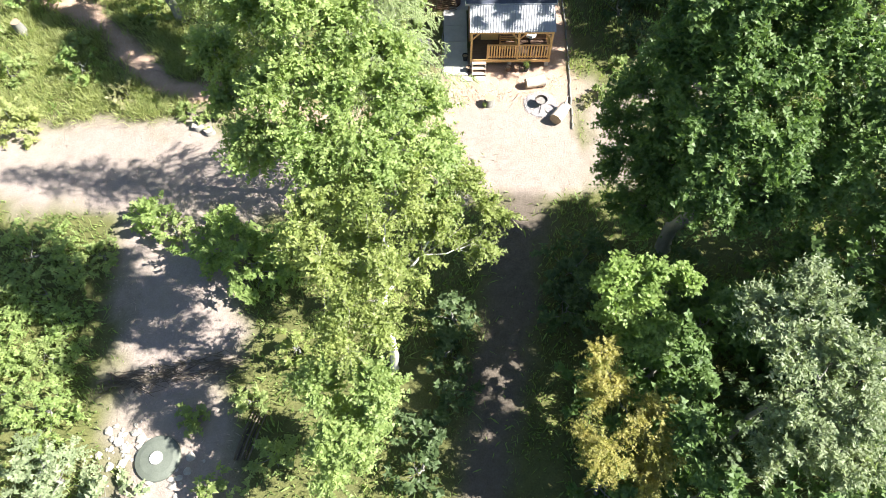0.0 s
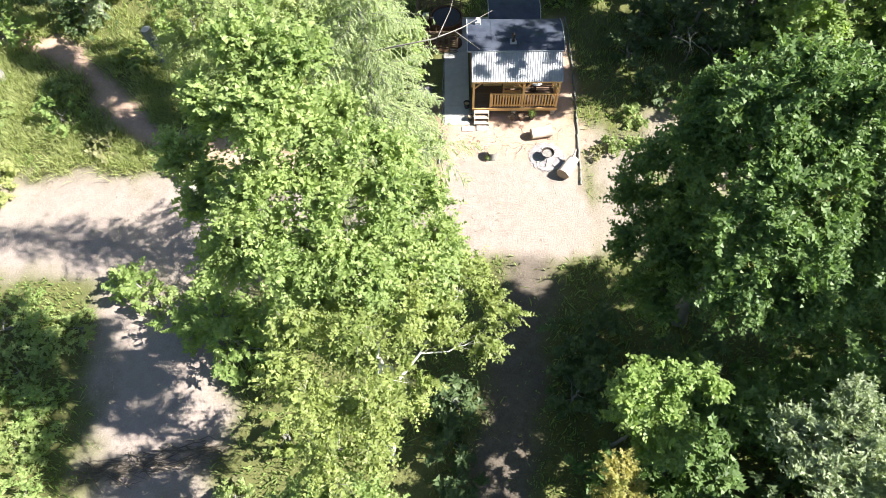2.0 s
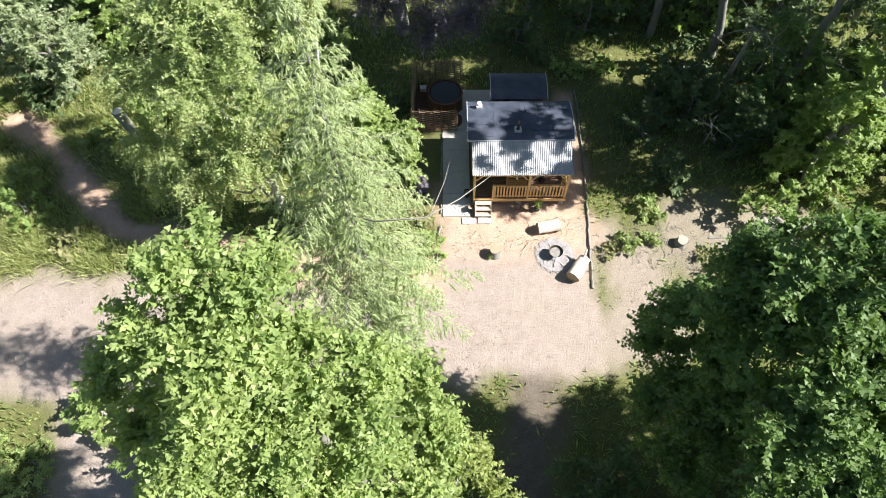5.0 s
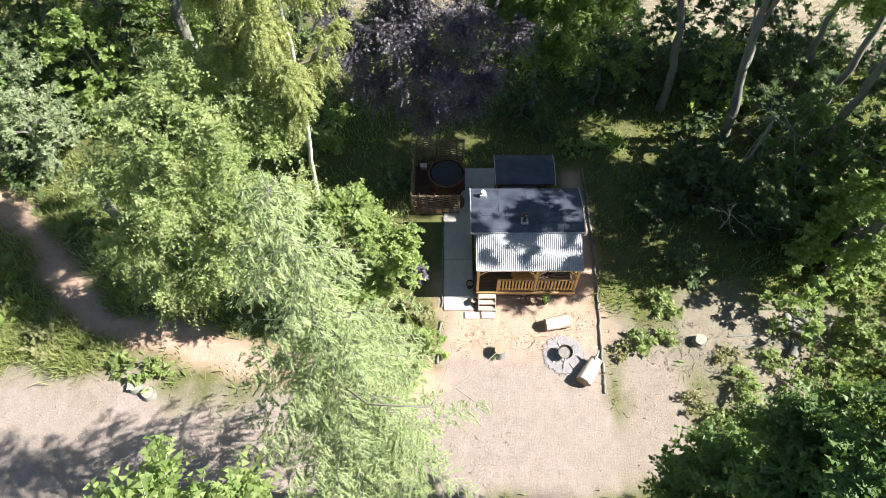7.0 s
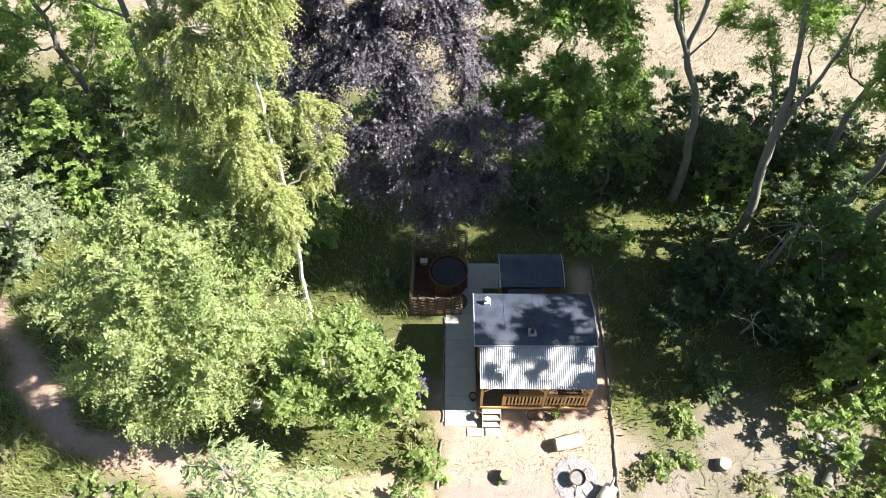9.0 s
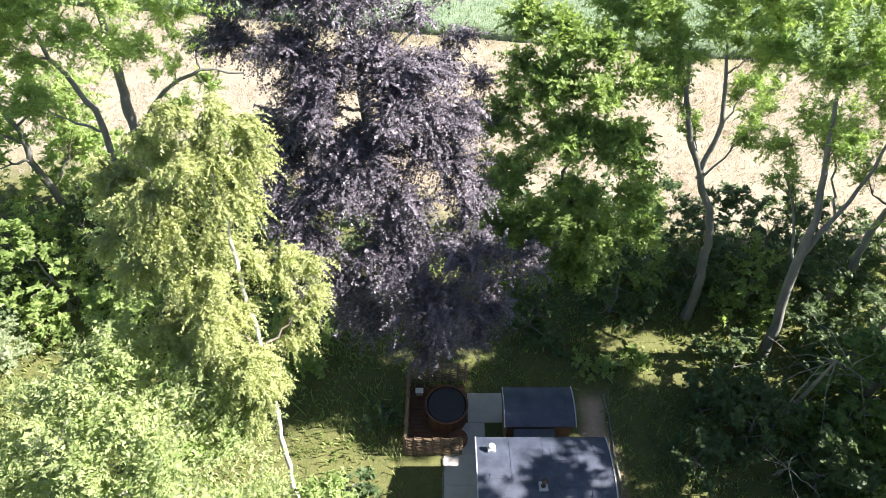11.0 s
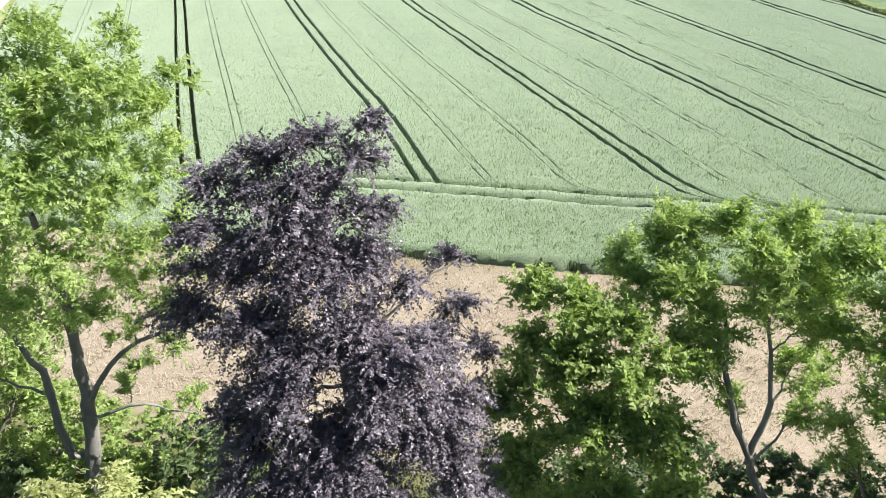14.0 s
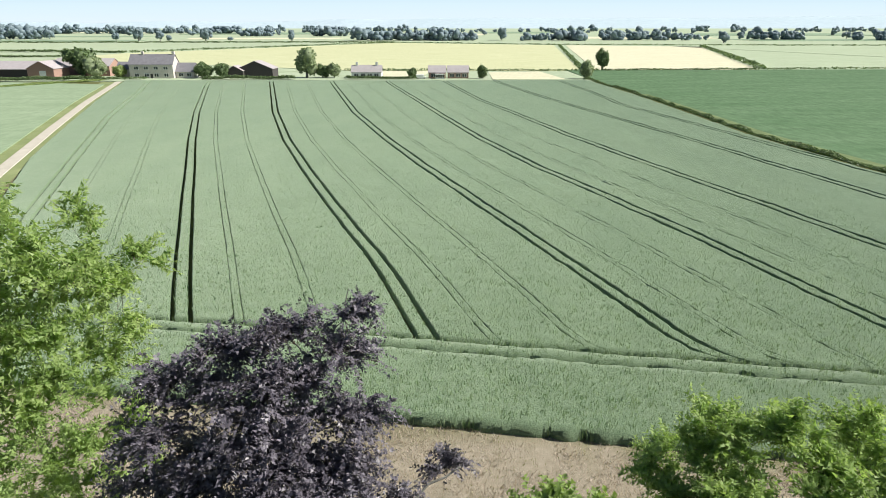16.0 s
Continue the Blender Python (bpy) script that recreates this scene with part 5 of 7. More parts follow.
grow("maple_tree", "dense mid-green field maple", (1.1, 10.4), [
    (-0.4, 11.5, 13.5, 0.85), (0.5, 11, 13.2, 1.03), (-0.9, 11, 12.3, 0.79), (1.3, 10.6, 12.9, 1.08), (0.2, 10.6, 11.7, 1.35), (1.8, 9.7, 11.9, 1.22), (2.7, 10.1, 12.6, 0.9), (-1, 10.6, 10.6, 0.99), (0.8, 9.7, 10.2, 1.53), (2.5, 9.4, 10.2, 1.26),
    (-0.9, 10.1, 8.5, 1.17), (1.2, 9.4, 8, 1.44), (3.1, 9.1, 8.8, 0.99), (-0.1, 9.7, 6.7, 1.26), (2, 9.3, 6.5, 1.35), (3.6, 9.5, 7, 1.08), (-1.1, 10, 6.5, 1.08), (0.6, 10.2, 4.4, 1.3), (2.4, 10.0, 4.2, 1.2)],
    LEAF["maple"], 96000, (0.125, 0.10), (0.65, 14), 0.16, 0.25, 0.25, seed=16, kite=False, even=0.6, tight=0.4, crook=0.12)
grow("ash_tree", "grey ash stem with a thin crown", (13.6, 10.4), crown_lobes((13.6, 10.4), 12.4, 3.0, (0.5, 1), n=11, lean=(1.5, 2.0), size=0.36, seed=17), LEAF["ash"], 14000, (0.15, 0.07), (0.6, 15), 0.2, seed=17, **ASH)
EDGE = "leafy ash at the edge of the wood"
grow("ash_tree", EDGE, (-21.5, 15.5), crown_lobes((-21.5, 15.5), 14, 3.6, (0.25, 1), n=16, size=0.4, seed=18), LEAF["ash"], 24000, (0.2, 0.10), (0.7, 14), 0.22, seed=18, **ASH)
grow("ash_tree", EDGE, (-26.5, 14.0), crown_lobes((-26.5, 14), 15, 4, (0.2, 1), n=16, size=0.4, seed=19), LEAF["maple"], 24000, (0.2, 0.10), (0.7, 14), 0.22, seed=19, **ASH)
grow("oak_tree", "pale-barked oak by the curving path", (-26.5, 9.5), crown_lobes((-26.5, 9.5), 12, 3.6, (0.2, 1), n=16, size=0.42, seed=20), LEAF["oak"], 22000, (0.2, 0.15), (0.6, 12), 0.24, seed=20, kite=False)
grow("ash_tree", EDGE, (18.5, 12.0), crown_lobes((18.5, 12), 10, 2.8, (0.35, 1), n=12, size=0.4, seed=21), LEAF["ash"], 12000, (0.2, 0.10), (0.7, 14), 0.2, seed=21, **ASH)
# added, mostly out of view, to throw leaf shade on the cabin roof
grow("oak_tree", "tall slender oak added beside the cabin to shade its roof", (13.4, 0.9), crown_lobes((13.4, 0.9), 18.4, 2.2, (0.44, 1), n=15, size=0.5, seed=22), LEAF["maple"], 12000, (0.2, 0.14), (0.6, 12), 0.28, seed=22, kite=False)
# unseen canopy, added so the ground behind the hut lies in shade
grow("ash_tree", "broad leafy ash added behind the cabin to cast shade", (13.4, 7.4), [(12.4, 6.2, 11.3, 1.6), (13.6, 7.4, 12.6, 1.8), (12.6, 8.6, 11, 1.5), (14.4, 6.4, 10.3, 1.6), (13.4, 9.4, 12.6, 1.4), (14.6, 8.6, 11.8, 1.6), (12.2, 7.2, 9.4, 1.3)],
     LEAF["ash"], 26000, (0.19, 0.10), (0.7, 14), 0.22, seed=24, **ASH)
# shade casters: crowns out of view, added to darken hut, tub and beech foot
for x, y, top, r, seed in ((13.2, 5.7, 24.0, 2.6, 24), (17.5, 4.4, 21.0, 2.9, 26), (18.5, 11.4, 15.5, 2.4, 27), (21.0, 11.0, 22.0, 2.0, 28)):
    grow("ash_tree", "very tall ash added behind the cabin to cast shade", (x, y), crown_lobes((x, y), top, r, (0.42, 1), n=22, size=0.5, seed=seed), LEAF["ash"], 17000, (0.30, 0.17), (0.8, 12), 0.2, seed=seed, twigs=0.03, **ASH)
# unseen oaks, added to keep the broad oak's lower crown in shade
for x, y, top, seed in ((16.4, -11.4, 17.0, 41), (17.4, -15.2, 18.0, 42)):
    grow("oak_tree", "tall dark oak added unseen in the wood to cast shade", (x, y), crown_lobes((x, y), top, 3.0, (0.25, 1), n=16, size=0.45, seed=seed), LEAF["oak"], 22000, (0.24, 0.18), (0.6, 12), 0.26, seed=seed, kite=False)
tubes("dead_bough", [(np.array([(0.1, 0.2, 11.8), (0.7, -0.4, 12.5), (1.8, -0.6, 12.95), (2.5, -0.05, 12.8), (3.3, 0.75, 12.65)]), np.array([0.024, 0.020, 0.016, 0.012, 0.005]), 6),
                     (np.array([(1.9, -0.55, 12.95), (2.2, 0.2, 13.1), (2.3, 0.6, 13.2)]), np.array([0.010, 0.007, 0.003]), 5), (np.array([(2.3, -0.2, 12.85), (2.7, -0.45, 12.7), (2.95, -0.6, 12.6)]), np.array([0.011, 0.008, 0.003]), 5)], OLD_TWIG, larch)

BUSH_N = 0


def bush(x, y, h, r, leaves="dark", label="dense shrub with shade put into its dark green leaves", dense=1.0, leaf=0.178):
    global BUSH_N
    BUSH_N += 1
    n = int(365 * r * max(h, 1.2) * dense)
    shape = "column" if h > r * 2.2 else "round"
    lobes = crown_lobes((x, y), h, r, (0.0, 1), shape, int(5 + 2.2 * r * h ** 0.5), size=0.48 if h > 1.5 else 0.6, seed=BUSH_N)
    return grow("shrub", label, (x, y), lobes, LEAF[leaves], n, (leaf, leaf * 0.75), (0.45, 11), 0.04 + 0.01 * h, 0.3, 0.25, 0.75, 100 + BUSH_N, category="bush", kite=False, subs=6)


# one more unseen oak, added to shade the scrub right of the cabin
grow("oak_tree", "tall dark oak added unseen in the wood to cast shade", (19.0, 3.8), crown_lobes((19.0, 3.8), 12.5, 3.0, (0.12, 1), n=18, size=0.5, seed=51), LEAF["oak"], 14000, (0.32, 0.24), (0.8, 10), 0.26, seed=51, kite=False, subs=7, twigs=0.05)

OAKY = "leafy dark green sapling with sunlit tips"
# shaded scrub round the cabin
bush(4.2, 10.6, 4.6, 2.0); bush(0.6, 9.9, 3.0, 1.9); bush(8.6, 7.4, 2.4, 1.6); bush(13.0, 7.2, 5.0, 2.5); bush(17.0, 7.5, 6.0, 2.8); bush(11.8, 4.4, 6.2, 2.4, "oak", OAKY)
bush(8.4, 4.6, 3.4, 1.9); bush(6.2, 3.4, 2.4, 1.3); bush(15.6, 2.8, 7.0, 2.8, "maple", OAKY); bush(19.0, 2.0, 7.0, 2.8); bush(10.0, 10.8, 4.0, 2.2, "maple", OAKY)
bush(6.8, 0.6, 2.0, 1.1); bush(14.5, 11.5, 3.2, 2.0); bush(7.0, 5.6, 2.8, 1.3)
bush(13.2, 1.4, 8.6, 2.0, "maple", OAKY, 1.5); bush(10.2, 2.4, 3.8, 1.8); bush(12.6, 0.6, 6.6, 2.3, "maple", OAKY, 1.3); bush(18.6, -2.4, 6.4, 2.8, "maple", OAKY); bush(15.2, -7.2, 5.0, 2.4, "oak", OAKY); bush(18.6, -8.0, 7.5, 3.0, "oak", OAKY)
BRIGHT = "low bright green bracken and bramble clump"
bush(13.6, -3.6, 2.2, 1.8, "fern", BRIGHT); bush(11.4, -6.4, 1.4, 1.3, "fern", BRIGHT); bush(8.4, -5.6, 0.7, 0.7, "fern", BRIGHT); bush(10.8, -1.6, 2.6, 1.3, "maple", OAKY); bush(4.5, -2.6, 0.7, 0.5, "fern", BRIGHT)
bush(16.4, -4.6, 2.4, 1.8, "fern", BRIGHT); bush(12.6, -8.2, 2.0, 1.5, "oak", OAKY); bush(9.0, -7.0, 1.0, 0.9, "fern", BRIGHT); bush(5.8, -0.9, 0.8, 0.6, "fern", BRIGHT)
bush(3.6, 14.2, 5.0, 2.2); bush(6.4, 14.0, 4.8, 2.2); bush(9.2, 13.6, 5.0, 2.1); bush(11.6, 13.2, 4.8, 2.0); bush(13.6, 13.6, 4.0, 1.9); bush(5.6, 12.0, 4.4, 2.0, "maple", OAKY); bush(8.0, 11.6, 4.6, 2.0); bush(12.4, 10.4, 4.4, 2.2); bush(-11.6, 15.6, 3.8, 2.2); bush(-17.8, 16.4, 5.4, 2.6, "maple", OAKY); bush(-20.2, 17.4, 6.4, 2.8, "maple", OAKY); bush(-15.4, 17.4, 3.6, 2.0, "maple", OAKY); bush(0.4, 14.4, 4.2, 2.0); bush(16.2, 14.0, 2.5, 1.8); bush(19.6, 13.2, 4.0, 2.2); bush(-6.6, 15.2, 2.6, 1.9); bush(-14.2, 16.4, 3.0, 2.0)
for x, y, h, w in ((2.6, 7.6, 0.6, 0.7), (3.8, 7.8, 0.7, 0.8), (5.0, 7.9, 0.6, 0.7)):
    bush(x, y, h, w, "ash", "sunlit tall grass and nettles behind the hut", 1.6, 0.13)


def bare_branch(x, y, h, seed, label):
    """A dead leafless bough with forking twigs."""
    rng = np.random.default_rng(seed)
    root = thing("dead_branch", x, y, 0, label, "branch")
    t = np.linspace(0, 1, 7)[:, None]
    tip = np.array([rng.uniform(-1.2, 1.2), rng.uniform(-1.5, 0.2), h])
    stem = tip * t + np.array([0.5, 0.3, 0]) * np.sin(t * 3.1) * rng.uniform(-1, 1)
    lines = [(stem, 0.045 * (1 - 0.8 * t[:, 0]), 6)]
    for m in (2, 3, 3, 4, 4, 5, 5):
        e = stem[m] + rng.normal(0, 0.55, 3) * h * 0.35 + (0, 0, 0.3)
        q = stem[m] * (1 - t) + e * t + np.array([0, 0, -0.25]) * t ** 2 + rng.normal(0, 0.04, (7, 3)) * np.sin(t * 3.1)
        lines.append((q, 0.02 * (1 - 0.8 * t[:, 0]), 4))
        for k in (3, 5):
            e2 = q[k] + rng.normal(0, 0.3, 3)
            lines.append((np.array([q[k], q[k] * 0.5 + e2 * 0.5 + rng.normal(0, 0.04, 3), e2]), np.array([0.010, 0.007, 0.003]), 3))
    tubes("bough", lines, PALE_TWIG, root)


for x, y, h, seed in ((10.0, 5.2, 4.2, 1), (11.4, 6.0, 4.8, 2), (9.0, 3.0, 3.0, 3), (12.4, 4.6, 4.6, 4)):
    bare_branch(x, y, h, seed, "dead leafless bough standing in the dark scrub")
# the wood beside the lane
# shrubs over 9 m high are unseen, added to shade lane and oak
bush(9.8, -14.8, 6.4, 2.6, "oak", OAKY); bush(5.2, -14.2, 4.6, 2.0); bush(8.2, -19.0, 4.4, 2.2); bush(3.9, -20.2, 6.0, 1.7, "oak", OAKY, 2.0); bush(11.4, -18.2, 6.2, 2.8, "willow", "grey-green bushy willow beside the lane"); bush(14.6, -12.4, 11.0, 2.6, "oak", OAKY)
bush(2.1, -12.4, 3.0, 1.4); bush(1.6, -14.6, 2.6, 1.2); bush(2.0, -17.6, 3.2, 1.2, "oak", OAKY); bush(4.8, -15.0, 5.0, 1.6, "oak", OAKY); bush(6.2, -15.8, 5.4, 1.8, "oak", OAKY); bush(5.0, -18.8, 4.6, 1.6, "oak", OAKY); bush(8.8, -15.8, 6.0, 2.0, "oak", OAKY); bush(10.8, -17.0, 6.6, 2.2, "oak", OAKY); bush(9.8, -20.4, 5.6, 2.0, "oak", OAKY); bush(11.8, -13.8, 7.6, 2.2, "oak", OAKY); bush(12.4, -20.0, 7.0, 2.2, "oak", OAKY); bush(-2.9, -14.6, 2.2, 1.1); bush(-2.9, -17.6, 1.8, 1.2); bush(-3.9, -19.2, 1.8, 1.1); bush(-3.0, -16.0, 1.6, 1.0); bush(5.6, -20.6, 3.6, 1.5); bush(2.2, -13.9, 3.0, 1.2); bush(4.6, -17.2, 5.4, 1.7, "oak", OAKY, 1.8); bush(-4.2, -20.4, 1.6, 1.2); bush(14.6, -16.6, 12.5, 2.6, "oak", OAKY); bush(15.4, -20.8, 12.0, 2.6, "oak", OAKY); bush(9.6, -23.6, 11.5, 2.2, "oak", OAKY, 1.3); bush(5.6, -23.6, 9.5, 1.9, "oak", OAKY, 1.3)
bush(-0.6, -22.2, 0.8, 0.6); bush(2.1, -21.2, 4.4, 1.3, "oak", OAKY, 2.0); bush(4.6, -21.9, 6.4, 1.4, "oak", OAKY)
# left of the alders
bush(-11.0, -12.7, 2.8, 1.7, "maple", OAKY, 1.3); bush(-12.4, -11.3, 3.0, 1.9, "maple", OAKY, 1.4); bush(-15.9, -10.0, 1.7, 1.2, "maple", OAKY, 1.2); bush(-19.0, -11.9, 1.2, 1.7, "alder", OAKY, 2.1, 0.12); bush(-18.6, -14.9, 1.2, 1.5, "maple", OAKY, 2.1, 0.12); bush(-21.4, -15.6, 1.5, 2.0, "alder", BRIGHT, 2.1, 0.12); bush(-9.4, -11.4, 2.4, 1.3, "alder", OAKY); bush(-14.9, -10.6, 1.5, 0.9, "fern", BRIGHT); bush(-13.2, -11.2, 1.2, 0.9, "alder", OAKY); bush(-16.6, -9.4, 0.9, 0.8, "maple", OAKY, 2.1, 0.12)
bush(-21.0, -11.4, 1.1, 1.8, "alder", BRIGHT, 2.1, 0.12); bush(-19.8, -13.6, 1.2, 1.6, "alder", OAKY, 2.1, 0.12); bush(-22.6, -13.6, 1.4, 2.0, "fern", BRIGHT, 2.1, 0.12); bush(-18.8, -16.2, 1.1, 1.3, "fern", BRIGHT, 2.1, 0.12); bush(-17.9, -18.6, 2.5, 1.5, "alder", BRIGHT, 2.1, 0.12); bush(-20.8, -17.8, 1.8, 1.9, "alder", BRIGHT, 2.1, 0.12)
bush(-17.0, -20.9, 3.1, 1.6, "willow", "grey-green bushy willow beside the lane", 2.1, 0.12); bush(-20.6, -21.4, 3.6, 2.0, "alder", BRIGHT, 2.1, 0.12); bush(-11.4, -21.2, 1.2, 1.0, "fern", BRIGHT); bush(-9.4, -20.0, 1.3, 1.0, "fern", BRIGHT); bush(-9.0, -16.0, 1.6, 1.0, "birch", BRIGHT); bush(-18.0, -11.6, 0.8, 0.9, "fern", BRIGHT, 2.1, 0.12)
bush(-10.6, -18.0, 1.0, 0.8, "fern", BRIGHT); bush(-12.6, -18.6, 0.7, 0.6, "fern", BRIGHT); bush(-14.9, -21.6, 1.6, 1.2, "willow", "grey-green bushy willow beside the lane")
bush(-24.2, -4.2, 1.6, 1.7, "weep", BRIGHT, 1.3); bush(-21.7, -0.8, 1.7, 1.2, "maple", BRIGHT); bush(-25.6, -0.8, 1.4, 1.6, "fern", BRIGHT); bush(-19.3, -2.4, 0.8, 1.0, "grass", BRIGHT); bush(-14.9, -3.9, 0.6, 0.9, "fern", BRIGHT); bush(-16.0, -3.4, 0.5, 0.6, "fern", BRIGHT)
bush(-22.6, 1.0, 1.0, 1.0, "fern", BRIGHT); bush(-26.4, 5.2, 2.2, 1.8, "maple", OAKY); bush(-22.6, 6.6, 2.6, 2.0); bush(-16.6, 5.4, 2.6, 2.2, "maple", OAKY); bush(-19.2, 3.2, 1.3, 1.2, "fern", BRIGHT); bush(-15.2, 1.6, 1.6, 1.3, "maple", OAKY); bush(-12.8, 4.4, 4.0, 2.2, "maple", OAKY)
bush(-15.0, 9.4, 5.0, 2.8, "maple", OAKY); bush(-20.0, 10.6, 6.0, 2.8, "maple", OAKY); bush(-24.0, 10.5, 5.4, 2.6); bush(-9.6, 8.0, 3.6, 2.2, "maple", OAKY); bush(-11.6, 12.8, 3.6, 2.2); bush(-19.6, 13.6, 4.2, 2.4); bush(-6.6, 2.4, 1.4, 1.0); bush(-5.6, 5.2, 1.2, 0.9)
bush(-4.2, 0.4, 1.1, 0.38, "beech", "small red-leaved shrub beside the path"); bush(-3.9, -2.6, 1.5, 0.8, "alder", BRIGHT); bush(-4.6, -3.8, 1.3, 0.8, "alder", BRIGHT); bush(-4.3, -1.3, 0.8, 0.7, "grass", BRIGHT); bush(-23.5, 13.4, 4.4, 2.4); bush(-1.2, 15.0, 2.6, 1.6); bush(-28.5, 2.0, 2.2, 1.8, "maple", OAKY)
bush(-28.5, -11.5, 1.7, 2.2, "alder", BRIGHT, 2.1, 0.12); bush(-26.0, -15.5, 1.8, 2.2, "alder", BRIGHT, 2.1, 0.12); bush(22.0, -5.0, 7.0, 3.0, "oak", OAKY); bush(21.5, 6.5, 8.0, 3.0); bush(18.5, -14.0, 7.0, 3.0, "oak", OAKY)
bush(8.3, -4.1, 0.8, 0.75, "fern", BRIGHT, 2.0, 0.12); bush(8.0, -5.4, 1.0, 0.9, "fern", BRIGHT, 2.0, 0.12); bush(10.3, -4.5, 1.0, 1.1, "fern", BRIGHT, 2.0, 0.12); bush(7.0, -5.9, 0.7, 0.7, "fern", BRIGHT, 2.0, 0.12); bush(7.9, -3.1, 0.4, 0.5, "grass", BRIGHT, 2.0, 0.10); bush(11.9, -4.0, 1.2, 1.2, "fern", BRIGHT, 2.0, 0.12); bush(13.2, -2.0, 1.8, 1.2, "fern", BRIGHT, 2.0, 0.12)
bush(12.2, -5.6, 1.4, 1.3, "maple", OAKY, 2.0, 0.12); bush(5.6, -2.3, 0.5, 0.45, "fern", BRIGHT, 2.0, 0.11); bush(3.9, -2.9, 0.35, 0.4, "grass", BRIGHT, 2.0, 0.10); bush(6.3, -5.0, 0.4, 0.6, "grass", BRIGHT, 2.0, 0.10); bush(9.4, -3.2, 0.5, 0.6, "fern", BRIGHT, 2.0, 0.11)


# ---- low growth ----
def blades(name, label, category, n, box4, want, tall, wide, material, seed, soft=0.35):
    """Single blades over a rectangle where want(dry, mulch, earth) says so."""
    rng = np.random.default_rng(seed)
    x, y = rng.uniform(box4[0], box4[1], n), rng.uniform(box4[2], box4[3], n)
    keep = rng.uniform(0, 1, n) < want(*zones(x, y)) * np.clip(vnoise(x, y, 1.4, seed) * 2.2 - 0.4, 0.05, 1)
    keep &= from_box(x, y, -4.8, 3.0, -1.0, 6.6) > 0
    x, y = x[keep], y[keep]
    n = len(x)
    a = rng.uniform(0, 6.283, n)
    h = rng.uniform(tall[0], tall[1], n) * (0.5 + vnoise(x, y, 0.9, seed + 1))
    w = np.stack([np.cos(a), np.sin(a), 0 * a], -1) * rng.uniform(wide[0], wide[1], n)[:, None]
    foot = np.stack([x, y, np.full(n, -0.05)], -1)
    tip = foot + np.stack([rng.normal(0, soft, n) * h, rng.normal(0, soft, n) * h, h + 0.05], -1)
    mid = foot * 0.5 + tip * 0.5 + np.stack([0 * h, 0 * h, h * 0.12], -1)
    v = np.stack([foot, mid + w, tip, mid - w], 1).reshape(-1, 3)
    return tagged(sheet(name, v, np.arange(4 * n).reshape(n, 4), material), label, category, kind="stuff")


WOOD = (-31, 21, -25, 16)
blades("grass", "rough green grass and weeds on the woodland floor", "grass", 90000, WOOD, lambda d, m, e, hay: (1 - d) ** 4 * (1 - m) * (1 - e) * (1 - 0.85 * hay), (0.12, 0.40), (0.012, 0.032), LEAF["fern"], 3)
blades("weeds", "broad-leaved green weeds on the woodland floor", "weeds", 70000, WOOD, lambda d, m, e, hay: (1 - d) ** 4 * (1 - m) * (1 - 0.8 * e) * (1 - 0.85 * hay), (0.08, 0.28), (0.018, 0.045), LEAF["maple"], 5, 0.8)
blades("dry_grass", "short straw-coloured grass on the bare ground", "grass", 70000, WOOD, lambda d, m, e, hay: 0.75 * d, (0.03, 0.11), (0.008, 0.02), LEAF["straw"], 7, 1.0)
blades("long_grass", "long lush grass and bracken beside the curving path", "grass", 60000, (-29, -16, -5, 7), lambda d, m, e, hay: (1 - d) ** 3 * (1 - m) ** 2, (0.2, 0.5), (0.010, 0.022), LEAF["weep"], 13, 0.6)
blades("wood_chips", "loose wood chippings on the yard and path", "wood chips", 50000, (-31, 4, -5, 5), lambda d, m, e, hay: 0.9 * m, (0.01, 0.05), (0.012, 0.03), LEAF["straw"], 8, 1.6)
blades("green_tufts", "sparse green tufts in the dry ground", "grass", 40000, WOOD, lambda d, m, e, hay: 0.35 * d * (1 - m), (0.04, 0.12), (0.008, 0.016), LEAF["grass"], 9, 0.6)
blades("headland_grass", "dry bleached grass on the headland by the wheat", "grass", 150000, (-40, 36, 16, 38), lambda d, m, e, hay: 0.95 * hay, (0.08, 0.24), (0.010, 0.022), LEAF["hay"], 11, 0.7)
blades("headland_weeds", "scattered green tufts in the dry headland", "grass", 60000, (-45, 40, 15, 40), lambda d, m, e, hay: 0.4 * hay, (0.06, 0.2), (0.012, 0.026), LEAF["grass"], 17, 0.7)

# ---- the cabin ----
TIMBER = plain("golden_timber", (0.60, 0.36, 0.14), (0.74, 0.49, 0.22), 5, 0.6, 0.35, 0, (1, 1, 0.3), 0.25, 0.004)
PALEBOARD = plain("weathered_boards", (0.42, 0.34, 0.26), (0.58, 0.49, 0.39), 5, 0.8, 0.2, 0, (0.4, 2, 2), 0.3, 0.004)
DECKING = plain("stained_decking", (0.13, 0.085, 0.06), (0.21, 0.14, 0.10), 5, 0.75, 0.25, 0, (0.4, 2, 2), 0.3, 0.004)
CLADDING = plain("brown_cladding", (0.13, 0.08, 0.05), (0.22, 0.14, 0.09), 4, 0.7, 0.3, 0, (2, 2, 0.4), 0.3, 0.004)
FELT = plain("dark_roof_felt", (0.020, 0.027, 0.045), (0.088, 0.105, 0.148), 1.7, 0.55, 0.45, 0, (1, 1, 1), 0.5, 0.01)
ZINC = plain("galvanised_sheet", (0.34, 0.355, 0.38), (0.44, 0.455, 0.48), 1.2, 0.55, 0.45, 0.15, (1, 0.5, 1), 0.12, 0.002)
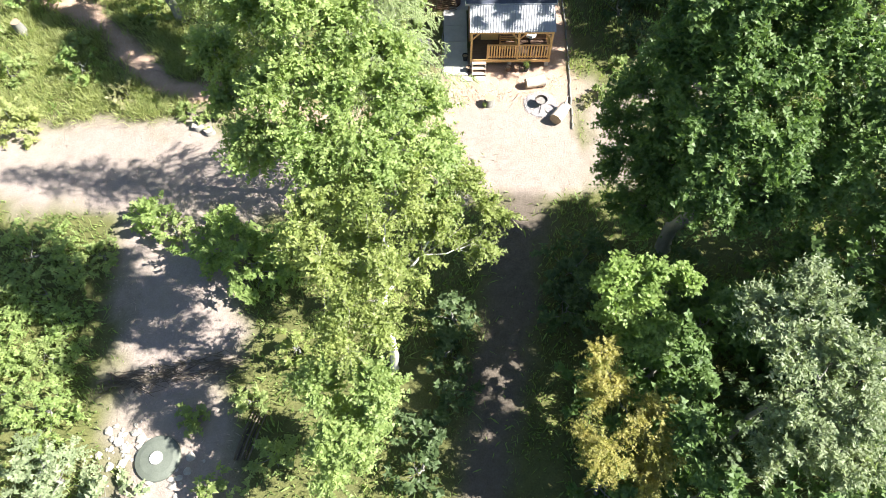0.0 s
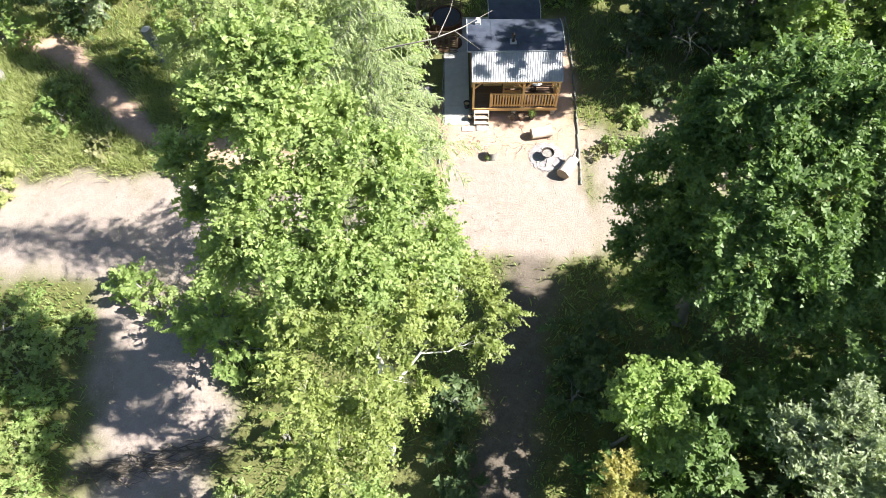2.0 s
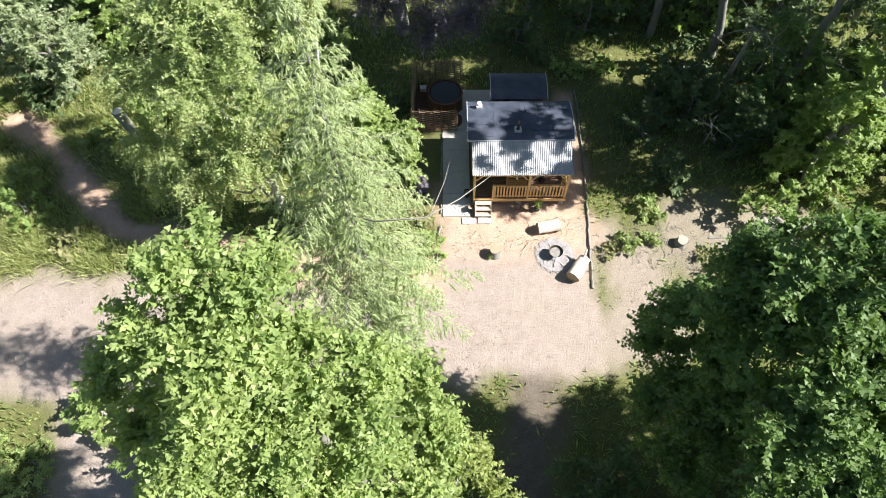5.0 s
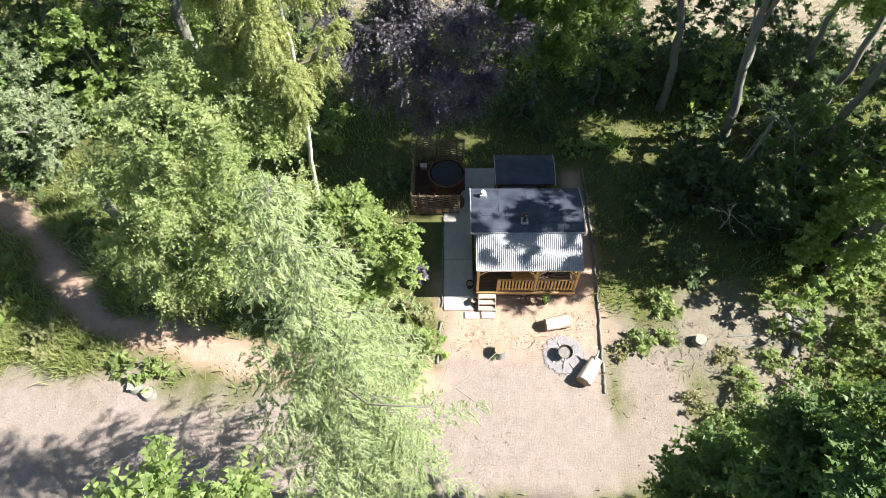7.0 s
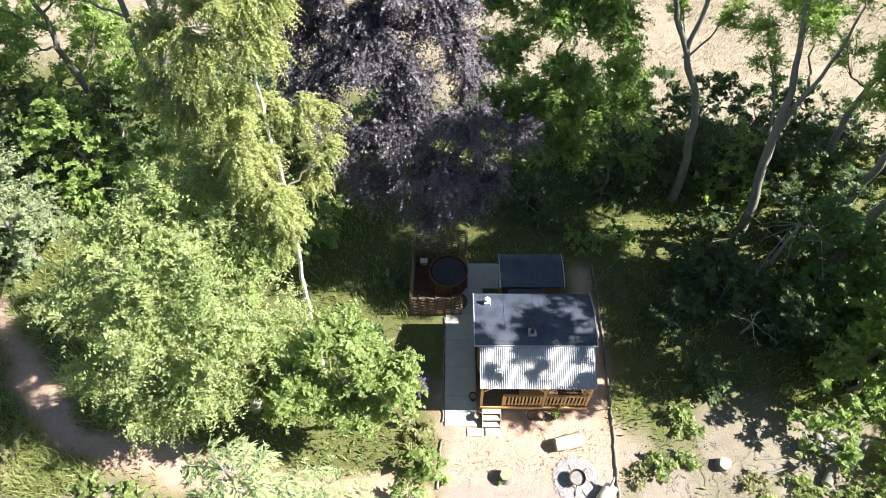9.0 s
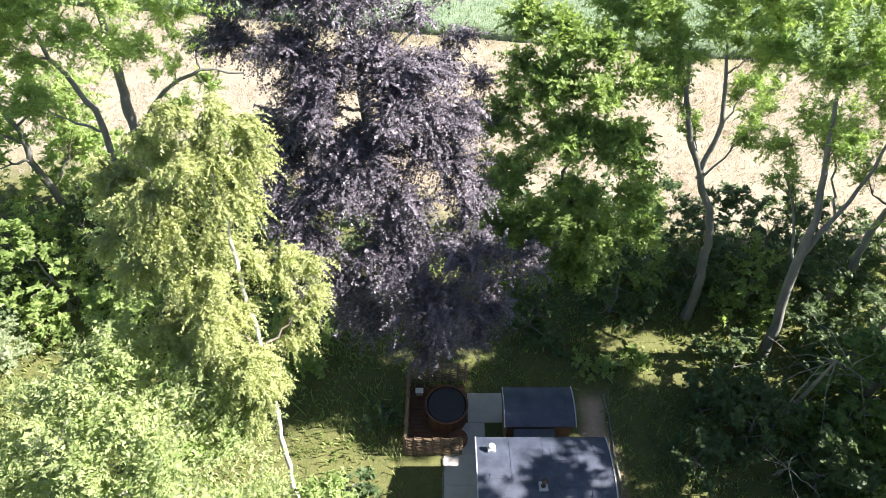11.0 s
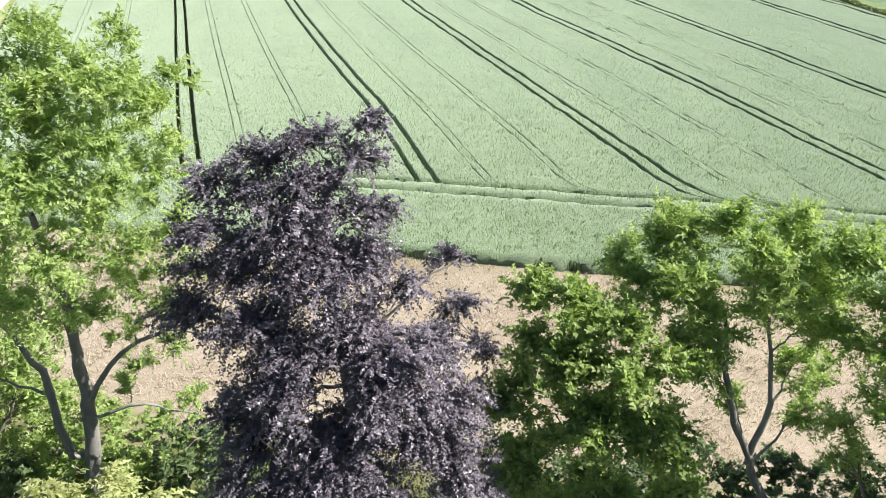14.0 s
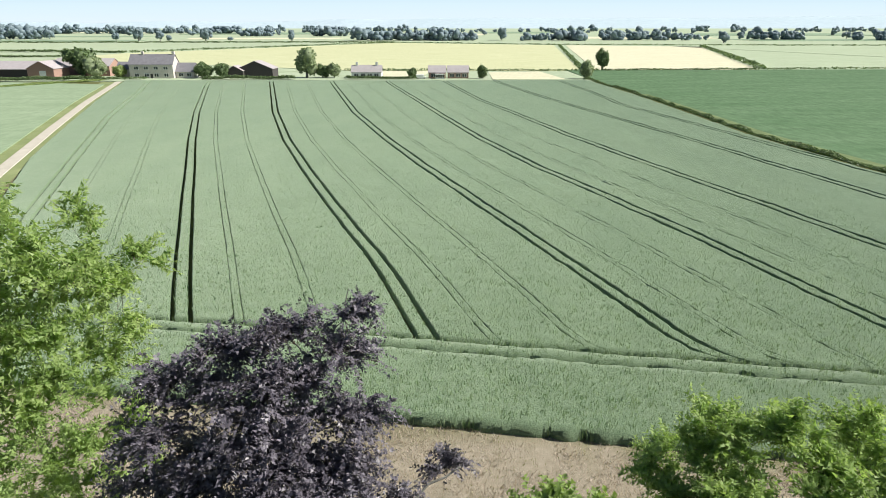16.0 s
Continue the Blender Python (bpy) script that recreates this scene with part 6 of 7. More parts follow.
CONCRETE = plain("grey_concrete", (0.42, 0.41, 0.39), (0.58, 0.56, 0.53), 2.5, 0.9, 0.15, 0, (1, 1, 1), 0.4, 0.004)
PLASTIC = plain("black_plastic", (0.02, 0.02, 0.022), (0.04, 0.04, 0.042), 6, 0.45, 0.4)
TERRACOTTA = plain("terracotta", (0.16, 0.10, 0.07), (0.25, 0.16, 0.11), 6, 0.85, 0.2)
WHITE = plain("white_enamel", (0.78, 0.78, 0.77), (0.84, 0.84, 0.83), 6, 0.35, 0.5)
LOGWOOD = plain("debarked_log", (0.58, 0.50, 0.41), (0.74, 0.67, 0.57), 4, 0.8, 0.2, 0, (0.4, 1, 1), 0.5, 0.01)
OLDWOOD = plain("weathered_cut_wood", (0.30, 0.27, 0.23), (0.42, 0.385, 0.33), 7, 0.85, 0.15, 0, (1, 1, 1), 0.4, 0.006)
LOGEND = plain("cut_log_end", (0.30, 0.22, 0.15), (0.44, 0.34, 0.24), 9, 0.85, 0.15)
IRON = plain("rusty_iron", (0.05, 0.042, 0.038), (0.11, 0.085, 0.07), 8, 0.6, 0.4, 0.6)
ASHES = plain("wood_ash", (0.16, 0.15, 0.14), (0.34, 0.32, 0.30), 9, 0.95, 0.1)
SLATECHIP = plain("blue_slate_chip", (0.29, 0.275, 0.285), (0.42, 0.40, 0.41), 9, 0.75, 0.3)
WILLOW = plain("woven_willow", (0.16, 0.11, 0.07), (0.30, 0.22, 0.15), 6, 0.85, 0.2, 0, (0.3, 1, 1), 0.4, 0.005)
TUBWOOD = plain("cedar_staves", (0.09, 0.045, 0.028), (0.16, 0.08, 0.045), 5, 0.65, 0.3, 0, (1, 1, 0.3), 0.3, 0.004)
ROCK = plain("pale_limestone", (0.34, 0.32, 0.28), (0.52, 0.49, 0.44), 5, 0.9, 0.15, 0, (1, 1, 1), 0.6, 0.02)


def arched(x0, x1, y0, y1, z_front, z_back, rise, thick, steps=10):
    """A roof sheet whose ridge runs along x, bowed upwards by rise."""
    bm = bmesh.new()
    rows = []
    for k in range(steps + 1):
        u = k / steps
        y, z = y0 + (y1 - y0) * u, z_front + (z_back - z_front) * u + rise * 4 * u * (1 - u)
        rows.append([bm.verts.new(q) for q in ((x0, y, z), (x1, y, z), (x1, y, z - thick), (x0, y, z - thick))])
    for a, b2 in zip(rows, rows[1:]):
        for i in range(4):
            bm.faces.new((a[i], a[(i + 1) % 4], b2[(i + 1) % 4], b2[i]))
    bm.faces.new(rows[0][::-1]), bm.faces.new(rows[-1])
    bmesh.ops.recalc_face_normals(bm, faces=bm.faces)
    return bm


cabin = thing("cabin", 0, 0, 0, "small dark-roofed wooden cabin with a golden timber porch", "cabin")
FLOOR = 0.55
for k in range(12):
    y = -0.44 + k * 0.122
    part("floor_board", boxed(-1.92, 2.12, y, y + 0.115, FLOOR - 0.035, FLOOR, bevel=0.004), DECKING, cabin)
part("fascia_board", boxed(-1.93, 2.13, -0.485, -0.445, FLOOR - 0.17, FLOOR + 0.005, bevel=0.005), TIMBER, cabin)
part("floor_beam", boxed(-1.90, 2.10, -0.43, 1.0, FLOOR - 0.15, FLOOR - 0.04), CLADDING, cabin)
for x in (-1.8, 0.1, 2.0):
    part("foot", boxed(x - 0.10, x + 0.10, -0.35, -0.12, -0.03, FLOOR - 0.15, bevel=0.01), CONCRETE, cabin)
for x in (-1.88, 0.45, 2.07):
    part("post", boxed(x - 0.05, x + 0.05, -0.43, -0.33, FLOOR, 2.30, bevel=0.006), TIMBER, cabin)
for x in (-1.88, 2.07):
    part("post", boxed(x - 0.05, x + 0.05, 0.87, 0.97, FLOOR, 2.70, bevel=0.006), TIMBER, cabin)
part("beam", boxed(-1.95, 2.14, -0.44, -0.34, 2.18, 2.31, bevel=0.006), TIMBER, cabin)
for x, s in ((-1.83, 1), (2.02, -1), (0.50, 1), (0.40, -1)):
    bm = bmesh.new()
    box(bm, -0.03, 0.03, -0.03, 0.03, 0, 0.52, bevel=0.004)
    bmesh.ops.transform(bm, matrix=pose(x, -0.385, 1.83, 0, 42 * s, 0), verts=bm.verts)
    part("brace", bm, TIMBER, cabin)
for x0, x1 in ((-1.05, 0.40), (0.50, 2.02)):
    part("top_rail", boxed(x0, x1, -0.43, -0.335, FLOOR + 0.86, FLOOR + 0.90, bevel=0.006), TIMBER, cabin)
    part("bottom_rail", boxed(x0, x1, -0.405, -0.36, FLOOR + 0.09, FLOOR + 0.15, bevel=0.005), TIMBER, cabin)
    n = round((x1 - x0) / 0.135)
    for k in range(n):
        x = x0 + (k + 0.5) * (x1 - x0) / n
        part("baluster", boxed(x - 0.034, x + 0.034, -0.42, -0.395, FLOOR + 0.05, FLOOR + 0.86, bevel=0.003), TIMBER, cabin)
part("post", boxed(-1.10, -1.02, -0.43, -0.35, FLOOR, FLOOR + 0.95, bevel=0.006), TIMBER, cabin)
for z in (0.12, 0.86):
    part("side_rail", boxed(2.045, 2.095, -0.33, 0.87, FLOOR + z - 0.03, FLOOR + z + 0.03, bevel=0.004), TIMBER, cabin)
for k in range(8):
    y = -0.25 + k * 0.142
    part("baluster", boxed(2.05, 2.08, y - 0.034, y + 0.034, FLOOR + 0.05, FLOOR + 0.86, bevel=0.003), TIMBER, cabin)
# hut behind the porch
for k in range(22):
    z = 0.38 + k * 0.105
    if z + 0.1 < 2.72:
        part("cladding_board", boxed(-1.98, 2.16, 1.0, 1.035, z, z + 0.10, bevel=0.004), CLADDING, cabin)
part("wall", boxed(-1.98, 2.16, 1.035, 3.12, 0.32, 2.62), CLADDING, cabin)
door = part("door", boxed(-1.35, -0.45, 0.955, 1.005, FLOOR, FLOOR + 1.95, bevel=0.008), TIMBER, cabin, "golden timber door")
part("pane", boxed(-1.15, -0.65, 0.945, 0.956, FLOOR + 1.0, FLOOR + 1.75), PANE, door)
win = part("window", boxed(0.65, 1.75, 0.96, 1.005, FLOOR + 0.85, FLOOR + 1.75, bevel=0.008), PAINT, cabin, "white-framed window")
for x0, x1 in ((0.72, 1.17), (1.23, 1.68)):
    part("pane", boxed(x0, x1, 0.95, 0.962, FLOOR + 0.92, FLOOR + 1.68), PANE, win)
roof = part("main_roof", arched(-2.16, 2.30, 0.99, 3.30, 2.80, 2.62, 0.26, 0.07, 14), FELT, cabin, "dark felted bowed roof")
for x in (-1.02, 0.10, 1.22):
    part("felt_seam", arched(x - 0.035, x + 0.035, 1.0, 3.29, 2.812, 2.632, 0.26, 0.008, 14), FELT, roof)
for x in (-2.175, 2.315):
    part("roof_edging", arched(x - 0.02, x + 0.02, 0.97, 3.32, 2.82, 2.64, 0.26, 0.10, 14), ZINC, roof)
part("roof_edging", boxed(-2.19, 2.33, 0.955, 0.99, 2.72, 2.81, bevel=0.004), ZINC, roof)
pr = random.Random(5)
for k in range(11):
    x, y = pr.uniform(-1.8, 2.0), pr.uniform(1.25, 3.0)
    u = (y - 0.99) / 2.31
    z = 2.80 - 0.18 * u + 1.04 * u * (1 - u)
    w, d = pr.uniform(0.10, 0.30), pr.uniform(0.08, 0.26)
    bm = boxed(-w, w, -d, d, -0.01, 0.012, bevel=0.004)
    bmesh.ops.transform(bm, matrix=pose(x, y, z, math.degrees(math.atan2(-0.18 + 1.04 * (1 - 2 * u), 2.31)), 0, pr.uniform(-8, 8)), verts=bm.verts)
    part("felt_patch", bm, FELT, roof)
box_vent = part("roof_vent", boxed(-1.79, -1.53, 2.62, 2.86, 2.80, 3.02, bevel=0.015), WHITE, roof, "white box vent")
bm = lathe([(0.06, 3.02), (0.06, 3.10), (0.10, 3.10), (0.10, 3.13), (0.02, 3.16)], 12)
bmesh.ops.translate(bm, vec=(-1.66, 2.76, 0), verts=bm.verts)
part("cowl", bm, WHITE, box_vent)
flash = part("flue_plate", boxed(-0.20, 0.10, 1.30, 1.62, 2.88, 2.955, bevel=0.01), ZINC, roof)
bm = lathe([(0.085, 2.9), (0.075, 2.99), (0.055, 3.0), (0.055, 3.32), (0.10, 3.33), (0.10, 3.37), (0.02, 3.42)], 14)
bmesh.ops.translate(bm, vec=(-0.05, 1.46, 0), verts=bm.verts)
part("flue", bm, IRON, flash)
# corrugated porch roof
bm = bmesh.new()
waves, per = 54, 8
top_row, low_row = [], []
for k in range(waves * per + 1):
    x = -1.98 + 4.18 * k / (waves * per)
    dz = 0.015 * math.cos(2 * math.pi * k / per)
    top_row.append((bm.verts.new((x, -0.50, 2.34 + dz)), bm.verts.new((x, 0.985, 2.76 + dz))))
    low_row.append((bm.verts.new((x, -0.50, 2.336 + dz)), bm.verts.new((x, 0.985, 2.756 + dz))))
for k in range(waves * per):
    bm.faces.new((top_row[k][0], top_row[k + 1][0], top_row[k + 1][1], top_row[k][1]))
    bm.faces.new((low_row[k][0], low_row[k][1], low_row[k + 1][1], low_row[k + 1][0]))
    bm.faces.new((top_row[k][0], low_row[k][0], low_row[k + 1][0], top_row[k + 1][0]))
part("porch_roof", bm, ZINC, cabin, "corrugated galvanised porch roof")
for x in (-1.9, -0.6, 0.75, 2.08):
    bm = boxed(-0.03, 0.03, 0, 1.5, -0.10, -0.02)
    bmesh.ops.transform(bm, matrix=pose(x, -0.45, 2.325, 15.8, 0, 0), verts=bm.verts)
    part("rafter", bm, TIMBER, cabin)

steps = thing("porch_steps", -1.48, -0.49, 0, "three pale wooden steps up to the porch", "steps")
for k in range(3):
    part("tread", boxed(-0.36, 0.36, -0.62 + k * 0.20, -0.62 + k * 0.20 + 0.20, 0.13 + k * 0.155, 0.165 + k * 0.155, bevel=0.006), PALEBOARD, steps)
for x in (-0.36, 0.33):
    bm = bmesh.new()
    q = [(x, -0.64, -0.02), (x, -0.005, -0.02), (x, -0.005, 0.43), (x, -0.24, 0.43), (x, -0.64, 0.12)]
    a = [bm.verts.new(p) for p in q]
    b2 = [bm.verts.new((p[0] + 0.03, p[1], p[2])) for p in q]
    bm.faces.new(a[::-1]), bm.faces.new(b2)
    for i in range(5):
        bm.faces.new((a[i], a[(i + 1) % 5], b2[(i + 1) % 5], b2[i]))
    bmesh.ops.recalc_face_normals(bm, faces=bm.faces)
    part("stringer", bm, PALEBOARD, steps)

bench = thing("porch_bench", -0.02, 0.05, FLOOR, "slatted golden wooden bench on the porch", "bench")
for k in range(5):
    part("seat_slat", boxed(-0.42, 0.42, -0.22 + k * 0.095, -0.14 + k * 0.095, 0.42, 0.445, bevel=0.004), TIMBER, bench)
for k in range(3):
    part("back_slat", boxed(-0.42, 0.42, 0.25, 0.275, 0.52 + k * 0.12, 0.60 + k * 0.12, bevel=0.004), TIMBER, bench)
for x in (-0.40, 0.40):
    for y, h in ((-0.20, 0.62), (0.25, 0.88)):
        part("leg", boxed(x - 0.03, x + 0.03, y - 0.03, y + 0.03, 0, h, bevel=0.004), TIMBER, bench)
    part("armrest", boxed(x - 0.04, x + 0.04, -0.24, 0.27, 0.62, 0.65, bevel=0.006), TIMBER, bench)

table = thing("porch_table", 1.15, 0.52, FLOOR, "small round white table on the porch", "table")
bm = lathe([(0.24, 0.70), (0.27, 0.71), (0.27, 0.735), (0.25, 0.74)], 28)
part("tabletop", bm, WHITE, table)
part("stem", lathe([(0.16, 0.0), (0.16, 0.02), (0.03, 0.05), (0.03, 0.70)], 14), IRON, table)

hut = thing("store_hut", 0.22, 4.78, 0, "small store hut with a dark bowed felt roof", "shed")
part("wall", boxed(-1.18, 1.18, -0.70, 0.68, 0.0, 1.98), CLADDING, hut)
hroof = part("roof", arched(-1.27, 1.28, -0.80, 0.80, 2.02, 2.02, 0.20, 0.06, 12), FELT, hut, "dark felted bowed roof")
for x in (-0.42, 0.42):
    part("felt_seam", arched(x - 0.03, x + 0.03, -0.79, 0.79, 2.032, 2.032, 0.20, 0.008, 12), FELT, hroof)
for x in (-1.285, 1.295):
    part("roof_edging", arched(x - 0.018, x + 0.018, -0.82, 0.82, 2.04, 2.04, 0.20, 0.09, 12), ZINC, hroof)
part("door", boxed(-0.4, 0.4, -0.73, -0.69, 0.05, 1.85, bevel=0.005), CLADDING, hut)
link = thing("log_store", 0.0, 3.62, 0, "dark lean-to between the cabin and the hut", "lean-to")
part("roof", boxed(-0.75, 0.72, -0.32, 0.34, 1.86, 1.90, bevel=0.005), FELT, link)
for x in (-0.68, 0.65):
    part("post", boxed(x - 0.04, x + 0.04, 0.22, 0.30, -0.02, 1.86), CLADDING, link)

# paving
slab_ob = thing("concrete_path", -2.66, 1.4, 0, "pale concrete path laid beside the cabin", "path", kind="structure")
for k in range(4):
    part("paving_slab", boxed(-0.60, 0.62, -2.43 + k * 1.22, -2.43 + k * 1.22 + 1.21, -0.05, 0.05, bevel=0.006), CONCRETE, slab_ob)
part("paving_slab", boxed(0.35, 1.75, 3.75, 5.05, -0.05, 0.045, bevel=0.006), CONCRETE, slab_ob)
part("paving_slab", boxed(-0.30, 1.00, 2.46, 3.74, -0.05, 0.045, bevel=0.006), CONCRETE, slab_ob)
for x, y in ((-2.12, -1.27), (-1.43, -1.25)):
    stone = thing("stepping_stone", x, y, 0, "square pale paving stone before the steps", "paving stone", "stones before the steps")
    part("stone", boxed(-0.29, 0.29, -0.15, 0.17, -0.03, 0.045, bevel=0.012), CONCRETE, stone)


def pot(name, label, x, y, z, r, h, material, earth=True):
    ob = thing(name, x, y, z, label, "pot")
    body = part("body", lathe([(r * 0.72, 0), (r * 0.98, h * 0.86), (r * 1.08, h * 0.86), (r * 1.08, h), (r * 0.92, h), (r * 0.86, h * 0.8)], 18, False), material, ob)
    part("earth", lathe([(r * 0.70, 0.01), (r * 0.86, h * 0.8)], 18), LOGEND, ob)
    return ob


def leafy(parent, r, h, n, material, seed):
    rng = np.random.default_rng(seed)
    d = rng.normal(0, 1, (n, 3))
    d /= np.linalg.norm(d, axis=1)[:, None]
    p = d * r * rng.uniform(0.3, 1, (n, 1)) + (0, 0, h)
    v, f = leaf_arrays(rng, p, d + (0, 0, 0.4), 0.09, 0.05)
    return sheet("leaves", v, f, material, parent)


pot("black_bucket", "black plastic bucket standing on the concrete path", -2.02, -0.72, 0.05, 0.13, 0.28, PLASTIC)
pot("black_bucket", "black plastic bucket beside the porch", -2.17, 0.05, 0.05, 0.15, 0.34, PLASTIC)
pot("flower_pot", "brown flower pot before the porch", 0.03, -0.66, 0, 0.15, 0.25, TERRACOTTA)
pot("flower_pot", "brown flower pot before the porch", 0.46, -0.66, 0, 0.15, 0.25, TERRACOTTA)
p3 = pot("plant_pot", "black pot with a leafy green plant before the porch", 0.95, -0.66, 0, 0.15, 0.26, PLASTIC)
leafy(p3, 0.20, 0.40, 220, LEAF["maple"], 3)


# ---- the yard ----
def log_seat(name, label, a, b2, r0, r1, seed):
    """A lying log with a flared foot, cut ends and an uneven skin."""
    rng = np.random.default_rng(seed)
    a, b2 = np.array(a, float), np.array(b2, float)
    mid = (a + b2) / 2
    ob = thing(name, mid[0], mid[1], 0, label, "log")
    n, sides = 9, 16
    t = np.linspace(0, 1, n)
    rad = r0 + (r1 - r0) * t ** 2.2
    path = np.c_[(a[0] + (b2[0] - a[0]) * t) - mid[0], (a[1] + (b2[1] - a[1]) * t) - mid[1], rad * 0.92]
    v, f = tube_arrays(path, rad, sides)
    v += rng.normal(0, 0.012, v.shape)
    sheet("skin", v, f, LOGWOOD, ob, True)
    for ring, order in ((v[:sides], 1), (v[-sides:], -1)):
        bm = bmesh.new()
        c = bm.verts.new(ring.mean(0))
        loop = [bm.verts.new(q) for q in ring]
        for k in range(sides):
            bm.faces.new((c, loop[k], loop[(k + 1) % sides])[::order])
        part("cut_end", bm, LOGEND, ob)
    return ob


log_seat("log_bench", "pale debarked log lying as a bench by the fire pit", (0.86, -1.80), (1.80, -1.60), 0.25, 0.31, 1)
lb = log_seat("log_bench", "pale debarked log with a branch stub beside the fire pit", (2.12, -4.22), (2.72, -3.30), 0.30, 0.24, 2)
tubes("branch_stub", [(np.array([(0.20, 0.35, 0.42), (0.30, 0.55, 0.58), (0.34, 0.66, 0.72)]), np.array([0.06, 0.045, 0.03]), 7)], LOGWOOD, lb)

pit = thing("fire_pit", 1.52, -3.02, 0, "ring of grey slate chippings round an iron fire bowl", "fire pit")
rng = np.random.default_rng(6)
n = 2600
a, rr = rng.uniform(0, 6.283, n), 0.80 * np.sqrt(rng.uniform(0, 1, n)) * (1 + 0.1 * np.sin(rng.uniform(0, 6.28, n)))
pos = np.stack([np.cos(a) * rr, np.sin(a) * rr, rng.uniform(0.036, 0.05, n)], -1)
v, f = leaf_arrays(rng, pos, np.tile((0, 0, 1.0), (n, 1)), 0.06, 0.045, 0, 0.14)
tagged(sheet("slate_gravel", v, f, SLATECHIP, pit), kind="stuff")
part("slate_bed", lathe([(0.78, -0.02), (0.76, 0.03), (0.3, 0.035)], 26), SLATECHIP, pit)
bowl = part("fire_bowl", lathe([(0.10, 0.22), (0.22, 0.27), (0.29, 0.40), (0.30, 0.40), (0.23, 0.29), (0.08, 0.25)], 24), IRON, pit, "black iron fire bowl")
part("ashes", lathe([(0.02, 0.30), (0.24, 0.305)], 20), ASHES, bowl)
for k in range(3):
    ca, sa = math.cos(k * 2.094 + 0.4), math.sin(k * 2.094 + 0.4)
    tubes("leg", [(np.array([(ca * 0.12, sa * 0.12, 0.26), (ca * 0.28, sa * 0.28, 0.10), (ca * 0.34, sa * 0.34, 0.0)]), np.array([0.016, 0.016, 0.016]), 6)], IRON, bowl)
for k in range(7):
    a = k * 0.9 + rng.uniform(-0.2, 0.2)
    r0 = rng.uniform(0.36, 0.44)
    tubes("charred_stick", [(np.array([(math.cos(a) * r0, math.sin(a) * r0, 0.05), (math.cos(a) * (r0 + 0.2), math.sin(a) * (r0 + 0.2), 0.08)]), np.array([0.03, 0.02]), 6)], ASHES if k % 2 else LOGWOOD, pit)


def stump(name, label, x, y, r, h, seed, weed=False, tilt=0.0, top=LOGWOOD):
    rng = np.random.default_rng(seed)
    ob = thing(name, x, y, 0, label, "stump")
    z = np.array([-0.06, 0.05, h * 0.45, h])
    path = np.c_[tilt * z, 0 * z, z]
    v, f = tube_arrays(path, r * np.array([1.35, 1.12, 1.0, 0.97]), 14)
    v[:, :2] += rng.normal(0, 0.03 * r / 0.25, (len(v), 2))
    sheet("bark", v, f, BARK, ob, True)
    bm = bmesh.new()
    c = bm.verts.new(v[-14:].mean(0) + (0, 0, 0.01))
    loop = [bm.verts.new(q + np.array([0, 0, 0.002])) for q in v[-14:]]
    for k in range(14):
        bm.faces.new((c, loop[(k + 1) % 14], loop[k]))
    bmesh.ops.recalc_face_normals(bm, faces=bm.faces)
    part("cut_top", bm, top, ob)
    if weed:
        leafy(ob, 0.14, h * 0.4, 120, LEAF["fern"], seed).location = (-0.22, -0.18, 0)
    return ob


stump("log_stool", "pale-topped log stool with a weed at its foot", -1.02, -2.92, 0.24, 0.42, 1, True, top=LOGEND)
stump("tree_stump", "cut tree stump on the dry ground", 6.95, -2.45, 0.24, 0.34, 2, top=OLDWOOD)
stump("tree_stump", "pale cut stump in the grass by the lane", -15.25, -4.35, 0.26, 0.26, 3, top=OLDWOOD)
stump("tree_stump", "pale cut stump in the grass by the lane", -14.65, -4.65, 0.24, 0.24, 4, top=OLDWOOD)
stump("tree_stump", "tall leaning cut trunk among bracken", -17.6, 3.2, 0.22, 2.3, 5, tilt=-0.10)
stump("tree_stump", "dark sawn stump beside the curving path", -25.9, 2.2, 0.26, 0.9, 6, top=LOGEND)


def edging(name, label, pts, r, seed):
    """Poles laid end to end along the ground."""
    rng = np.random.default_rng(seed)
    ob = thing(name, pts[0][0], pts[0][1], 0, label, "edging")
    p = np.array(pts, float) - pts[0]
    for a, b2 in zip(p, p[1:]):
        t = np.linspace(0.01, 0.99, 7)
        q = a + (b2 - a) * t[:, None]
        q = np.c_[q + rng.normal(0, 0.018, q.shape), np.full(7, r * 0.85)]
        tubes("pole", [(q, r * rng.uniform(0.8, 1.15, 7), 8)], BARK, ob)
    return ob


edging("log_edging", "line of rough poles edging the yard", [(2.94, -4.60), (3.0, -3.8), (3.05, -2.6), (3.14, -1.0), (3.2, 0.6), (3.24, 2.2), (3.26, 3.9), (3.3, 5.4), (3.2, 6.4)], 0.048, 2)
edging("log_edging", "low pole edging the wood-chip yard", [(-3.38, -1.5), (-3.44, -2.4), (-3.52, -3.4)], 0.05, 3)
edging("log_edging", "low pole edging the concrete path", [(-3.34, -0.9), (-3.32, 0.8), (-3.30, 2.4), (-3.28, 3.7)], 0.035, 4)


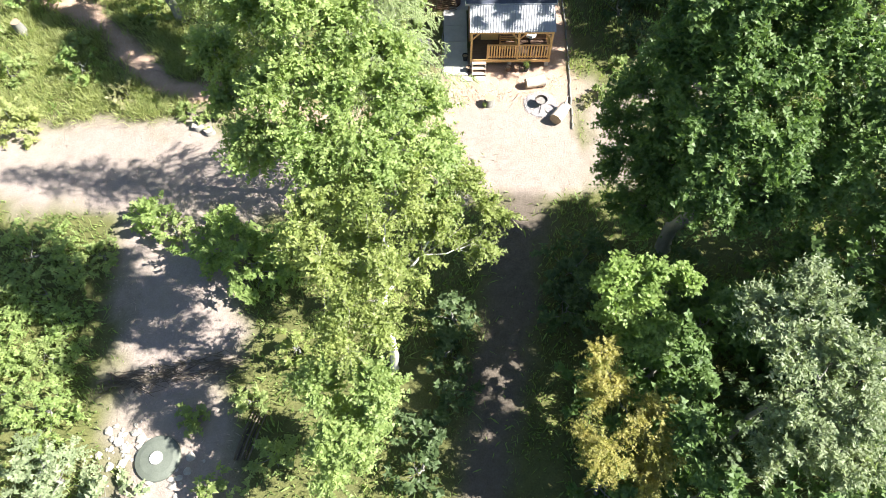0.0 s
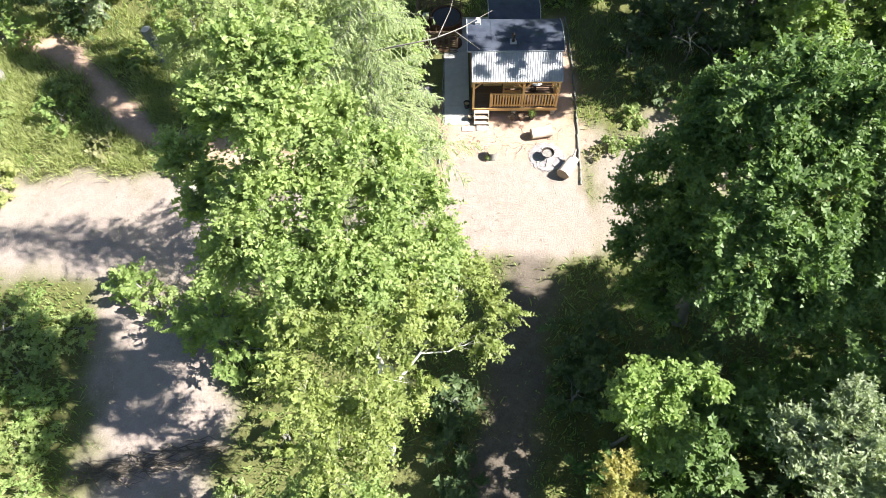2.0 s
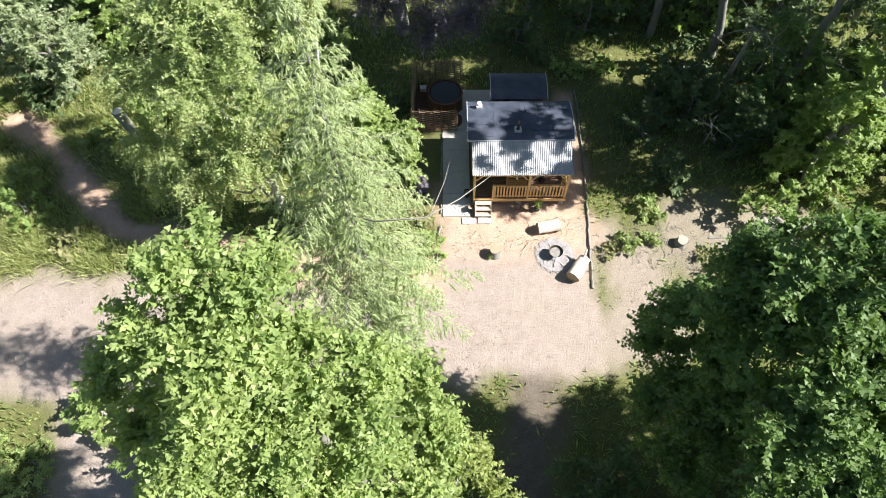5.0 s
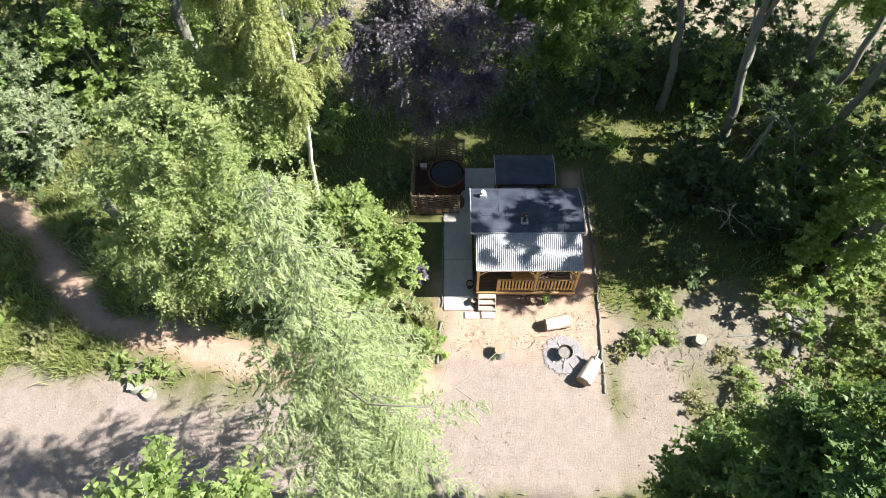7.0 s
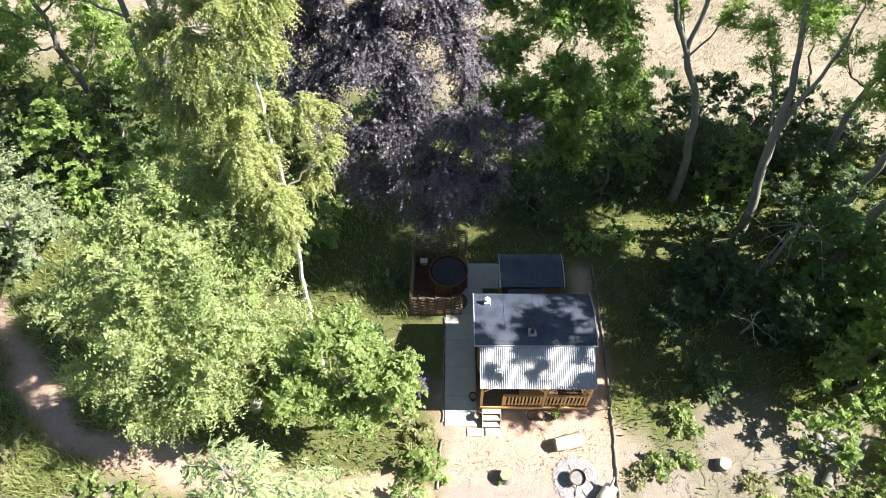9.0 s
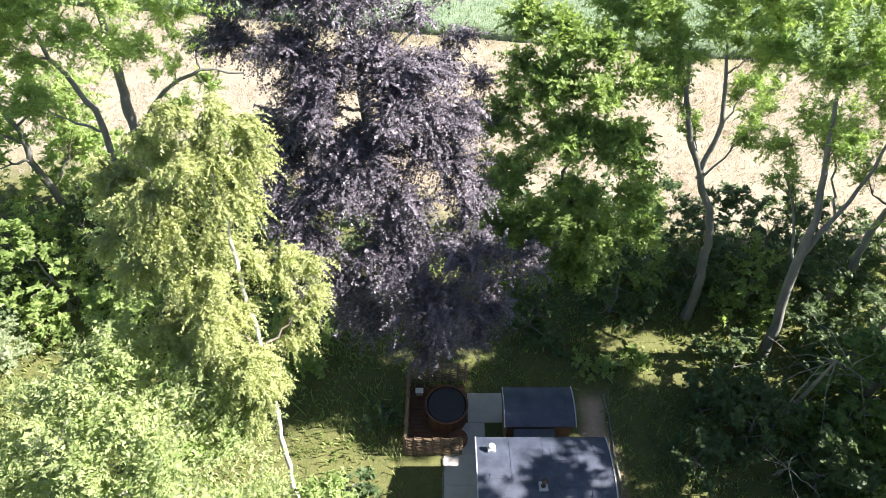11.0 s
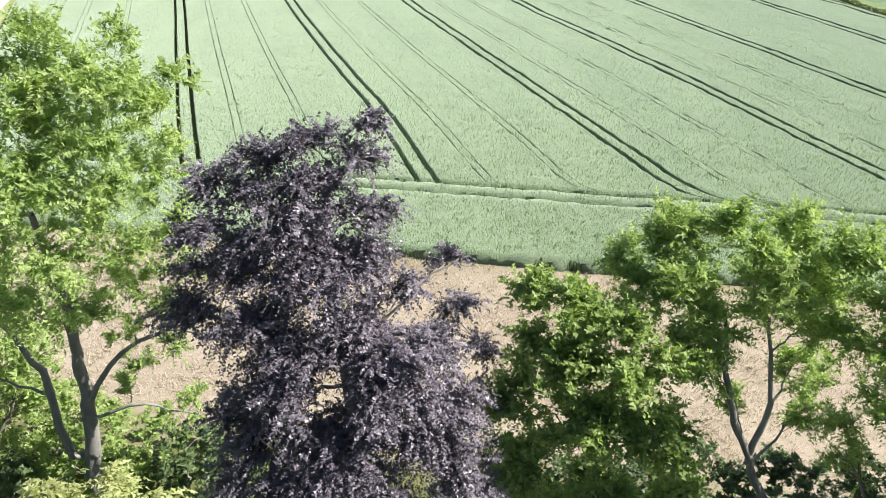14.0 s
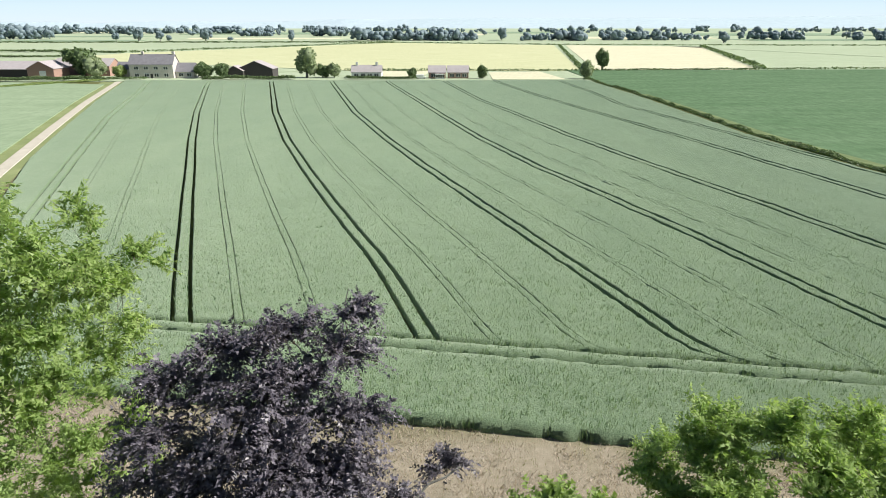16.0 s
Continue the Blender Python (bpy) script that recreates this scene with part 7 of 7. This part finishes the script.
def hurdle(name, label, a, b2, h, seed):
    """A woven hurdle: uprights with rods running in and out of them."""
    rng = np.random.default_rng(seed)
    ob = thing(name, a[0], a[1], 0, label, "fence", "woven hurdles")
    d = np.array(b2, float) - a
    L = np.hypot(*d)
    d /= L
    side = np.array([-d[1], d[0]])
    n = max(4, int(L / 0.30) + 1)
    xs = np.linspace(0.04, L - 0.04, n)
    for k, s in enumerate(xs):
        p = d * s
        top = h + rng.uniform(0.02, 0.16)
        tubes("upright", [(np.array([(p[0], p[1], -0.05), (p[0], p[1], h * 0.5), (p[0], p[1], top)]), np.array([0.024, 0.022, 0.018]), 6)], WILLOW, ob)
    rods = int(h / 0.065)
    for j in range(rods):
        z = 0.06 + j * 0.065
        t = np.linspace(-0.04, L + 0.06, 3 * n)
        off = 0.028 * np.sin((t / (L / (n - 1))) * math.pi + (j % 2) * math.pi)
        q = d * t[:, None] + side * off[:, None]
        q = np.c_[q, z + rng.normal(0, 0.006, len(t)) + 0.01 * np.sin(t * 2 + j)]
        tubes("rod", [(q, np.full(len(t), rng.uniform(0.013, 0.02)), 5)], WILLOW, ob)
    return ob


WOVEN = "woven willow hurdle screening the hot tub"
hurdle("willow_hurdle", WOVEN, (-4.72, 3.82), (-2.62, 3.82), 1.45, 1)
hurdle("willow_hurdle", WOVEN, (-4.72, 3.92), (-4.66, 6.9), 1.45, 2)
hurdle("willow_hurdle", WOVEN, (-4.60, 7.0), (-2.35, 7.0), 1.45, 3)
tub = thing("hot_tub", -3.15, 5.45, 0, "round cedar hot tub with a dark cover", "hot tub")
for k in range(28):
    a0, a1 = k * 2 * math.pi / 28, (k + 0.94) * 2 * math.pi / 28
    bm = bmesh.new()
    ring = [(0.82 * math.cos(a0), 0.82 * math.sin(a0)), (0.82 * math.cos(a1), 0.82 * math.sin(a1)), (0.77 * math.cos(a1), 0.77 * math.sin(a1)), (0.77 * math.cos(a0), 0.77 * math.sin(a0))]
    lo = [bm.verts.new((*q, 0.0)) for q in ring]
    hi = [bm.verts.new((*q, 0.95)) for q in ring]
    bm.faces.new(hi), bm.faces.new(lo[::-1])
    for i in range(4):
        bm.faces.new((lo[i], lo[(i + 1) % 4], hi[(i + 1) % 4], hi[i]))
    part("stave", bm, TUBWOOD, tub)
part("cover", lathe([(0.74, 0.5), (0.74, 0.93), (0.70, 0.96), (0.1, 0.98)], 28), PLASTIC, tub)
part("rim", lathe([(0.78, 0.952), (0.85, 0.952), (0.85, 0.985), (0.78, 0.985)], 28, False), TUBWOOD, tub)
tstep = thing("tub_step", -2.72, 4.42, 0, "curved brown wooden step beside the hot tub", "step")
part("tread", lathe([(0.38, 0.0), (0.38, 0.22), (0.36, 0.24), (0.05, 0.24)], 18), TUBWOOD, tstep)
deck = thing("tub_deck", -3.55, 5.40, 0, "dark timber deck under the hot tub", "deck")
for k in range(18):
    part("plank", boxed(-1.05, 1.15, -1.48 + k * 0.165, -1.48 + k * 0.165 + 0.155, -0.04, 0.03, bevel=0.004), TUBWOOD, deck)
crate = thing("wooden_box", -4.25, 6.45, 0.03, "small pale box on the deck", "box")
part("body", boxed(-0.15, 0.15, -0.11, 0.11, 0, 0.22, bevel=0.01), PALEBOARD, crate)
part("lid", boxed(-0.16, 0.16, -0.12, 0.12, 0.22, 0.25, bevel=0.008), WHITE, crate)

# ---- beside the lane ----
brush = []
rng = np.random.default_rng(8)
for k in range(150):
    s = rng.uniform(0, 1)
    cx, cy = -16.4 + 5.2 * s, -17.3 + 0.9 * s + rng.normal(0, 0.22)
    a, L = rng.normal(0.15, 0.35), rng.uniform(0.4, 1.3)
    z = abs(rng.normal(0, 0.12)) + 0.02
    p = np.array([(cx - math.cos(a) * L / 2, cy - math.sin(a) * L / 2, z), (cx + rng.normal(0, 0.05), cy + rng.normal(0, 0.05), z + 0.06), (cx + math.cos(a) * L / 2, cy + math.sin(a) * L / 2, z + rng.uniform(-0.02, 0.1))])
    brush.append((p, np.array([0.02, 0.015, 0.006]) * rng.uniform(0.6, 1.6), 4))
tagged(tubes("brushwood", brush, TWIG), "long heap of dead brushwood across the clearing", "brushwood", kind="stuff")
litter = []
for k in range(520):
    cx, cy = rng.uniform(4.6, 12.5), rng.normal(-2.7, 0.8)
    a, L = rng.uniform(0, 6.28), rng.uniform(0.06, 0.42)
    z = abs(rng.normal(0, 0.03)) + 0.015
    p = np.array([(cx - math.cos(a) * L / 2, cy - math.sin(a) * L / 2, z), (cx + rng.normal(0, 0.04), cy + rng.normal(0, 0.04), z + 0.03), (cx + math.cos(a) * L / 2, cy + math.sin(a) * L / 2, z)])
    litter.append((p, np.array([0.010, 0.008, 0.003]) * rng.uniform(0.5, 1.5), 3))
tagged(tubes("twig_litter", litter, BARK), "dead twigs and brash strewn over the dry ground", "brushwood", kind="stuff")
for k in range(13):
    cx, cy, r = 11.0 + rng.normal(0, 0.5), -1.75 + rng.normal(0, 0.38), rng.uniform(0.12, 0.2)
    piece = thing("firewood_log", cx, cy, r * 0.9, "pale split log lying in a heap on the dry ground", "log", "heap of firewood", turn=rng.uniform(0, 180))
    L = rng.uniform(0.25, 0.42)
    v, f = tube_arrays(np.array([(-L, 0, 0), (0, 0, 0.01), (L, 0, 0)]), np.array([r, r * 1.02, r]), 10)
    sheet("bark", v + rng.normal(0, 0.008, v.shape), f, BARK, piece, True)
    for e in (-1, 1):
        bm = bmesh.new()
        bm.faces.new([bm.verts.new((e * (L + 0.004), r * 0.98 * math.cos(q * 0.628) * e, r * 0.98 * math.sin(q * 0.628))) for q in range(10)])
        part("cut_end", bm, OLDWOOD, piece)
for x, y, a, L in ((10.4, -1.9, 1.7, 1.5), (11.9, -1.0, 2.2, 1.9), (9.2, -2.6, 0.2, 1.6), (8.8, -2.2, 0.05, 1.3)):
    stick = thing("fallen_pole", x, y, 0, "dead grey pole lying on the dry ground", "pole", "fallen poles")
    t = np.linspace(-0.5, 0.5, 6)
    tubes("stem", [(np.stack([np.cos(a) * L * t + rng.normal(0, 0.02, 6), np.sin(a) * L * t + rng.normal(0, 0.02, 6), np.full(6, 0.05)], -1), np.array([0.05, 0.047, 0.045, 0.04, 0.035, 0.028]), 7)], BARK, stick)
lid = thing("tank_cover", -13.75, -20.05, 0, "large round grey-green tank cover among stones", "tank cover")
part("drum", lathe([(0.82, -0.03), (0.84, 0.10), (0.80, 0.16), (0.60, 0.21), (0.05, 0.24)], 30), plain("grey_green_plastic", (0.10, 0.115, 0.095), (0.16, 0.18, 0.15), 2, 0.55, 0.35), lid)
part("hatch", lathe([(0.24, 0.225), (0.24, 0.27), (0.05, 0.275)], 18), CONCRETE, lid)


def pebble(r, seed):
    rng = np.random.default_rng(seed)
    bm = bmesh.new()
    bmesh.ops.create_icosphere(bm, subdivisions=1, radius=r)
    for q in bm.verts:
        q.co *= rng.uniform(0.75, 1.2)
        q.co.z *= 0.6
    return bm


kinds = []
for k in range(4):
    me = bpy.data.meshes.new("stone")
    bm = pebble(0.11, 20 + k)
    bm.to_mesh(me)
    bm.free()
    me.materials.append(ROCK)
    kinds.append(me)
for k in range(70):
    near = k < 50
    x = rng.normal(-15.1, 0.55) if near else rng.normal(-13.4, 1.0)
    y = rng.normal(-19.7, 0.5) if near else rng.normal(-20.8, 0.35)
    ob = new("stone", kinds[k % 4])
    s = rng.uniform(0.5, 1.9)
    ob.location, ob.scale, ob.rotation_euler = (x, y, 0.03 * s), (s, s * rng.uniform(0.7, 1.2), s), (0, 0, rng.uniform(0, 6.28))
    tagged(ob, "pale limestone lump beside the tank cover", "stone", "stones by the tank cover")
poles = thing("pole_stack", -10.75, -19.2, 0, "dark thin poles lying side by side", "poles")
for k in range(5):
    x = k * 0.13
    tubes("pole", [(np.array([(x - 0.22, -0.9, 0.05), (x + rng.normal(0, 0.03), 0, 0.06), (x + 0.25, 0.9, 0.05)]), np.array([0.035, 0.035, 0.03]), 8)], IRON if k % 2 else TWIG, poles)
fallen = thing("fallen_branch", 9.6, 4.6, 0, "bare dead branches hanging in the scrub", "branch")
for k in range(9):
    a = rng.uniform(0, 6.28)
    q = np.array([(0, 0, 5.4), (math.cos(a) * 0.8, math.sin(a) * 0.8, 5.0 + rng.normal(0, 0.3)), (math.cos(a) * 1.9, math.sin(a) * 1.9 - 0.4, 3.9 + rng.normal(0, 0.7))])
    tubes("twig", [(q, np.array([0.022, 0.014, 0.005]), 5)], BARK, fallen)
tubes("stem", [(np.array([(0, 0.3, -0.05), (0.1, 0.2, 2.6), (0, 0, 5.4)]), np.array([0.10, 0.08, 0.04]), 7)], BARK, fallen)
